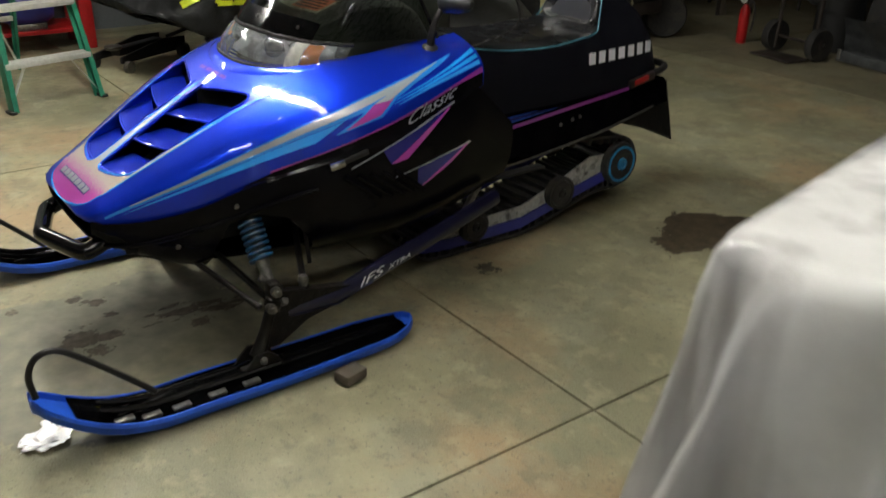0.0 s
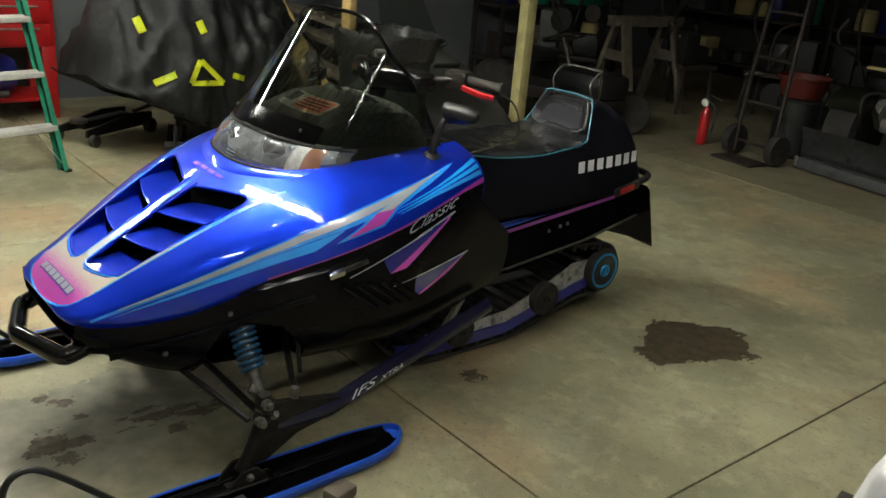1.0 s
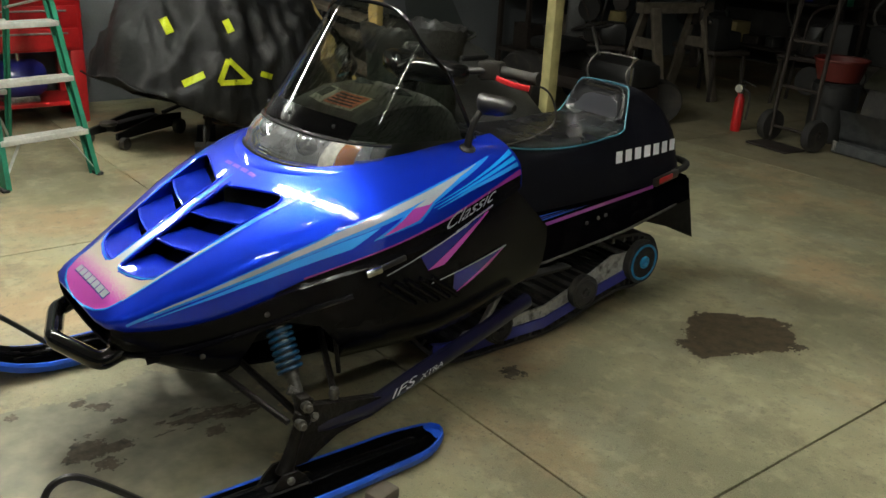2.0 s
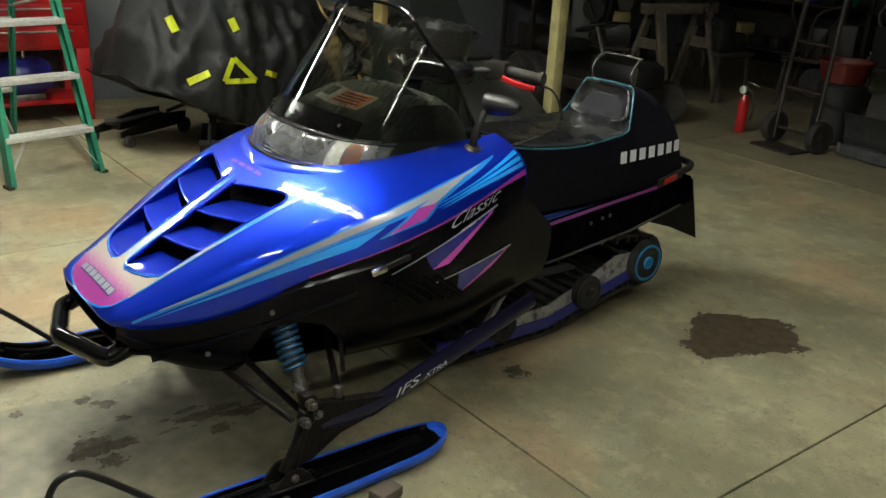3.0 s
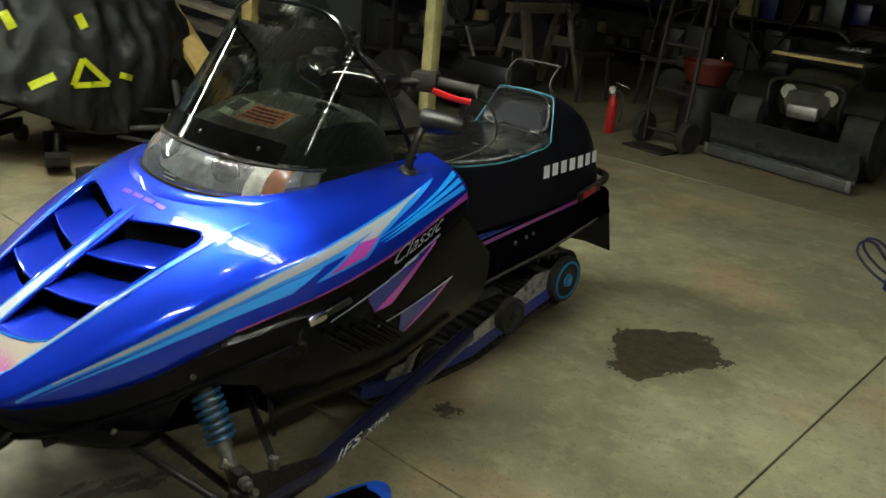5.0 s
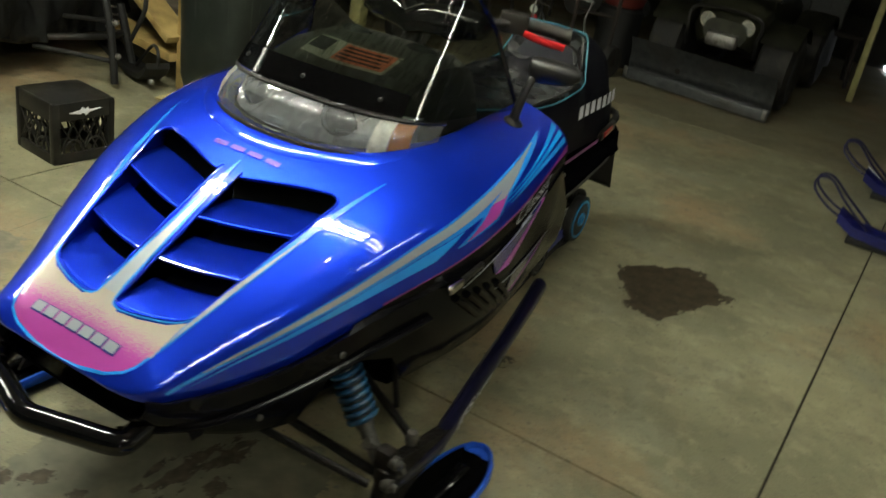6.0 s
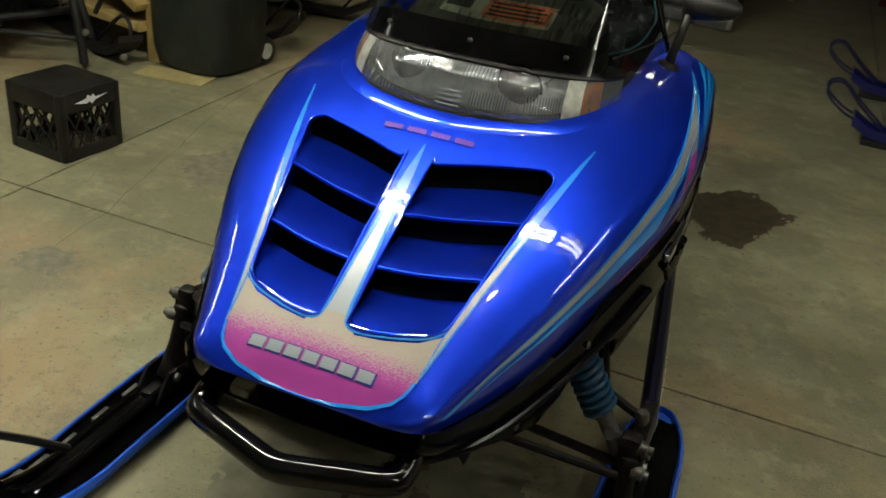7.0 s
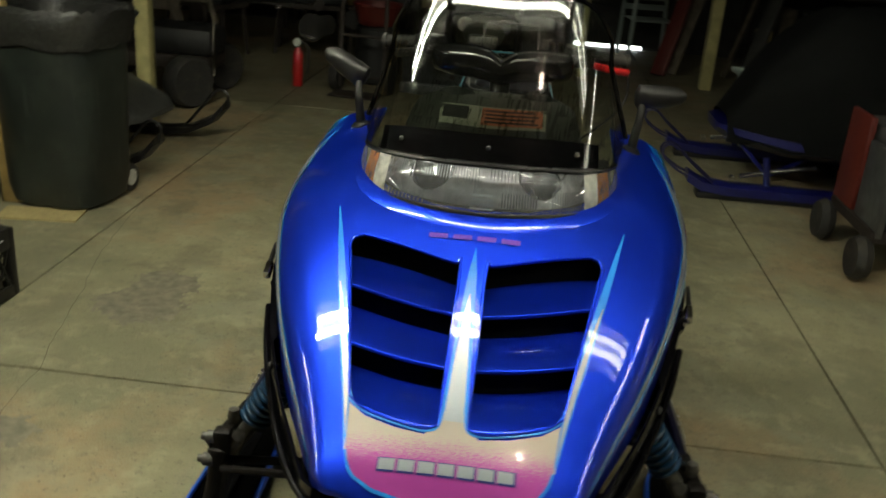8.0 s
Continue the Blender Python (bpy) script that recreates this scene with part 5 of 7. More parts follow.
# cooling slots in the flank and its latch
for s in (1, -1):
    for k in range(5):
        y0, z0 = 1.00 + 0.040 * k, 0.535 - 0.002 * k
        bm = bmesh.new()
        pts = [Vector((s * (side_x(y0 + 0.115 * t, z0 - 0.085 * t) + 0.002), y0 + 0.115 * t, z0 - 0.085 * t)) for t in (0, 0.25, 0.5, 0.75, 1)]
        tube(bm, pts, 0.009, 8)
        sled_part("flank_rib", bm, M_PAN)
    bm = fresh_box(0, 0, 0, 0.018, 0.05, 0.022, pose(s * 0.482, 0.975, 0.578, 12, 0, s * -5), 0.006)
    sled_part("hood_latch", bm, M_CHROME, "chrome hood latch")
    bm = fresh_box(0, 0, 0, 0.010, 0.09, 0.016, pose(s * 0.488, 1.03, 0.592, 14, 0, s * -4), 0.004)
    sled_part("latch_strap", bm, M_BLACK)
    rail = [Vector((s * (side_x(y, z) + 0.006), y, z)) for y, z in ((0.34, 0.372), (0.45, 0.385), (0.6, 0.425), (0.78, 0.48), (0.92, 0.512))]
    sled_part("pan_moulding", tube(bmesh.new(), spline(rail, 5), 0.008, 8), M_PAN)
    for y, z in ((0.70, 0.485), (0.55, 0.372)):
        bm = lathe(bmesh.new(), [(0.008, 0.0), (0.007, 0.004), (0.0, 0.006)], pose(s * (side_x(y, z) + 0.001), y, z, 0, s * 90, 0), 10)
        sled_part("rivet", bm, M_DULL)


# ---------------------------------------------------------------- floor marks
M_OIL = material("dark_oil_stain", (0.050, 0.037, 0.021), 0.6, grain=0.4, grain_scale=22, stain=0.6, stain_scale=30, stain_colour=(0.075, 0.058, 0.034), rough_var=0.12, spec=0.3)
M_SPOT = material("old_oil_spot", (0.075, 0.062, 0.040), 0.65, grain=0.45, grain_scale=30, stain=0.7, stain_scale=45, stain_colour=(0.14, 0.12, 0.08), spec=0.3)
M_DAMP = material("damp_patch", (0.19, 0.17, 0.12), 0.6, grain=0.3, grain_scale=25, stain=0.4, stain_scale=30)
M_FOIL = material("crumpled_foil", (0.85, 0.85, 0.85), 0.38, 0.35)
M_WOOD = material("yellowish_lumber", (0.39, 0.275, 0.10), 0.65, grain=0.22, grain_scale=14, stain=0.3, stain_scale=3)
M_PINE = material("pale_pine_post", (0.42, 0.38, 0.17), 0.65, grain=0.2, grain_scale=12, stain=0.25, stain_scale=4)
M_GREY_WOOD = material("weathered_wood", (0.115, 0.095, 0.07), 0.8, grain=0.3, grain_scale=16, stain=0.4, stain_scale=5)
M_GREEN = material("green_fibreglass", (0.015, 0.17, 0.10), 0.45, grain=0.15, stain=0.3, stain_scale=8)
M_ALU = material("brushed_aluminium", (0.62, 0.62, 0.58), 0.45, 0.5, grain=0.12, grain_scale=60, stain=0.3, stain_scale=12)
M_COVER = material("black_cover_cloth", (0.0105, 0.011, 0.0112), 0.55, spec=0.2, grain=0.25, grain_scale=90, bump=0.5, bump_scale=22, stain=0.3, stain_scale=4, stain_colour=(0.014, 0.014, 0.013))
M_YELLOW = material("reflective_yellow_tape", (0.84, 0.93, 0.04), 0.4, grain=0.1, grain_scale=50)
M_BIN = material("dark_grey_green_plastic", (0.009, 0.013, 0.011), 0.5, grain=0.2, grain_scale=20, stain=0.5, stain_scale=6, stain_colour=(0.04, 0.046, 0.038), bump=0.05)


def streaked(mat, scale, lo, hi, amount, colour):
    """Runs, smears and painted fold shade, long in z, over a material's base colour."""
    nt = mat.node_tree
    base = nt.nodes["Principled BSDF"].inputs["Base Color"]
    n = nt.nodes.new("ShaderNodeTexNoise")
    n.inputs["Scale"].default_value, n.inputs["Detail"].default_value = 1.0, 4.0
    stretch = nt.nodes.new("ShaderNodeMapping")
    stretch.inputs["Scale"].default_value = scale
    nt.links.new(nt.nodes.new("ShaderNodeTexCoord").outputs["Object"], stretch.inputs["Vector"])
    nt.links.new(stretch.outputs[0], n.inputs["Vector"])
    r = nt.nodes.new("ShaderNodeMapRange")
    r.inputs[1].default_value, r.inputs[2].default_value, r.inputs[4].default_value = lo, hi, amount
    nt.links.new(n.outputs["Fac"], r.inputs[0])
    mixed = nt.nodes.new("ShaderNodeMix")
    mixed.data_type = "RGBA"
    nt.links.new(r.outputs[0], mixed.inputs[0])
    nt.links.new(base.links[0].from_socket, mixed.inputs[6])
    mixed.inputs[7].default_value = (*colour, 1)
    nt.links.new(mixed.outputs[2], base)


streaked(M_BIN, (38.0, 38.0, 3.2), 0.62, 0.80, 0.7, (0.06, 0.064, 0.058))
M_BAG = material("clear_bin_bag", (0.022, 0.022, 0.021), 0.42, grain=0.4, grain_scale=40, bump=0.4, bump_scale=60, spec=0.3)
M_PLOW = material("scraped_galvanised_steel", (0.11, 0.115, 0.118), 0.42, 0.5, grain=0.25, grain_scale=20, stain=0.6, stain_scale=5, stain_colour=(0.09, 0.075, 0.06))
M_CAMO = material("olive_camouflage_plastic", (0.030, 0.030, 0.017), 0.55, grain=0.5, grain_scale=9, stain=0.6, stain_scale=12, stain_colour=(0.012, 0.012, 0.008))
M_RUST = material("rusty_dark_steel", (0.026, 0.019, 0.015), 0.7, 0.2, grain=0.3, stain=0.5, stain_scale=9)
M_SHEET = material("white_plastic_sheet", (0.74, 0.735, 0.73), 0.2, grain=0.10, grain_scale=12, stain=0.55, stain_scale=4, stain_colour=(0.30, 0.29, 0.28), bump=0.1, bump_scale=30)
# grey streaks put the shade of the folds into the sheet's colour
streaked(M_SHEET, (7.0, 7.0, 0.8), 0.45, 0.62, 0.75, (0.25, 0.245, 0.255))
M_ORANGE = material("orange_red_plastic", (0.10, 0.011, 0.007), 0.55, grain=0.15)
M_BLUE_FRAME = material("blue_painted_steel", (0.006, 0.008, 0.105), 0.35, 0.1, coat=0.5, grain=0.2, stain=0.4, stain_scale=9)
M_BLUE_LOOP = material("dark_violet_blue_steel", (0.008, 0.007, 0.045), 0.4, 0.1, coat=0.3, grain=0.2)
M_NIGHT = material("dull_black_tarpaulin", (0.004, 0.0045, 0.0045), 0.75, spec=0.1, grain=0.25, grain_scale=60, bump=0.3, bump_scale=18)
M_WHITE_RIM = material("white_steel_rim", (0.55, 0.55, 0.5), 0.5, grain=0.15, stain=0.4)
M_CARD = material("yellow_cardboard", (0.42, 0.34, 0.15), 0.8, grain=0.15, stain=0.3)
M_PALE_CHAIR = material("pale_green_plastic", (0.30, 0.36, 0.34), 0.5, grain=0.1, stain=0.3)


def blot(name, cx, cy, rx, ry, mat, label, seed, rough=0.25):
    """A patch, spilt or painted, with a ragged, broken edge lying flat on the slab, built on a fine grid."""
    cell, z = max(0.0025, min(rx, ry) / 36), 0.001 + 0.0002 * (seed % 13)
    bm, verts = bmesh.new(), {}
    nx, ny = int(1.7 * rx / cell), int(1.7 * ry / cell)

    def inside(i, j):
        x, y = i * cell / rx, j * cell / ry
        q = Vector((x * 1.1 + seed * 3.1, y * 1.1, seed * 1.7))
        n = noise.noise(q * 1.2) + 0.6 * noise.noise(q * 2.7) + 0.38 * noise.noise(q * 6) + 0.25 * noise.noise(q * 14) + 0.15 * noise.noise(q * 30)
        return 1 + rough * 1.5 * n - math.hypot(x, y) > 0

    for i in range(-nx, nx):
        for j in range(-ny, ny):
            if inside(i + 0.5, j + 0.5):
                ring = []
                for a, b in ((i, j), (i + 1, j), (i + 1, j + 1), (i, j + 1)):
                    if (a, b) not in verts:
                        w = Vector((a * 0.9, b * 0.9, seed))
                        verts[a, b] = bm.verts.new((cx + (a + 0.5 * noise.noise(w)) * cell, cy + (b + 0.5 * noise.noise(w + Vector((9, 4, 0)))) * cell, z))
                    ring.append(verts[a, b])
                bm.faces.new(ring)
    return solid(name, bm, mat, label, "stain", smooth=0)


blot("oil_puddle", 0.585, 2.625, 0.185, 0.27, M_OIL, "dark brown oil puddle on the concrete", 5, 0.31)
# the snowmobile's shade on the slab, painted as a flat mottled patch
M_FLOOR_SHADE = material("grey_green_floor_shade", (0.165, 0.155, 0.102), 0.55, grain=0.3, grain_scale=14, stain=0.6, stain_scale=9, stain_colour=(0.115, 0.108, 0.07))
blot("shade_patch", 0.10, 0.44, 0.44, 0.40, M_FLOOR_SHADE, "large grey-green patch of painted shade beneath the snowmobile", 13, 0.34)
blot("oil_stain", 0.02, 0.315, 0.058, 0.066, M_SPOT, "dark oily stain in front of the snowmobile", 8, 0.6)
blot("oil_stain", 0.115, 0.345, 0.03, 0.03, M_SPOT, "small dark oily stain in front of the snowmobile", 17, 0.6)
blot("oil_stain", 0.02, 0.66, 0.035, 0.10, M_SPOT, "dark oily smear beneath the snowmobile", 11, 0.75)
blot("oil_stain", 0.06, 0.76, 0.03, 0.07, M_SPOT, "dark oily smear beneath the snowmobile", 23, 0.7)
blot("oil_spot", 0.05, 0.40, 0.03, 0.04, M_SPOT, "small dark oil spot on the floor", 3, 0.4)
for x, y, r, sd in ((-0.27, 0.185, 0.016, 1), (-0.19, 0.43, 0.022, 2), (-0.085, 0.44, 0.018, 4), (0.12, 0.66, 0.026, 6), (-0.245, 0.37, 0.02, 7), (-0.21, 0.395, 0.014, 9)):
    blot("oil_spot", x, y, r, r * 1.2, M_SPOT, "small dark oil spot on the floor", sd, 0.5)
blot("oil_spot", 0.335, 1.662, 0.035, 0.045, M_SPOT, "small dark oil blot beside the track", 14, 0.5)
blot("damp_mark", -1.19, 1.90, 0.16, 0.20, M_DAMP, "faint grey worn patch on the concrete", 21, 0.35)
blot("damp_mark", -1.24, 1.02, 0.10, 0.07, M_DAMP, "faint grey worn patch on the concrete", 22, 0.4)

# hairline crack
bm = bmesh.new()
line = [Vector((x, y, 0.001)) for x, y in ((-1.24, 0.95), (-1.285, 1.15), (-1.31, 1.38), (-1.37, 1.6), (-1.44, 1.9), (-1.53, 2.2), (-1.60, 2.6), (-1.66, 3.0))]
rnd = random.Random(2)
line = [p + Vector((rnd.uniform(-0.006, 0.006), 0, 0)) for p in spline(line, 8)]
tube(bm, line, 0.0007, 5, flat=0.5)
solid("floor_crack", bm, M_JOINT, "thin dark crack across the slab", "crack")

# scraps on the floor
bm = bmesh.new()
bmesh.ops.create_icosphere(bm, subdivisions=3, radius=1.0)
for v in bm.verts:
    n = noise.noise(v.co * 2.3) * 0.5 + noise.noise(v.co * 6) * 0.25
    v.co = Vector((v.co.x * 0.045 * (1 + n), v.co.y * 0.06 * (1 + n), 0.008 + (v.co.z * 0.5 + 0.5) * 0.018 * (1 + n)))
bmesh.ops.transform(bm, matrix=Matrix.Translation((0.485, 0.095, -0.006)), verts=bm.verts[:])
solid("foil_scrap", bm, M_FOIL, "crumpled scrap of bright foil on the floor", "litter", smooth=0)
bm = bmesh.new()
bmesh.ops.create_icosphere(bm, subdivisions=2, radius=1.0)
for v in bm.verts:
    n = noise.noise(v.co * 3.1) * 0.6
    v.co = Vector((0.415 + v.co.x * 0.018 * (1 + n), 0.115 + v.co.y * 0.012 * (1 + n), 0.004 + (v.co.z * 0.5 + 0.5) * 0.008))
solid("foil_scrap", bm, M_FOIL, "tiny torn scrap of bright foil", "litter", smooth=0)
bm = fresh_box(0, 0, 0, 0.058, 0.08, 0.034, pose(0.68, 0.885, 0.021, 0, 0, 14), 0.006)
solid("wood_block", bm, M_GREY_WOOD, "small dark brown wooden block beside the ski", "wood block")


# ---------------------------------------------------------------- step ladder
def step_ladder():
    t = thing("step_ladder", "green fibreglass step ladder with aluminium steps", "ladder", (-2.64, 0.965, 0), -78)
    H, lean, back = 1.75, 0.42, 0.95

    def rail(y0, f):
        # half-width narrows upwards
        return 0.265 - 0.11 * f
    for s in (-1, 1):
        for kind in ("front_rail", "rear_rail"):
            bm = bmesh.new()
            for d0, d1 in (((0.0, 0.0), (1.0, 1.0)),):
                a = Vector((s * rail(0, 0), 0 if kind == "front_rail" else -back, 0))
                b = Vector((s * rail(0, 1), -lean, H))
                if kind == "rear_rail":
                    a.x, b.x = s * 0.22, s * 0.14
                side = Vector((s, 0, 0))
                up = (b - a).normalized()
                fw = up.cross(side).normalized()
                w, th, fl = (0.036, 0.006, 0.028) if kind == "front_rail" else (0.026, 0.005, 0.018)
                prof = [(-w, 0), (w, 0), (w, -fl), (w - th, -fl), (w - th, -th), (-w + th, -th), (-w + th, -fl), (-w, -fl)]
                loft(bm, [[p + fw * u + side * v for u, v in prof] for p in (a, b)], True, True)
            part(kind, bm, M_GREEN, t, "green fibreglass rail")
        part("foot", fresh_box(s * 0.265, 0.0, 0.009, 0.036, 0.072, 0.018, bevel=0.004), M_RUBBER, t)
    for k in range(5):
        z = 0.245 + k * 0.288
        f = z / H
        w = rail(0, f) * 2 - 0.012
        bm = fresh_box(0, -lean * f + 0.0, z, w, 0.085, 0.03, bevel=0.004)
        st = part("step", bm, M_ALU, t, "ribbed aluminium step")
        for g in range(4):
            part("tread_rib", fresh_box(0, -lean * f - 0.03 + g * 0.02, z + 0.0165, w - 0.02, 0.006, 0.004), M_ALU, st)
    for k in range(3):
        z = 0.34 + k * 0.43
        f = z / H
        part("rear_bar", fresh_box(0, -back + (back - lean) * f, z, 0.40 - 0.12 * f, 0.03, 0.03, bevel=0.004), M_ALU, t)
    for s in (-1, 1):
        part("knee_brace", tube(bmesh.new(), [(s * 0.25, -0.012, 0.045), (s * 0.13, -0.05, 0.235)], 0.011, 6, flat=0.35), M_ALU, t, "flat aluminium knee brace")
        part("rear_brace", tube(bmesh.new(), [(s * 0.205, -back + 0.02, 0.05), (s * 0.08, -back + 0.10, 0.33)], 0.010, 6, flat=0.35), M_ALU, t)
        part("spreader", tube(bmesh.new(), [(s * 0.19, -lean * 0.55, 0.95), (s * 0.17, -0.70, 0.85)], 0.008, 6), M_ALU, t)
    part("top_cap", fresh_box(0, -lean, H + 0.02, 0.36, 0.15, 0.05, bevel=0.01), M_GREEN, t)


step_ladder()


# ---------------------------------------------------------------- red cabinet, dolly
def tool_cabinet():
    t = thing("tool_cabinet", "red steel tool cabinet on a legged stand", "cabinet", (-4.18, 1.16, 0), -90)
    part("body", fresh_box(0, 0, 0.80, 0.86, 0.42, 0.62, bevel=0.01), M_RED_PAINT, t)
    for k in range(4):
        d = part("drawer", fresh_box(0, 0.213, 0.575 + k * 0.145, 0.80, 0.014, 0.132, bevel=0.004), M_RED_PAINT, t)
        part("handle", tube(bmesh.new(), [(-0.33, 0.226, 0.61 + k * 0.145), (0.33, 0.226, 0.61 + k * 0.145)], 0.007, 6), M_STEEL, d)
    for sx in (-1, 1):
        for sy in (-1, 1):
            part("leg", fresh_box(sx * 0.385, sy * 0.17, 0.25, 0.09, 0.07, 0.50, bevel=0.006), M_RED_PAINT, t)
    part("lower_shelf", fresh_box(0, 0, 0.14, 0.80, 0.40, 0.03, bevel=0.006), M_RED_PAINT, t)
    part("top", fresh_box(0, 0, 1.12, 0.88, 0.44, 0.03, bevel=0.006), M_RED_PAINT, t)


tool_cabinet()
t = thing("air_tank", "blue round air tank on the cabinet's lower shelf", "tank", (-4.10, 1.18, 0.155))
part("shell", lathe(bmesh.new(), [(0.02, -0.18), (0.09, -0.165), (0.125, -0.11), (0.13, 0), (0.125, 0.11), (0.09, 0.165), (0.02, 0.18)], pose(0, 0, 0.15, 90, 0, 0), 24), M_DEEP_BLUE, t)
part("cradle", fresh_box(0, 0, 0.02, 0.16, 0.22, 0.04, bevel=0.006), M_STEEL, t)
part("valve", lathe(bmesh.new(), [(0.012, 0), (0.012, 0.05), (0.022, 0.055), (0.022, 0.075)], pose(0.05, 0.0, 0.275), 10), M_CHROME, t)


def floor_jack():
    t = thing("floor_jack", "black low floor jack on small wheels", "floor jack", (-3.40, 1.70, 0), -60)
    for s in (-1, 1):
        bm = prism(bmesh.new(), [(-0.32, 0.05), (0.30, 0.06), (0.30, 0.10), (-0.10, 0.15), (-0.32, 0.13)], s * 0.11 - 0.008, s * 0.11 + 0.008, Matrix(((1, 0, 0, 0), (0, 0, 1, 0), (0, 1, 0, 0), (0, 0, 0, 1))))
        part("side_plate", bm, M_BLACK_DEEP, t)
        for x, r in ((-0.26, 0.05), (0.27, 0.038)):
            part("wheel", lathe(bmesh.new(), [(r * 0.4, -0.02), (r, -0.018), (r, 0.018), (r * 0.4, 0.02)], pose(x, s * 0.145, r, 90), 18), M_DULL, t)
    part("lift_arm", fresh_box(0.02, 0, 0.11, 0.42, 0.08, 0.05, bevel=0.01), M_BLACK_DEEP, t)
    part("saddle", lathe(bmesh.new(), [(0.05, 0), (0.055, 0.02), (0.045, 0.025)], pose(0.24, 0, 0.13), 16), M_DULL, t)
    part("cross_bar", tube(bmesh.new(), [(-0.26, -0.16, 0.05), (-0.26, 0.16, 0.05)], 0.01, 8), M_DULL, t)
    part("handle", tube(bmesh.new(), [(-0.28, 0, 0.12), (-0.62, 0.02, 0.16), (-0.98, 0.03, 0.18)], 0.014, 8), M_BLACK_DEEP, t)


floor_jack()


# ---------------------------------------------------------------- covered snowmobile by the west wall
def drape(t, length, width, profile, seed, fold=0.05, lay=Matrix(), nu=110, nv=72):
    """A cloth cover over a machine, local x along its length. profile(u): height."""
    bm = bmesh.new()
    rows = []
    for i in range(nu + 1):
        u = i / nu
        x = (u - 0.5) * length
        end = math.sin(math.pi * min(1, max(0, u))) ** 0.42
        h = profile(u)
        row = []
        for j in range(nv + 1):
            a = math.pi * j / nv
            c, s = math.cos(a), math.sin(a)
            y = math.copysign(abs(c) ** 0.75, c) * width * 0.5 * (0.35 + 0.65 * end)
            z = h * s ** 0.8
            p = Vector((x * 2.0 + seed, y * 2.0, z * 1.6))
            n = noise.noise(p * 1.3) * 1.0 + (0.5 - abs(noise.noise(p * 2.1 + Vector((3, 1, 7))))) * 1.1 + noise.noise(p * 5.1) * 0.3 + noise.noise(Vector((x * 9 + seed, a * 1.2, 2))) * 0.45 * (1 - s * 0.6)
            n += 0.35 * noise.noise(p * 9) * (1.2 - s) + 0.9 * (0.2 - abs(noise.noise(p * 3.3 + Vector((1, 8, 2))))) + 0.5 * (0.2 - abs(noise.noise(Vector((x * 5 + seed, y * 5, z * 7)))))
            k = (1 + fold * n) * (1 - 0.16 * max(0.0, 1 - s / 0.4) ** 1.5)
            row.append(lay @ Vector((x + 0.03 * noise.noise(p * 2.2 + Vector((5, 0, 0))), y * k, max(0.17 + 0.34 * max(0.0, (u - 0.50) / 0.5) ** 1.3 + 0.05 * noise.noise(p * 1.5), z * (1 + fold * 0.6 * n)))))
        rows.append(row)
    loft(bm, rows, False)
    return part("cover", bm, M_COVER, t, "black cloth cover with soft folds", 60), rows


COVER_AT, COVER_TURN = (-3.56, 2.72, 0), -24
covered = thing("covered_snowmobile", "snowmobile under a black cloth cover with yellow patches", "snowmobile", COVER_AT, COVER_TURN)
prof = curve((0, 0.12), (0.08, 0.639), (0.25, 1.0), (0.45, 1.155), (0.62, 1.12), (0.76, 1.017), (0.87, 0.845), (0.95, 0.604), (1, 0.12))
lay = (Matrix.Translation(COVER_AT) @ pose(0, 0, 0, 0, 0, COVER_TURN)).inverted() @ Matrix.Translation((-3.12, 2.20, 0)) @ pose(0, 0, 0, 0, 0, -78)
cov, cov_rows = drape(covered, 1.76, 0.99, prof, 3.0, 0.12, lay)


def tape(t, rows, ends, width, name="reflective_patch"):
    """A strip of tape laid on a cover between two points of the room."""
    back = (Matrix.Translation(COVER_AT) @ pose(0, 0, 0, 0, 0, COVER_TURN)).inverted()
    a, b = back @ Vector(ends[0]), back @ Vector(ends[1])
    face = (back.to_3x3() @ Vector((0.88, -0.43, 0.18))).normalized()
    tree = BVHTree.FromPolygons([p for row in rows for p in row], [(i * len(rows[0]) + j, i * len(rows[0]) + j + 1, (i + 1) * len(rows[0]) + j + 1, (i + 1) * len(rows[0]) + j) for i in range(len(rows) - 1) for j in range(len(rows[0]) - 1)])
    across = (b - a).cross(face).normalized() * width / 2
    lines = []
    for k in (-1, -0.33, 0.33, 1):
        line = []
        for f in np.linspace(0, 1, 12):
            p = a.lerp(b, float(f)) + across * k
            hit = tree.ray_cast(p + face * 2, -face)[0]
            line.append((hit or p) + face * 0.012)
        lines.append(line)
    bm = loft(bmesh.new(), lines, False)
    bmesh.ops.solidify(bm, geom=bm.faces[:], thickness=0.003)
    part(name, bm, M_YELLOW, t, "bright yellow reflective tape")


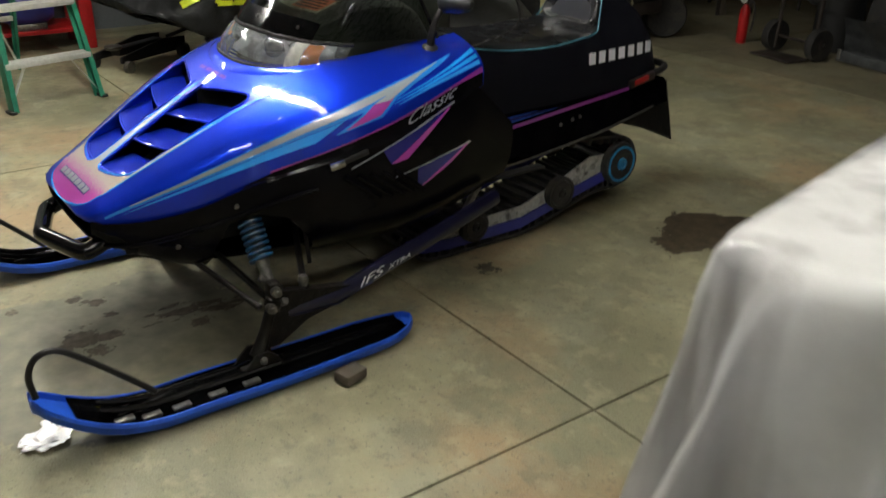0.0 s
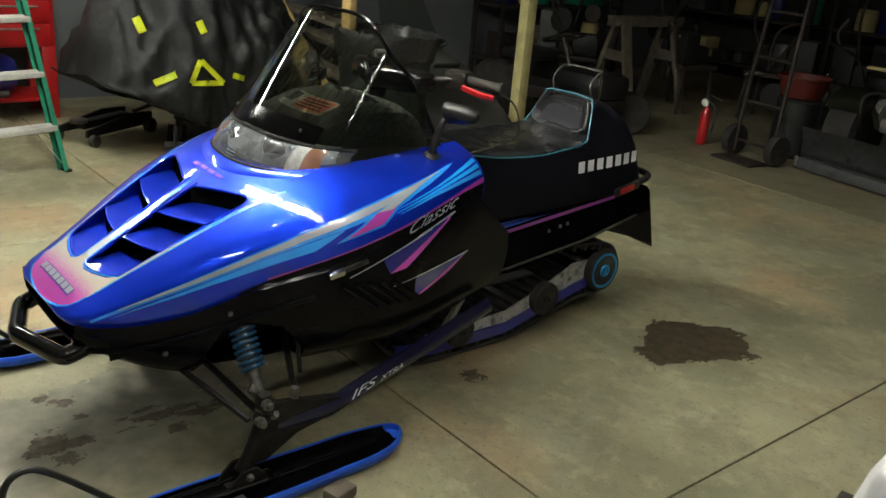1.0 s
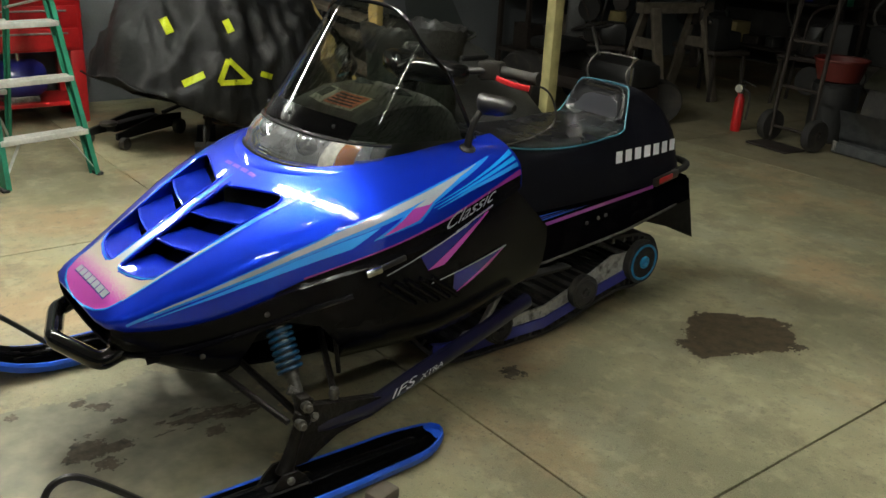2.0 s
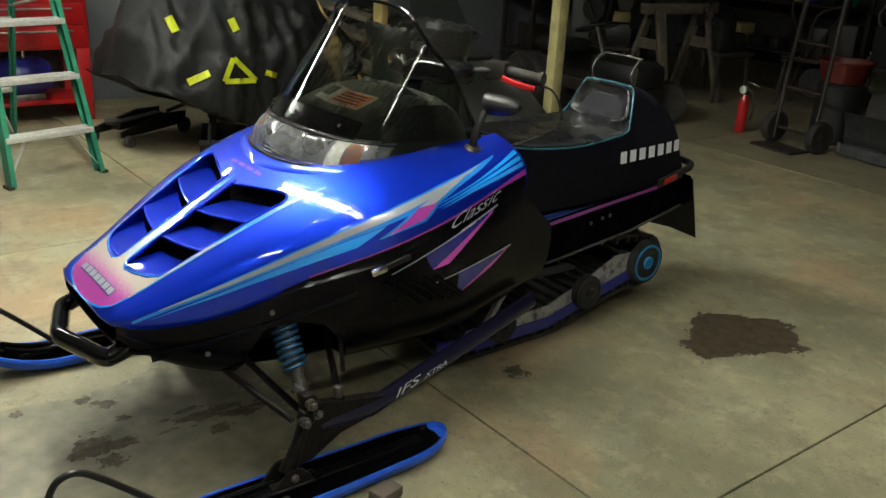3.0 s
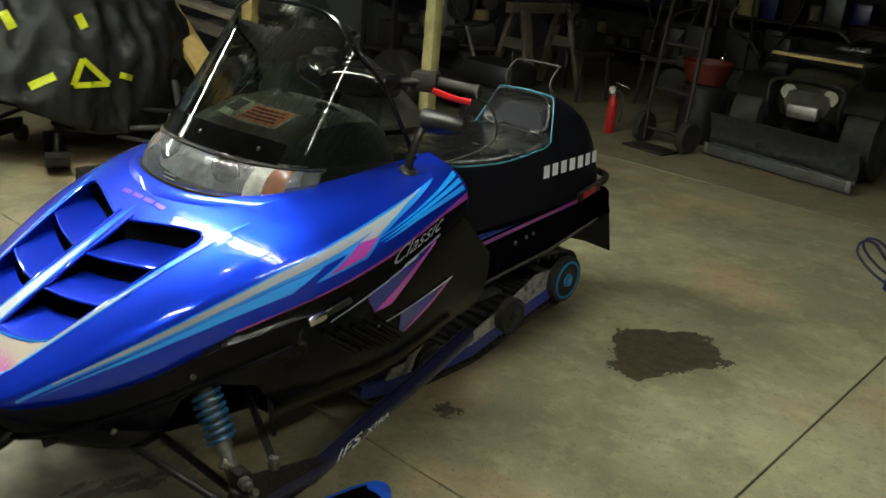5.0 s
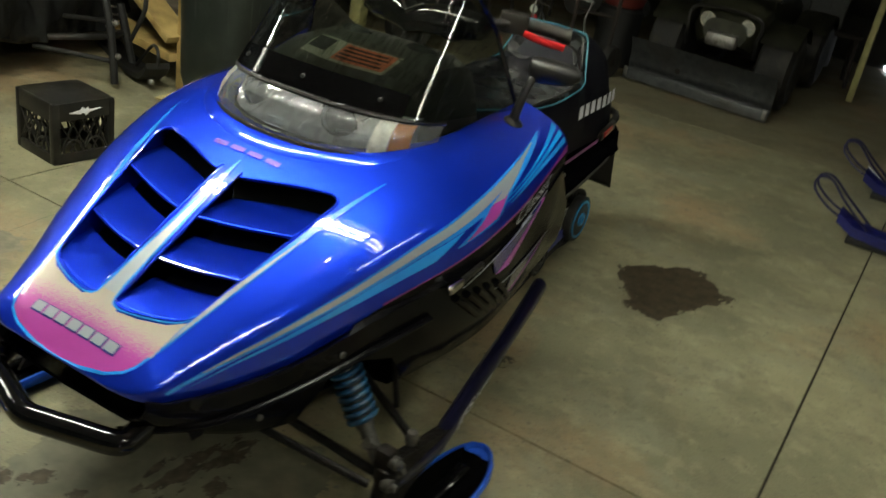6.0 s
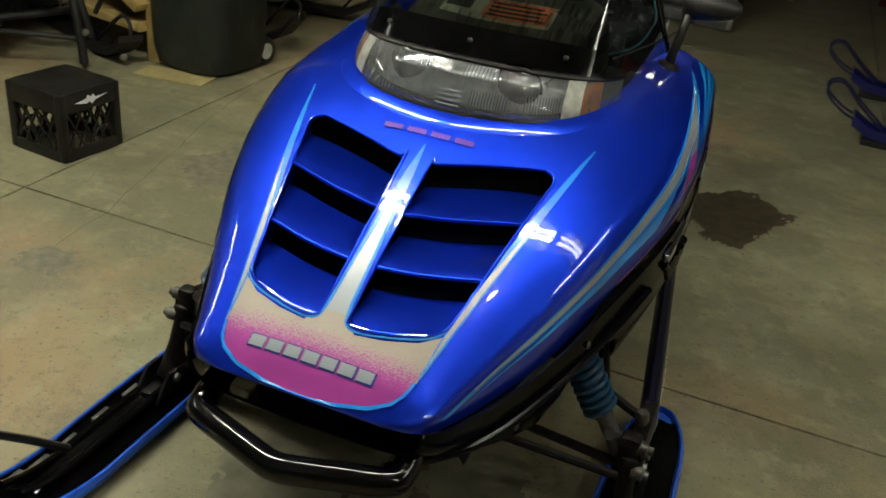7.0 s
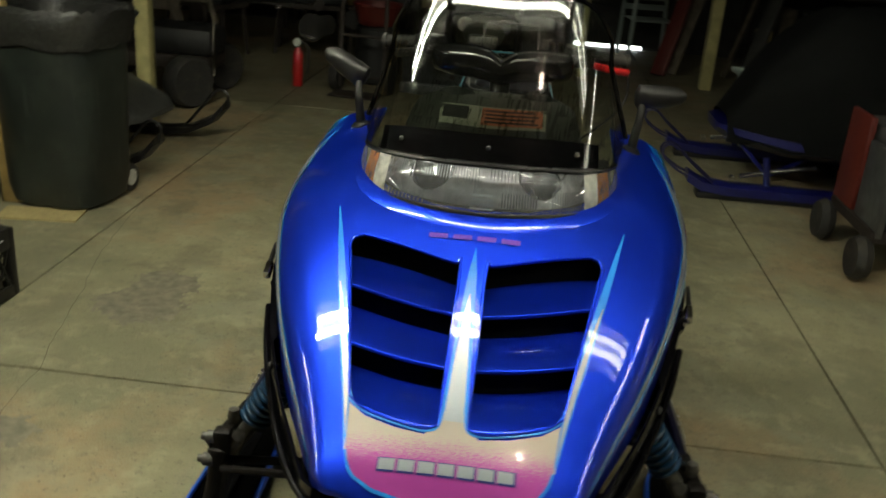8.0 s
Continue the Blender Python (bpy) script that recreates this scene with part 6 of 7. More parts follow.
# ---------------------------------------------------------------- crate, bin, lumber frame
def milk_crate():
    t = thing("milk_crate", "black plastic milk crate with lattice sides, upside down", "crate", (-1.785, 1.72, 0), -96)
    W, D, H = 0.275, 0.275, 0.255
    for sx in (-1, 1):
        for sy in (-1, 1):
            part("corner_post", fresh_box(sx * (W / 2 - 0.017), sy * (D / 2 - 0.017), H / 2, 0.034, 0.034, H - 0.002, bevel=0.008), M_BLACK, t)
    for k in range(4):
        m = pose(0, 0, 0, 0, 0, k * 90)
        part("bottom_rail", fresh_box(0, D / 2 - 0.008, 0.022, W - 0.05, 0.014, 0.044, m, 0.004), M_BLACK, t)
        p = part("top_rail", fresh_box(0, D / 2 - 0.008, H - 0.038, W - 0.05, 0.014, 0.074, m, 0.004), M_BLACK, t)
        for q in range(4):
            x = -0.072 + q * 0.048
            for sl in (-1, 1):
                bm = fresh_box(0, 0, 0, 0.006, 0.008, 0.17, m @ Matrix.Translation((x, D / 2 - 0.009, 0.125)) @ pose(0, 0, 0, 0, sl * 24, 0))
                for v in bm.verts:
                    v.co.z = min(max(v.co.z, 0.042), H - 0.07)
                part("lattice_bar", bm, M_BLACK, t)
        for sx in (-1, 1):
            part("lattice_arch", tube(bmesh.new(), [m @ Vector((sx * 0.048 + 0.042 * math.cos(a), D / 2 - 0.009, 0.046 + 0.05 * math.sin(a))) for a in np.linspace(0, math.pi, 10)], 0.005, 6), M_BLACK, t)
    part("base_panel", fresh_box(0, 0, H - 0.005, W - 0.02, D - 0.02, 0.01, bevel=0.004), M_BLACK, t)
    bm = bmesh.new()
    prism(bm, [(-0.07, 0.0), (-0.02, 0.008), (-0.012, 0.020), (0.004, 0.010), (0.012, 0.018), (0.02, 0.006), (0.075, 0.008), (0.02, -0.004), (0.004, -0.016), (-0.006, -0.004), (-0.02, -0.010)], D / 2 - 0.001, D / 2 + 0.0015, Matrix(((-1, 0, 0, 0.0), (0, 0, 1, 0), (0, 1, 0, H - 0.042), (0, 0, 0, 1))))
    part("print", bm, M_WHITE_PRINT, t, "worn white printed mark")


milk_crate()


def trash_bin():
    t = thing("trash_bin", "dark grey-green wheeled trash bin with plastic bag", "trash bin", (-1.965, 2.87, 0), 172)

    def ring(z, w, d, r=0.35):
        out = []
        for k in range(48):
            a = 2 * math.pi * k / 48
            c, s = math.cos(a), math.sin(a)
            out.append(Vector((math.copysign(abs(c) ** r, c) * w / 2, math.copysign(abs(s) ** r, s) * d / 2, z)))
        return out
    rings = [ring(0.005, 0.36, 0.36, 0.6), ring(0.02, 0.42, 0.42, 0.6), ring(0.10, 0.455, 0.455, 0.6), ring(0.60, 0.475, 0.475, 0.55), ring(0.80, 0.49, 0.49, 0.55), ring(0.81, 0.52, 0.52, 0.55), ring(0.85, 0.525, 0.525, 0.55), ring(0.855, 0.50, 0.50, 0.55), ring(0.45, 0.45, 0.45, 0.6)]
    part("body", loft(bmesh.new(), rings, True, True), M_BIN, t, "moulded plastic body")
    bm = bmesh.new()
    rnd = random.Random(4)
    rows = []
    for z, g in ((0.72, 0.508), (0.76, 0.520), (0.80, 0.545), (0.858, 0.548), (0.872, 0.52), (0.85, 0.47), (0.70, 0.44)):
        rows.append([p + Vector((rnd.uniform(-0.006, 0.006), rnd.uniform(-0.006, 0.006), rnd.uniform(-0.012, 0.012))) for p in ring(z, g, g, 0.55)])
    loft(bm, rows, True)
    part("bin_bag", bm, M_BAG, t, "crumpled clear bag over the rim")
    for s in (-1, 1):
        m = pose(s * 0.17, -0.190, 0.070, 0, 90, 0)
        w = part("wheel", lathe(bmesh.new(), [(0.03, -0.022), (0.066, -0.02), (0.069, 0), (0.066, 0.02), (0.03, 0.022)], m, 24), M_RUBBER, t)
        part("wheel_hub", lathe(bmesh.new(), [(0.040, -0.023), (0.036, -0.026), (0.012, -0.023), (0.012, 0.023), (0.036, 0.026), (0.040, 0.023)], m, 20), M_WHITE_RIM, w, "white hub")
    part("axle", tube(bmesh.new(), [(-0.17, -0.190, 0.070), (0.17, -0.190, 0.070)], 0.009, 8), M_STEEL, t)
    part("bin_handle", tube(bmesh.new(), spline([(-0.17, -0.25, 0.80), (-0.17, -0.31, 0.83), (0.17, -0.31, 0.83), (0.17, -0.25, 0.80)], 4), 0.013, 8), M_BIN, t)


trash_bin()
solid("cardboard_scrap", fresh_box(0, 0, 0, 0.34, 0.15, 0.008, pose(-1.97, 2.60, 0.0055, 0, 0, 8)), M_CARD, "flat piece of yellow cardboard by the bin", "cardboard", smooth=0)


def lumber(name, a, b, w, d, mat, label, category="lumber", roll=0.0):
    """A board from a to b with slightly eased edges."""
    a, b = Vector(a), Vector(b)
    m = Matrix.Translation((a + b) / 2) @ (b - a).to_track_quat("Z", "Y").to_matrix().to_4x4() @ pose(0, 0, 0, 0, 0, roll)
    return fresh_box(0, 0, 0, w, d, (b - a).length, m, 0.004)


rack = thing("lumber_rack", "yellowish lumber rack with braced posts", "rack", (-2.17, 2.74, 0))
part("post", lumber("post", (0, 0, 0), (0, 0, CEIL), 0.09, 0.045, M_WOOD, ""), M_WOOD, rack)
part("post", lumber("post", (-1.5, 0.38, 0), (-1.5, 0.38, CEIL), 0.09, 0.045, M_WOOD, ""), M_WOOD, rack)
part("bottom_rail", lumber("rail", (-0.045, 0.028, 0.16), (-1.5, 0.35, 0.16), 0.045, 0.17, M_WOOD, "", roll=90), M_WOOD, rack)
part("brace", lumber("brace", (-0.03, -0.02, 0.26), (-1.65, 0.26, 1.06), 0.15, 0.04, M_WOOD, "", roll=0), M_WOOD, rack, "diagonal brace")
part("shelf_rail", lumber("rail", (0.0, 0.07, 1.30), (-1.5, 0.42, 1.30), 0.045, 0.14, M_WOOD, "", roll=90), M_WOOD, rack)
for k, z in enumerate((0.30, 0.42, 0.62, 0.75, 0.95)):
    bm = lumber("board", (-0.35 - 0.12 * k, 0.35 + 0.05 * k, z), (-1.75, 0.55 - 0.04 * k, z + 0.08), 0.14, 0.035, M_GREY_WOOD, "")
    bmesh.ops.transform(bm, matrix=Matrix.Translation((-2.17, 2.74, 0)), verts=bm.verts[:])
    solid("stored_board", bm, M_GREY_WOOD, "weathered board stored on the rack", "board", group="boards on the rack")
for nm, x, y, s in (("post_west", -2.17, 4.22, 0.085), ("post_east", 1.66, 7.25, 0.10)):
    solid(nm, fresh_box(x, y, CEIL / 2, s, s, CEIL, bevel=0.006), M_PINE, "pale yellow square wooden post", "post", "structure")
    solid("beam", fresh_box(x, y, CEIL - 0.09, 0.09, 2.4, 0.16), M_WOOD, "yellowish wooden beam on a post", "beam", "structure")

# yellow patches on the cover: a triangle and dashes
APEX, LOW_L, LOW_R = (-2.209, 1.81, 0.695), (-2.328, 1.81, 0.537), (-1.917, 1.81, 0.615)
for ends, w in (((APEX, LOW_L), 0.031), ((APEX, LOW_R), 0.031), ((LOW_L, LOW_R), 0.031), (((-3.026, 1.81, 0.788), (-2.931, 1.81, 0.718)), 0.047), (((-2.237, 1.81, 0.921), (-2.164, 1.81, 0.862)), 0.043),
                (((-2.8, 1.81, 0.45), (-2.523, 1.81, 0.554)), 0.041), (((-1.789, 1.81, 0.686), (-1.633, 1.81, 0.693)), 0.034)):
    tape(covered, cov_rows, ends, w)
for s in (-1, 1):
    y = s * 0.42
    part("ski", loft(bmesh.new(), [[Vector((x - 0.08, y + k, z + h)) for k, h in ((-0.06, 0), (0.06, 0), (0.06, 0.03), (-0.06, 0.03))] for x, z in ((0.45, 0.012), (1.1, 0.012), (1.25, 0.03), (1.36, 0.09), (1.40, 0.13))], True, True), M_BLACK_DEEP, covered, "black steel ski")
    part("ski_loop", tube(bmesh.new(), spline([(1.31, y, 0.13), (1.32, y, 0.21), (1.24, y, 0.23), (1.07, y, 0.12), (0.97, y, 0.045)], 5), 0.009, 8), M_BLACK_DEEP, covered)
    part("ski_leg", tube(bmesh.new(), [(0.90, y, 0.03), (0.82, y * 0.9, 0.34)], 0.022, 8), M_BLACK_DEEP, covered)
    part("coil", tube(bmesh.new(), [Vector((0.86 - 0.1 * k / 60, y * 0.8 + 0.035 * math.cos(k * 0.6), 0.16 + 0.22 * k / 60)) + Vector((0.035 * math.sin(k * 0.6), 0, 0)) for k in range(61)], 0.006, 6), M_DULL, covered)
for pts, r, lab in (([(1.24, 0.23, 0.03), (1.20, 0.22, 0.30), (1.13, 0.20, 0.50)], 0.020, "black steering leg"), ([(1.19, 0.32, 0.24), (1.26, 0.37, 0.42), (1.25, 0.36, 0.56), (1.22, 0.34, 0.60)], 0.012, ""), ([(1.00, -0.10, 0.16), (1.22, 0.23, 0.14)], 0.013, ""), ([(0.95, 0.05, 0.30), (1.21, 0.24, 0.34)], 0.012, "")):
    part("steering_arm", tube(bmesh.new(), spline(pts, 4), r, 8), M_BLACK_DEEP, covered, lab)
for px, py, pz in ((1.235, 0.245, 0.17), (1.205, 0.24, 0.33), (1.28, 0.40, 0.05)):
    part("arm_bolt", lathe(bmesh.new(), [(0.012, -0.016), (0.016, -0.01), (0.016, 0.01), (0.008, 0.018)], pose(px, py, pz, 0, 70, 0), 10), M_STEEL, covered)
part("front_frame", tube(bmesh.new(), spline([(0.75, -0.42, 0.18), (0.95, -0.30, 0.20), (0.98, 0, 0.20), (0.95, 0.30, 0.20), (0.75, 0.42, 0.18)], 5), 0.018, 8), M_BLACK_DEEP, covered)
part("belly", fresh_box(0.0, 0, 0.22, 1.1, 0.50, 0.22, bevel=0.05), M_BLACK_DEEP, covered)


# ---------------------------------------------------------------- dark snowmobile behind the bin, pointing east
def old_snowmobile():
    t = thing("old_snowmobile", "old dark grey snowmobile with black steel skis", "snowmobile", (-2.90, 3.74, 0), -4)
    rings = []
    for x, w, zt, zb in ((-1.0, 0.30, 0.62, 0.25), (-0.4, 0.40, 0.66, 0.22), (0.1, 0.42, 0.62, 0.2), (0.45, 0.40, 0.50, 0.2), (0.75, 0.34, 0.38, 0.20), (0.98, 0.26, 0.29, 0.21), (1.04, 0.16, 0.25, 0.22)):
        rings.append([Vector((x, w * c, zb + (zt - zb) * h)) for c, h in ((-1, 0), (-1.02, 0.45), (-0.86, 0.85), (-0.5, 1.0), (0.5, 1.0), (0.86, 0.85), (1.02, 0.45), (1, 0))])
    part("cowl", loft(bmesh.new(), rings, True, True), M_DARK_COWL, t, "dusty dark grey cowl")
    for k in range(3):
        part("cowl_vent", fresh_box(0, 0, 0, 0.02, 0.22, 0.05, pose(0.38 + k * 0.11, 0.1, 0.535 - k * 0.055, 0, 35, 0), 0.006), M_BLACK_DEEP, t)
    part("seat", fresh_box(-1.0, 0, 0.62, 1.1, 0.34, 0.16, bevel=0.05), M_VINYL, t)
    part("windscreen", loft(bmesh.new(), [[Vector((0.10 - 0.22 * v, y * (1 - 0.25 * v), 0.60 + 0.34 * v)) for y in np.linspace(-0.26, 0.26, 9)] for v in (0, 0.5, 1)], False), M_SMOKE, t)
    for s in (-1, 1):
        y = s * 0.42
        part("ski", loft(bmesh.new(), [[Vector((x, y + k, z + h)) for k, h in ((-0.062, 0), (0.062, 0), (0.055, 0.035), (0, 0.05), (-0.055, 0.035))] for x, z in ((0.1, 0.012), (0.85, 0.012), (1.02, 0.03), (1.16, 0.10), (1.24, 0.19))], True, True), M_BLACK, t, "black steel ski")
        part("ski_loop", tube(bmesh.new(), spline([(1.235, y, 0.19), (1.25, y, 0.27), (1.19, y, 0.295), (1.10, y, 0.20), (0.98, y, 0.06)], 5), 0.009, 8), M_BLACK, t)
        part("ski_spring", tube(bmesh.new(), spline([(0.2, y, 0.06), (0.5, y, 0.15), (0.8, y, 0.06)], 5), 0.016, 6, flat=0.5), M_STEEL, t)
        part("spindle", tube(bmesh.new(), [(0.5, y, 0.14), (0.45, y * 0.85, 0.36)], 0.02, 8), M_BLACK, t)


M_DARK_COWL = material("dusty_dark_grey_fibreglass", (0.055, 0.055, 0.052), 0.55, grain=0.2, stain=0.4, stain_scale=6)
old_snowmobile()


def mower():
    t = thing("lawn_tractor", "dark lawn tractor standing behind the post", "tractor", (-2.50, 5.12, 0), 0)
    for x, y, r, w in ((0.36, -0.32, 0.17, 0.14), (0.36, 0.32, 0.17, 0.14), (-0.5, -0.36, 0.24, 0.2), (-0.5, 0.36, 0.24, 0.2)):
        m = Matrix.Translation((x, y, r)) @ pose(0, 0, 0, 90, 0, 58 if x > 0 else 0)
        wl = part("wheel", lathe(bmesh.new(), [(r * 0.5, -w * 0.42), (r * 0.9, -w * 0.5), (r, -w * 0.3), (r, w * 0.3), (r * 0.9, w * 0.5), (r * 0.5, w * 0.42)], m, 28), M_RUBBER, t)
        part("rim", lathe(bmesh.new(), [(r * 0.5, -w * 0.4), (r * 0.42, -w * 0.3), (r * 0.12, -w * 0.2), (r * 0.12, w * 0.2), (r * 0.42, w * 0.3), (r * 0.5, w * 0.4)], m, 20), M_WHITE_RIM, wl)
    part("bonnet", fresh_box(0.22, 0, 0.40, 0.52, 0.36, 0.20, bevel=0.07), M_BLACK_DEEP, t)
    part("frame", fresh_box(-0.1, 0, 0.26, 1.1, 0.36, 0.10, bevel=0.02), M_RUST, t)
    part("seat", fresh_box(-0.5, 0, 0.52, 0.34, 0.36, 0.10, bevel=0.04), M_BLACK_DEEP, t)
    part("steering_post", tube(bmesh.new(), [(-0.02, 0, 0.45), (-0.14, 0, 0.70)], 0.014, 8), M_DULL, t)
    part("steering_wheel", tube(bmesh.new(), [Vector((-0.14, 0.17 * math.cos(a), 0.70)) + Vector((0.17 * math.sin(a) * 0.9, 0, 0.05 * math.sin(a))) for a in (2 * math.pi * k / 24 for k in range(25))], 0.012, 8), M_BLACK, t)
    part("lever", tube(bmesh.new(), [(0.5, -0.22, 0.2), (0.52, -0.26, 0.62)], 0.008, 6), M_CHROME, t)


mower()


# ---------------------------------------------------------------- sawhorses, extinguisher, hand truck
def saw_horse(x, y, turn):
    t = thing("saw_horse", "weathered wooden saw horse with splayed legs", "saw horse", (x, y, 0), turn)
    part("top_beam", fresh_box(0, 0, 0.80, 0.86, 0.09, 0.09, bevel=0.006), M_GREY_WOOD, t)
    for sx in (-1, 1):
        for sy in (-1, 1):
            part("leg", lumber("leg", (sx * 0.33, sy * 0.29, 0.0), (sx * 0.29, sy * 0.05, 0.80), 0.09, 0.04, M_GREY_WOOD, ""), M_GREY_WOOD, t)
        part("gusset", fresh_box(sx * 0.315, 0, 0.50, 0.03, 0.28, 0.09, bevel=0.003), M_GREY_WOOD, t)


saw_horse(-2.82, 6.36, 83)


def extinguisher():
    t = thing("fire_extinguisher", "red fire extinguisher with chrome head standing on floor", "fire extinguisher", (-1.66, 5.80, 0))
    part("cylinder", lathe(bmesh.new(), [(0.036, 0.0), (0.039, 0.006), (0.039, 0.225), (0.034, 0.255), (0.02, 0.285), (0.016, 0.30)], Matrix(), 24), M_RED_PAINT, t, "red painted cylinder")
    part("valve_head", lathe(bmesh.new(), [(0.02, 0.295), (0.022, 0.32), (0.016, 0.345), (0.03, 0.35), (0.03, 0.362)], Matrix(), 16), M_CHROME, t, "chrome valve head")
    part("handle", fresh_box(-0.03, 0, 0.385, 0.12, 0.02, 0.012, pose(0, 0, 0, 0, 14, 0), 0.003), M_CHROME, t)
    part("gauge", lathe(bmesh.new(), [(0.03, 0), (0.03, 0.012), (0.026, 0.014)], pose(0.0, -0.03, 0.335, 90), 16), M_WHITE_RIM, t)
    part("hose", tube(bmesh.new(), spline([(0.02, 0, 0.34), (0.075, 0, 0.30), (0.085, 0, 0.2), (0.075, 0, 0.10)], 5), 0.009, 8), M_RUBBER, t)


extinguisher()


def hand_truck():
    t = thing("hand_truck", "rusty dark steel hand truck with black wheels", "hand truck", (-1.16, 5.70, 0), -8)
    for s in (-1, 1):
        part("upright", tube(bmesh.new(), spline([(s * 0.17, 0.03, 0.04), (s * 0.17, 0.06, 0.6), (s * 0.15, 0.13, 1.2), (s * 0.13, 0.30, 1.34)], 4), 0.016, 8), M_RUST, t)
        m = Matrix.Translation((s * 0.20, 0.05, 0.12)) @ pose(0, 0, 0, 0, 90, 0)
        w = part("wheel", lathe(bmesh.new(), [(0.05, -0.03), (0.11, -0.032), (0.12, 0), (0.11, 0.032), (0.05, 0.03)], m, 24), M_RUBBER, t)
        part("hub", lathe(bmesh.new(), [(0.055, -0.025), (0.02, -0.035), (0.02, 0.035), (0.055, 0.025)], m, 16), M_RUST, w)
    for z in (0.12, 0.42, 0.75, 1.08):
        part("cross_bar", tube(bmesh.new(), [(-0.17, 0.04 + 0.06 * z, z), (0.17, 0.04 + 0.06 * z, z)], 0.012, 8), M_RUST, t)
    part("toe_plate", fresh_box(0, -0.10, 0.012, 0.36, 0.22, 0.012, bevel=0.003), M_RUST, t)


hand_truck()



# ---------------------------------------------------------------- quad bike with plough
def quad_bike():
    t = thing("quad_bike", "olive camouflage quad bike with a steel snow plough", "quad bike", (-0.28, 6.24, 0), 0)
    # blade: a curved sheet, wide in x, facing south
    skew = Matrix.Translation((-0.04, -0.45, 0)) @ pose(0, 0, 0, 0, 0, -8)
    rows = []
    for k in range(13):
        f = k / 12
        z = 0.02 + 0.30 * f
        y = 0.035 * math.sin(math.pi * f) + (0.03 if 0.10 < f < 0.3 else 0.012 * (f > 0.3)) - 0.03 * f
        rows.append([skew @ Vector((x, y, z - 0.012 * abs(x) ** 2)) for x in np.linspace(-0.56, 0.56, 14)])
    bm = loft(bmesh.new(), rows, False)
    bmesh.ops.solidify(bm, geom=bm.faces[:], thickness=0.006)
    blade = part("plough_blade", bm, M_PLOW, t, "scraped dirty steel plough blade")
    part("wear_strip", fresh_box(0, -0.012, 0.05, 1.13, 0.012, 0.075, skew, 0.003), M_PLOW, blade)
    for x in (-0.5, -0.15, 0.18, 0.53):
        part("blade_rib", fresh_box(x, 0.088, 0.15, 0.012, 0.05, 0.20, skew), M_RUST, blade)
    for s in (-1, 1):
        part("push_arm", tube(bmesh.new(), [(s * 0.16 - 0.04, -0.40, 0.16), (s * 0.14, 0.45, 0.22)], 0.022, 8), M_RUST, t)
    for x in (-0.40, 0.40):
        for y, r in ((0.0, 0.29), (1.15, 0.29)):
            m = Matrix.Translation((x, y, r)) @ pose(0, 0, 0, 0, 90, 0)
            w = part("wheel", lathe(bmesh.new(), [(0.14, -0.10), (0.22, -0.125), (0.275, -0.10), (0.29, -0.03), (0.29, 0.03), (0.275, 0.10), (0.22, 0.125), (0.14, 0.10)], m, 28), M_RUBBER, t)
            part("rim", lathe(bmesh.new(), [(0.15, -0.09), (0.12, -0.07), (0.05, -0.09), (0.05, 0.09), (0.12, 0.07), (0.15, 0.09)], m, 20), M_STEEL, w)
            rows = [[m @ Vector((rr * math.cos(q), rr * math.sin(q), h)) for q in np.linspace(radians(125), radians(235), 12)] for rr, h in ((0.315, -0.13), (0.325, 0), (0.315, 0.13))]
            bm = loft(bmesh.new(), rows, False)
            bmesh.ops.solidify(bm, geom=bm.faces[:], thickness=0.006)
            part("fender", bm, M_CAMO, t, "olive camouflage fender")
    rings = []
    for y, w, zt, zb in ((-0.20, 0.16, 0.56, 0.40), (-0.12, 0.25, 0.64, 0.36), (0.1, 0.28, 0.72, 0.34), (0.4, 0.20, 0.78, 0.34), (0.7, 0.20, 0.74, 0.36), (1.1, 0.24, 0.74, 0.40), (1.35, 0.22, 0.68, 0.48)):
        rings.append([Vector((w * c, y, zb + (zt - zb) * h)) for c, h in ((-0.8, 0), (-1, 0.4), (-0.85, 0.85), (-0.4, 1), (0.4, 1), (0.85, 0.85), (1, 0.4), (0.8, 0))])
    part("body", loft(bmesh.new(), rings, True, True), M_CAMO, t, "olive camouflage bodywork")
    part("seat", fresh_box(0, 0.78, 0.80, 0.28, 0.62, 0.10, bevel=0.04), M_VINYL, t)
    for s in (-1, 1):
        m = Matrix.Translation((s * 0.145, -0.175, 0.535)) @ pose(0, 0, 0, 90, 0, 0)
        h = part("headlamp", lathe(bmesh.new(), [(0.02, -0.06), (0.05, -0.01), (0.058, 0.012), (0.054, 0.018)], m, 20), M_CHROME, t, "chrome headlamp")
        part("headlamp_glass", lathe(bmesh.new(), [(0.052, 0.016), (0.03, 0.024), (0.002, 0.027)], m, 20), M_CLEAR, h)
    part("bull_bar", tube(bmesh.new(), spline([(-0.25, -0.2, 0.34), (-0.25, -0.27, 0.46), (-0.22, -0.25, 0.62), (0.22, -0.25, 0.62), (0.25, -0.27, 0.46), (0.25, -0.2, 0.34)], 5), 0.014, 8), M_BLACK, t)
    for k in range(6):
        part("rack_bar", tube(bmesh.new(), [(-0.32, -0.18 + k * 0.09, 0.76), (0.32, -0.18 + k * 0.09, 0.76)], 0.008, 6), M_BLACK, t)
    for s in (-1, 1):
        part("rack_side", tube(bmesh.new(), [(s * 0.32, -0.2, 0.76), (s * 0.32, 0.29, 0.76)], 0.010, 6), M_BLACK, t)
        part("handlebar", tube(bmesh.new(), spline([(0, 0.42, 0.86), (s * 0.14, 0.42, 0.95), (s * 0.36, 0.52, 0.97)], 4), 0.013, 8), M_BLACK, t)
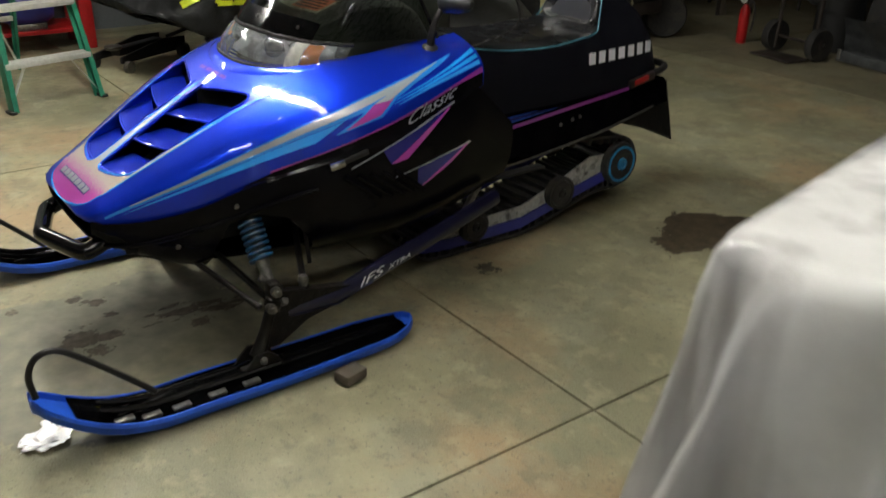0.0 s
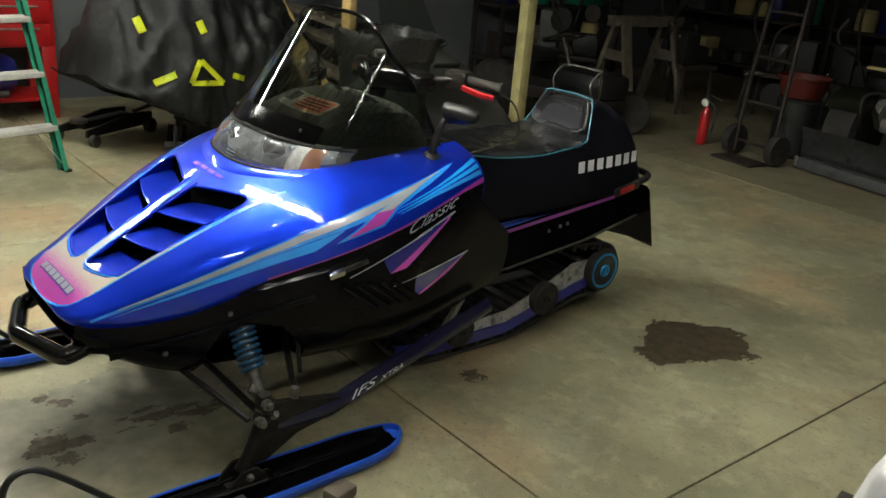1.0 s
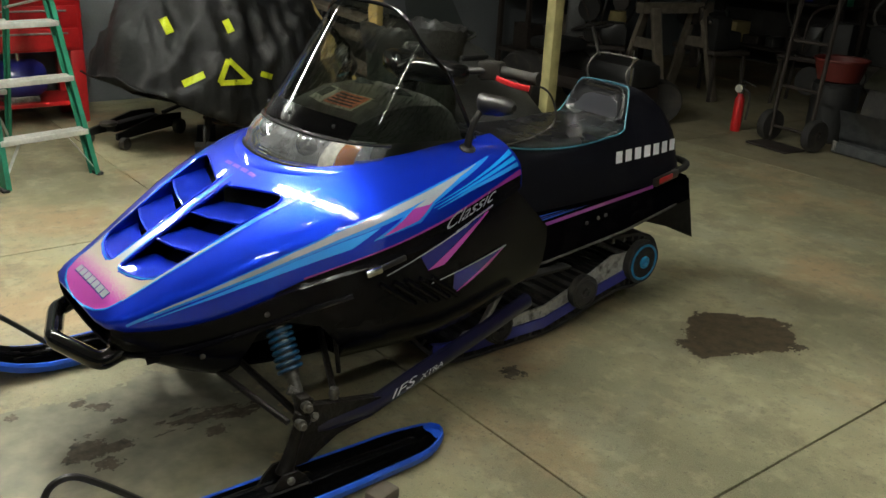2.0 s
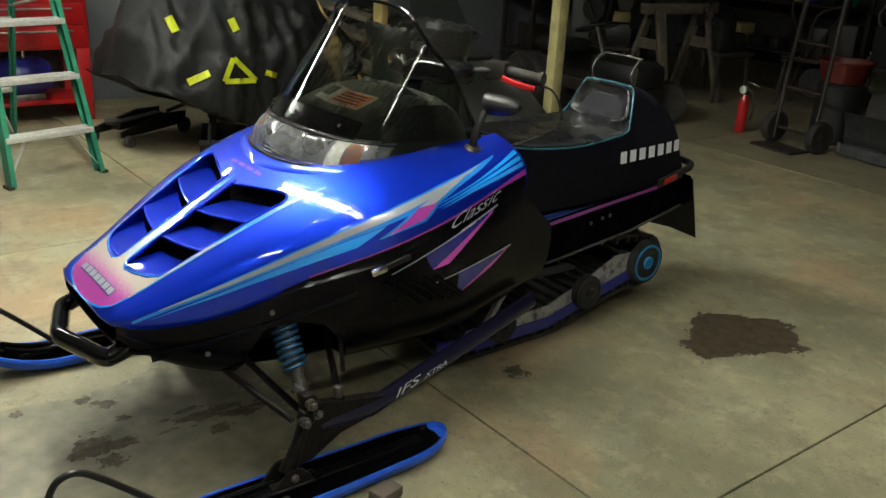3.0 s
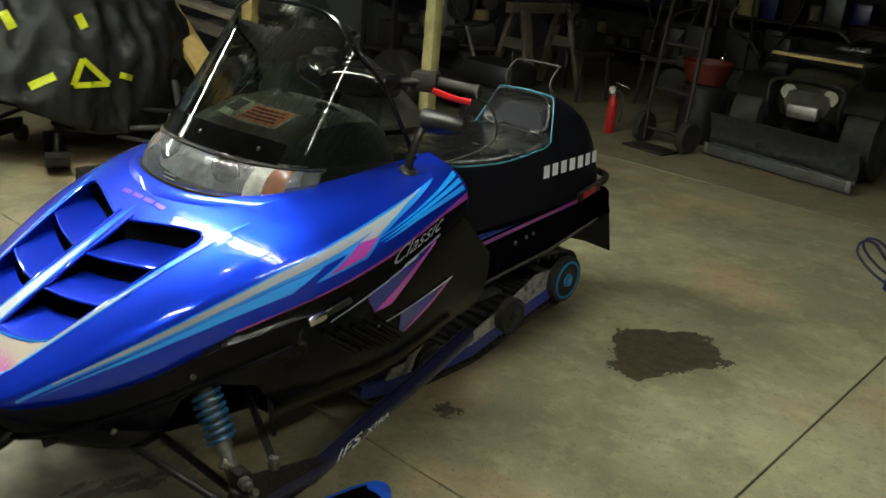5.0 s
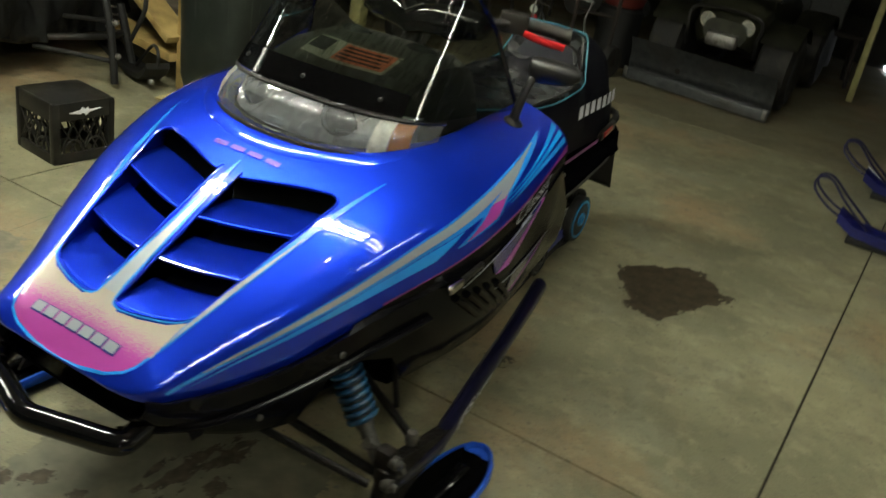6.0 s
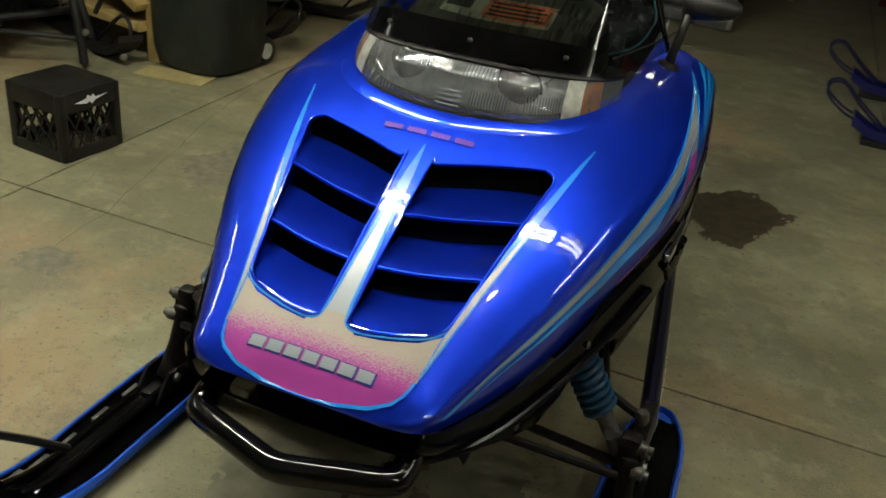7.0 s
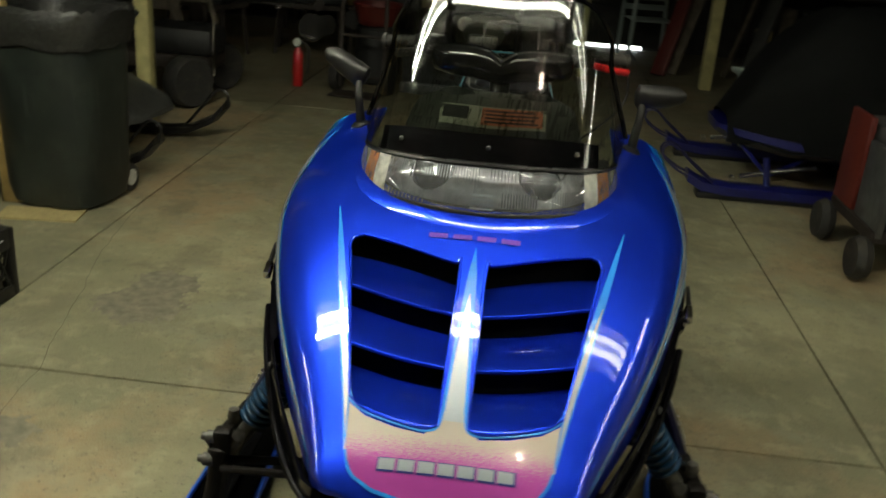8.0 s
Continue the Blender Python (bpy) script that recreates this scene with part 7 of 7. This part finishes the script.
    part("rack_board", fresh_box(0, -0.20, 0.785, 0.62, 0.05, 0.022, bevel=0.004), M_CARD, t, "tan strip along the front rack")
    for s in (-1, 1):
        part("blade_corner", fresh_box(s * 0.545, -0.020, 0.06, 0.030, 0.010, 0.07, skew, 0.003), M_STEEL, blade, "bright scraped corner")
    part("winch", fresh_box(0, -0.22, 0.42, 0.22, 0.10, 0.10, bevel=0.02), M_STEEL, t)


quad_bike()
t = thing("orange_tub", "orange-red plastic tub standing on a black drum", "tub", (-1.13, 6.22, 0))
part("shell", lathe(bmesh.new(), [(0.13, 0.45), (0.15, 0.46), (0.19, 0.60), (0.20, 0.605), (0.20, 0.62), (0.18, 0.615), (0.15, 0.49), (0.0, 0.485)], Matrix(), 28), M_ORANGE, t)
part("barrel", lathe(bmesh.new(), [(0.15, 0.0), (0.17, 0.02), (0.17, 0.43), (0.15, 0.45)], Matrix(), 28), M_BLACK_DEEP, t)


# ---------------------------------------------------------------- covered blue snowmobile to the east, nose to the west
def blue_snowmobile():
    t = thing("blue_snowmobile", "blue-framed snowmobile under a black cover", "snowmobile", (2.13, 4.34, 0), 180)
    prof2 = curve((0, 0.42), (0.2, 0.70), (0.45, 0.86), (0.62, 1.02), (0.78, 0.98), (0.90, 0.74), (0.96, 0.55), (1, 0.40))
    bm = bmesh.new()
    rows = []
    for i in range(61):
        u = i / 60
        x = -1.1 + 2.02 * u
        w = 0.50 * math.sin(math.pi * min(1, 0.12 + u * 0.82)) ** 0.45
        row = []
        for j in range(41):
            a = math.pi * j / 40
            c, s = math.cos(a), math.sin(a)
            n = noise.noise(Vector((x * 3, a * 2, 7))) + 0.5 * noise.noise(Vector((x * 8, a * 5, 3)))
            hem = 0.03 * noise.noise(Vector((x * 6, 1, 4)))
            row.append(Vector((x, math.copysign(abs(c) ** 0.6, c) * w * (1 + 0.05 * n), 0.27 + hem + (prof2(u) - 0.27) * s ** 0.6 * (1 + 0.05 * n))))
        rows.append(row)
    part("cover", loft(bm, rows, False), M_NIGHT, t, "dull black cover with soft folds", 60)
    rings = []
    for x, w, zt, zb in ((-1.0, 0.36, 0.31, 0.22), (0.0, 0.42, 0.31, 0.20), (0.6, 0.40, 0.33, 0.22), (0.86, 0.30, 0.35, 0.26), (0.96, 0.16, 0.35, 0.30)):
        rings.append([Vector((x, w * c, zb + (zt - zb) * h)) for c, h in ((-0.7, 0), (-1, 0.6), (-0.98, 1), (0.98, 1), (1, 0.6), (0.7, 0))])
    part("belly_pan", loft(bmesh.new(), rings, True, True), M_BLUE_FRAME, t, "blue lower body")
    for s in (-1, 1):
        y = s * 0.44
        part("ski", loft(bmesh.new(), [[Vector((x, y + k, z + h)) for k, h in ((-0.06, 0), (0.06, 0), (0.058, 0.045), (0.03, 0.06), (-0.03, 0.06), (-0.058, 0.045))] for x, z in ((0.05, 0.03), (0.92, 0.03), (1.06, 0.045), (1.14, 0.09))], True, True), M_BLUE_FRAME, t, "blue steel ski")
        part("ski_edge", fresh_box(0.55, y, 0.018, 1.05, 0.10, 0.034, bevel=0.006), M_BLACK, t)
        for d in (-0.05, 0.05):
            # thin loops rising from the ski's tip
            part("ski_loop", tube(bmesh.new(), spline([(1.08, y + d, 0.10), (1.19, y + d, 0.14), (1.28, y + d * 0.9, 0.21), (1.28, y + d * 0.6, 0.265), (1.22, y + d * 0.6, 0.27), (1.13, y + d, 0.19), (1.00, y + d, 0.09)], 5), 0.0065, 8), M_BLUE_LOOP, t, "thin violet-blue steel loop")
        part("wishbone", tube(bmesh.new(), [(0.35, y * 0.45, 0.26), (0.72, y * 0.98, 0.14)], 0.012, 8), M_BLUE_FRAME, t)
        part("wishbone", tube(bmesh.new(), [(0.85, y * 0.42, 0.28), (0.72, y * 0.98, 0.15)], 0.012, 8), M_BLUE_FRAME, t)
        part("spindle", tube(bmesh.new(), [(0.70, y, 0.06), (0.73, y * 0.96, 0.24)], 0.018, 10), M_BLUE_FRAME, t)
        part("shock", tube(bmesh.new(), [(0.86, y * 1.0, 0.13), (0.45, y * 0.85, 0.20)], 0.013, 10), M_CHROME, t, "polished shock absorber")
        part("chrome_bolt", lathe(bmesh.new(), [(0.016, -0.02), (0.016, 0.02)], Matrix.Translation((0.90, y * 1.05, 0.12)) @ pose(0, 0, 0, 90), 10), M_CHROME, t)
    part("track", fresh_box(-0.6, 0, 0.13, 1.2, 0.38, 0.24, bevel=0.08), M_RUBBER, t)


blue_snowmobile()


# ---------------------------------------------------------------- red cart, grey bin, white sheet
def yard_cart():
    t = thing("yard_cart", "red and grey steel yard cart on rubber wheels", "cart", (1.85, 3.11, 0), 0)
    for y in (-0.24, 0.24):
        for x in (-0.28, 0.30):
            m = Matrix.Translation((x, y * 1.08, 0.10)) @ pose(0, 0, 0, 0, 90, 0)
            w = part("wheel", lathe(bmesh.new(), [(0.045, -0.03), (0.085, -0.034), (0.10, 0), (0.085, 0.034), (0.045, 0.03)], m, 24), M_RUBBER, t)
            part("hub", lathe(bmesh.new(), [(0.05, -0.026), (0.02, -0.03), (0.02, 0.03), (0.05, 0.026)], m, 16), M_STEEL, w)
    part("frame", fresh_box(0.02, 0, 0.20, 0.56, 0.56, 0.05, bevel=0.008), M_RUST, t)
    part("side_panel", fresh_box(-0.235, 0.17, 0.42, 0.03, 0.26, 0.46, bevel=0.008), M_ORANGE, t, "orange-red steel side")
    part("side_panel", fresh_box(-0.23, -0.14, 0.38, 0.03, 0.30, 0.36, bevel=0.008), M_PLOW, t, "grey steel side")
    part("tub", fresh_box(0.06, 0, 0.42, 0.52, 0.58, 0.40, bevel=0.02), M_PLOW, t)
    part("coiled_hose", tube(bmesh.new(), [Vector((0.02 + 0.15 * math.cos(a), 0.0 + 0.18 * math.sin(a), 0.635 + 0.012 * a / 6.28)) for a in np.linspace(0, 18.8, 60)], 0.016, 7), M_CARD, t, "tan coiled rope")


yard_cart()
t = thing("storage_tub", "pale grey plastic tub beside the covered machine", "tub", (1.80, 5.35, 0), 8)
part("shell", loft(bmesh.new(), [[Vector((sx * w, sy * d, z)) for sx, sy in ((-1, -1), (1, -1), (1, 1), (-1, 1))] for w, d, z in ((0.20, 0.15, 0.0), (0.25, 0.20, 0.44), (0.28, 0.23, 0.44), (0.28, 0.23, 0.46), (0.235, 0.185, 0.46), (0.19, 0.14, 0.03))], True, True), M_PALE_CHAIR, t, "", 20)
part("rim", tube(bmesh.new(), [(-0.27, -0.22, 0.46), (0.27, -0.22, 0.46), (0.27, 0.22, 0.46), (-0.27, 0.22, 0.46), (-0.27, -0.22, 0.46)], 0.012, 6), M_PALE_CHAIR, t)


def draped_box():
    """A tall thing under a shiny white sheet, its skirt in vertical folds."""
    t = thing("sheeted_machine", "tall machine under a glossy white plastic sheet", "covered machine", (2.392, 0.905, 0), 11)
    W, D, R, n = 0.70, 0.90, 0.035, 240
    line, walls = [], ((W / 2, -D / 2, 0), (W / 2, D / 2, 90), (-W / 2, D / 2, 180), (-W / 2, -D / 2, 270))
    for cx, cy, a0 in walls:
        for k in range(7):
            a = radians(a0 - 90 + k * 15)
            line.append((cx - math.copysign(R, cx) + R * math.cos(a), cy - math.copysign(R, cy) + R * math.sin(a)))
    line = resample(line + line[:1], n + 1)[:-1]
    rows = []
    for z, g, f in ((1.125, 0.02, 0), (1.122, 0.5, 0), (1.122, 0.93, 0), (1.118, 0.975, 0), (1.10, 0.998, 0.004), (1.06, 1.012, 0.013), (0.98, 1.02, 0.020), (0.92, 1.03, 0.026), (0.85, 1.04, 0.031), (0.75, 1.05, 0.035), (0.65, 1.06, 0.037), (0.55, 1.07, 0.039), (0.45, 1.08, 0.040), (0.2, 1.10, 0.040), (0.012, 1.12, 0.040)):
        row = []
        for k, (x, y) in enumerate(line):
            s = k / n * 3.2
            wave = 1.6 * (0.17 - abs(noise.noise(Vector((s * 8, 5, 1.5 + z * 0.3))))) + noise.noise(Vector((s * 9, 0, 1.5 + z * 0.5))) + 0.6 * noise.noise(Vector((s * 22, 3, z * 0.8))) + 0.3 * noise.noise(Vector((s * 50, 7, z)))
            out = Vector((x, y, 0)).normalized() * f * wave * 3.3
            row.append(Vector((x * g, y * g, z + 0.006 * noise.noise(Vector((x * 4, y * 4, z)))) ) + out)
        rows.append(row)
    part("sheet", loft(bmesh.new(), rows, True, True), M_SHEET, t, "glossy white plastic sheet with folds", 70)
    part("grommet", lathe(bmesh.new(), [(0.004, -0.03), (0.011, -0.03), (0.012, 0.03), (0.004, 0.032)], pose(-0.375, -0.19, 0.93, 0, -90, 0), 16), M_RUST, t, "small dark eyelet")


draped_box()


# ---------------------------------------------------------------- back of the shop
M_GAP = glow("daylight_under_door", (0.85, 0.92, 1.0), 9.0)
door = tagged(new("door_1"), "dark overhead garage door with a gap below", "garage door", kind="structure")
door.matrix_basis = pose(0.6, Y1 - 0.03, 0)
for k in range(5):
    part("panel", fresh_box(0, 0, 0.045 + 0.21 + k * 0.43, 2.6, 0.05, 0.42, bevel=0.008), M_DARK_WALL, door)
bm = fresh_box(0.95, Y1 - 0.012, 0.020, 0.74, 0.012, 0.036)
box(bm, -0.20, Y1 - 0.012, 0.020, 0.20, 0.012, 0.036)
solid("backdrop", bm, M_GAP, "bright daylight showing under the garage door", "daylight", "structure", 0)


def plastic_chair(x, y, turn):
    t = thing("garden_chair", "pale slatted plastic garden chair", "chair", (x, y, 0), turn, "chairs stacked at the back wall")
    for s in (-1, 1):
        part("front_leg", lumber("leg", (s * 0.24, 0.22, 0), (s * 0.22, 0.20, 0.62), 0.04, 0.025, M_PALE_CHAIR, ""), M_PALE_CHAIR, t)
        part("rear_leg", lumber("leg", (s * 0.24, -0.26, 0), (s * 0.22, -0.30, 0.86), 0.04, 0.025, M_PALE_CHAIR, ""), M_PALE_CHAIR, t)
        part("arm", fresh_box(s * 0.24, -0.03, 0.63, 0.05, 0.54, 0.02, bevel=0.005), M_PALE_CHAIR, t)
    for k in range(5):
        part("seat_slat", fresh_box(0, -0.18 + k * 0.09, 0.40, 0.44, 0.07, 0.015, bevel=0.004), M_PALE_CHAIR, t)
    for k in range(4):
        part("back_slat", fresh_box(0, -0.27 - 0.008 * k, 0.50 + k * 0.10, 0.44, 0.015, 0.06, bevel=0.004), M_PALE_CHAIR, t)


plastic_chair(1.30, 8.80, 188)
for k, (xa, xb, mt, lab) in enumerate(((1.30, 1.78, M_ORANGE, "red board leaning on the post"), (1.42, 1.95, M_GREY_WOOD, "grey board leaning on the post"), (1.95, 2.55, M_GREY_WOOD, "long grey pole leaning against the wall"), (2.2, 2.7, M_DARK_COWL, "dark board leaning against the wall"))):
    solid("leaning_board", lumber("b", (xa, 7.7 + 0.12 * k, 0.02), (xb, 8.4 + 0.1 * k, 1.7), 0.14 if k != 2 else 0.04, 0.03, mt, ""), mt, lab, "board")


def shelving(x, y, turn, w, seed, label):
    t = thing("shelving", label, "shelving", (x, y, 0), turn)
    for sx in (-1, 1):
        for sy in (-1, 1):
            part("upright", fresh_box(sx * w / 2, sy * 0.2, 1.0, 0.04, 0.04, 2.0), M_RUST, t)
    for k in range(4):
        part("shelf", fresh_box(0, 0, 0.25 + k * 0.52, w + 0.04, 0.44, 0.03, bevel=0.003), M_RUST, t)
    rnd = random.Random(seed)
    mats = [M_BLACK, M_RUST, M_GREY_WOOD, M_DARK_COWL, M_BIN, M_BLUE_FRAME, M_CARD, M_RUST, M_PLOW, M_GREEN]
    for k in range(4):
        xx = -w / 2 + 0.12
        while xx < w / 2 - 0.12:
            bw, bh = rnd.uniform(0.10, 0.26), rnd.uniform(0.10, 0.36)
            z = 0.265 + k * 0.52
            m = Matrix.Translation((x, y, 0)) @ pose(0, 0, 0, 0, 0, turn)
            if rnd.random() < 0.55:
                bm = fresh_box(xx + bw / 2, rnd.uniform(-0.05, 0.02), z + bh / 2, bw * 0.92, rnd.uniform(0.2, 0.34), bh, m, 0.008)
                solid("storage_box", bm, rnd.choice(mats), "dusty dark storage box on a shelf", "box", group="boxes on the shelves")
            else:
                r = min(bw * 0.45, 0.11)
                bm = lathe(bmesh.new(), [(r * 0.95, z), (r, z + 0.01), (r, z + bh * 0.85), (r * 0.9, z + bh * 0.9), (r * 0.9, z + bh)], m @ Matrix.Translation((xx + bw / 2, 0.0, 0)), 18)
                solid("paint_can", bm, rnd.choice(mats), "dusty old can on a shelf", "can", group="cans on the shelves")
            xx += bw + rnd.uniform(0.01, 0.08)


shelving(-3.4, 8.9, 0, 1.7, 1, "dark shelving full of cans and boxes")
shelving(-1.5, 9.0, 0, 1.7, 2, "dark shelving full of cans and boxes")
shelving(-4.25, 6.6, 90, 1.7, 3, "dark shelving full of cans and boxes")
shelving(3.1, 8.9, 0, 1.6, 4, "dark shelving full of cans and boxes")


def scrap_machine(x, y, turn, seed, label):
    """Stripped machine parts piled on a low frame: boxes, bent tubes, pulleys and bright fittings."""
    rnd = random.Random(seed)
    t = thing("machine_parts", label, "machine parts", (x, y, 0), turn, "machine parts along the back")
    for sx in (-1, 1):
        for sy in (-1, 1):
            part("leg", tube(bmesh.new(), [(sx * 0.30, sy * 0.18, 0.0), (sx * 0.27, sy * 0.16, 0.42)], 0.018, 8), M_RUST, t)
    part("frame", fresh_box(0, 0, 0.43, 0.62, 0.40, 0.04, bevel=0.006), M_RUST, t)
    for k in range(5):
        w, d, h = rnd.uniform(0.12, 0.26), rnd.uniform(0.10, 0.20), rnd.uniform(0.12, 0.38)
        part("casing", fresh_box(rnd.uniform(-0.2, 0.2), rnd.uniform(-0.1, 0.1), 0.45 + h / 2, w, d, h, bevel=0.025), rnd.choice((M_BLACK_DEEP, M_RUST, M_BLACK, M_DARK_COWL)), t)
    for k in range(4):
        a, b = Vector((rnd.uniform(-0.3, 0.3), rnd.uniform(-0.2, 0.1), 0.46)), Vector((rnd.uniform(-0.4, 0.4), rnd.uniform(-0.25, 0.1), rnd.uniform(0.75, 1.35)))
        mid = (a + b) / 2 + Vector((rnd.uniform(-0.15, 0.15), -0.08, rnd.uniform(0, 0.15)))
        part("bent_tube", tube(bmesh.new(), spline([a, mid, b], 6), rnd.uniform(0.008, 0.016), 8), rnd.choice((M_RUST, M_BLACK, M_DULL)), t)
    for k in range(3):
        r = rnd.uniform(0.05, 0.13)
        part("pulley", lathe(bmesh.new(), [(r * 0.2, -0.02), (r, -0.018), (r * 0.9, 0), (r, 0.018), (r * 0.2, 0.02)], pose(rnd.uniform(-0.3, 0.3), -0.22, rnd.uniform(0.25, 0.9), 90, 0, rnd.uniform(-30, 30)), 20), rnd.choice((M_BLACK, M_RUST)), t)
    for k in range(4):
        r = rnd.uniform(0.010, 0.024)
        part("fitting", lathe(bmesh.new(), [(0.0, -r), (r, -r * 0.6), (r * 1.1, 0), (r * 0.7, r), (0.0, r * 1.2)], pose(rnd.uniform(-0.28, 0.28), -0.20 - r, rnd.uniform(0.40, 1.0), rnd.uniform(0, 90), 0, 0), 12), M_CHROME, t, "bright metal fitting")


for k, (x, y, turn) in enumerate(((-1.95, 7.35, 10), (-2.75, 6.85, -15), (-1.25, 7.45, -6), (0.10, 7.95, 12), (-3.35, 5.9, 40))):
    scrap_machine(x, y, turn, 20 + k, "dark greasy machine parts with bright metal fittings")
rail = thing("timber_rail", "yellowish timber rail fixed to the post on a stub", "lumber", (0.95, 7.26, 0))
part("rail", lumber("rail", (-0.42, 0, 1.02), (0.66, 0, 0.97), 0.05, 0.08, M_PINE, ""), M_PINE, rail)
part("stub", lumber("stub", (-0.40, 0.06, 0.0), (-0.40, 0.06, 1.55), 0.05, 0.04, M_PINE, ""), M_PINE, rail)
for k, (x, y, c) in enumerate(((-0.55, 8.3, 0.6), (-0.15, 8.75, 0.5))):
    t = thing("oil_drum", "dark rusty steel drum standing at the back", "drum", (x, y, 0), 0, "drums at the back")
    part("shell", lathe(bmesh.new(), [(0.28, 0), (0.29, 0.02), (0.285, 0.28), (0.297, 0.30), (0.285, 0.32), (0.285, 0.58), (0.297, 0.60), (0.285, 0.62), (0.29, 0.86), (0.28, 0.88), (0.27, 0.865)], Matrix(), 32), M_RUST, t)
    part("bung", lathe(bmesh.new(), [(0.03, 0.865), (0.03, 0.885)], Matrix.Translation((0.15, 0, 0)), 12), M_STEEL, t)
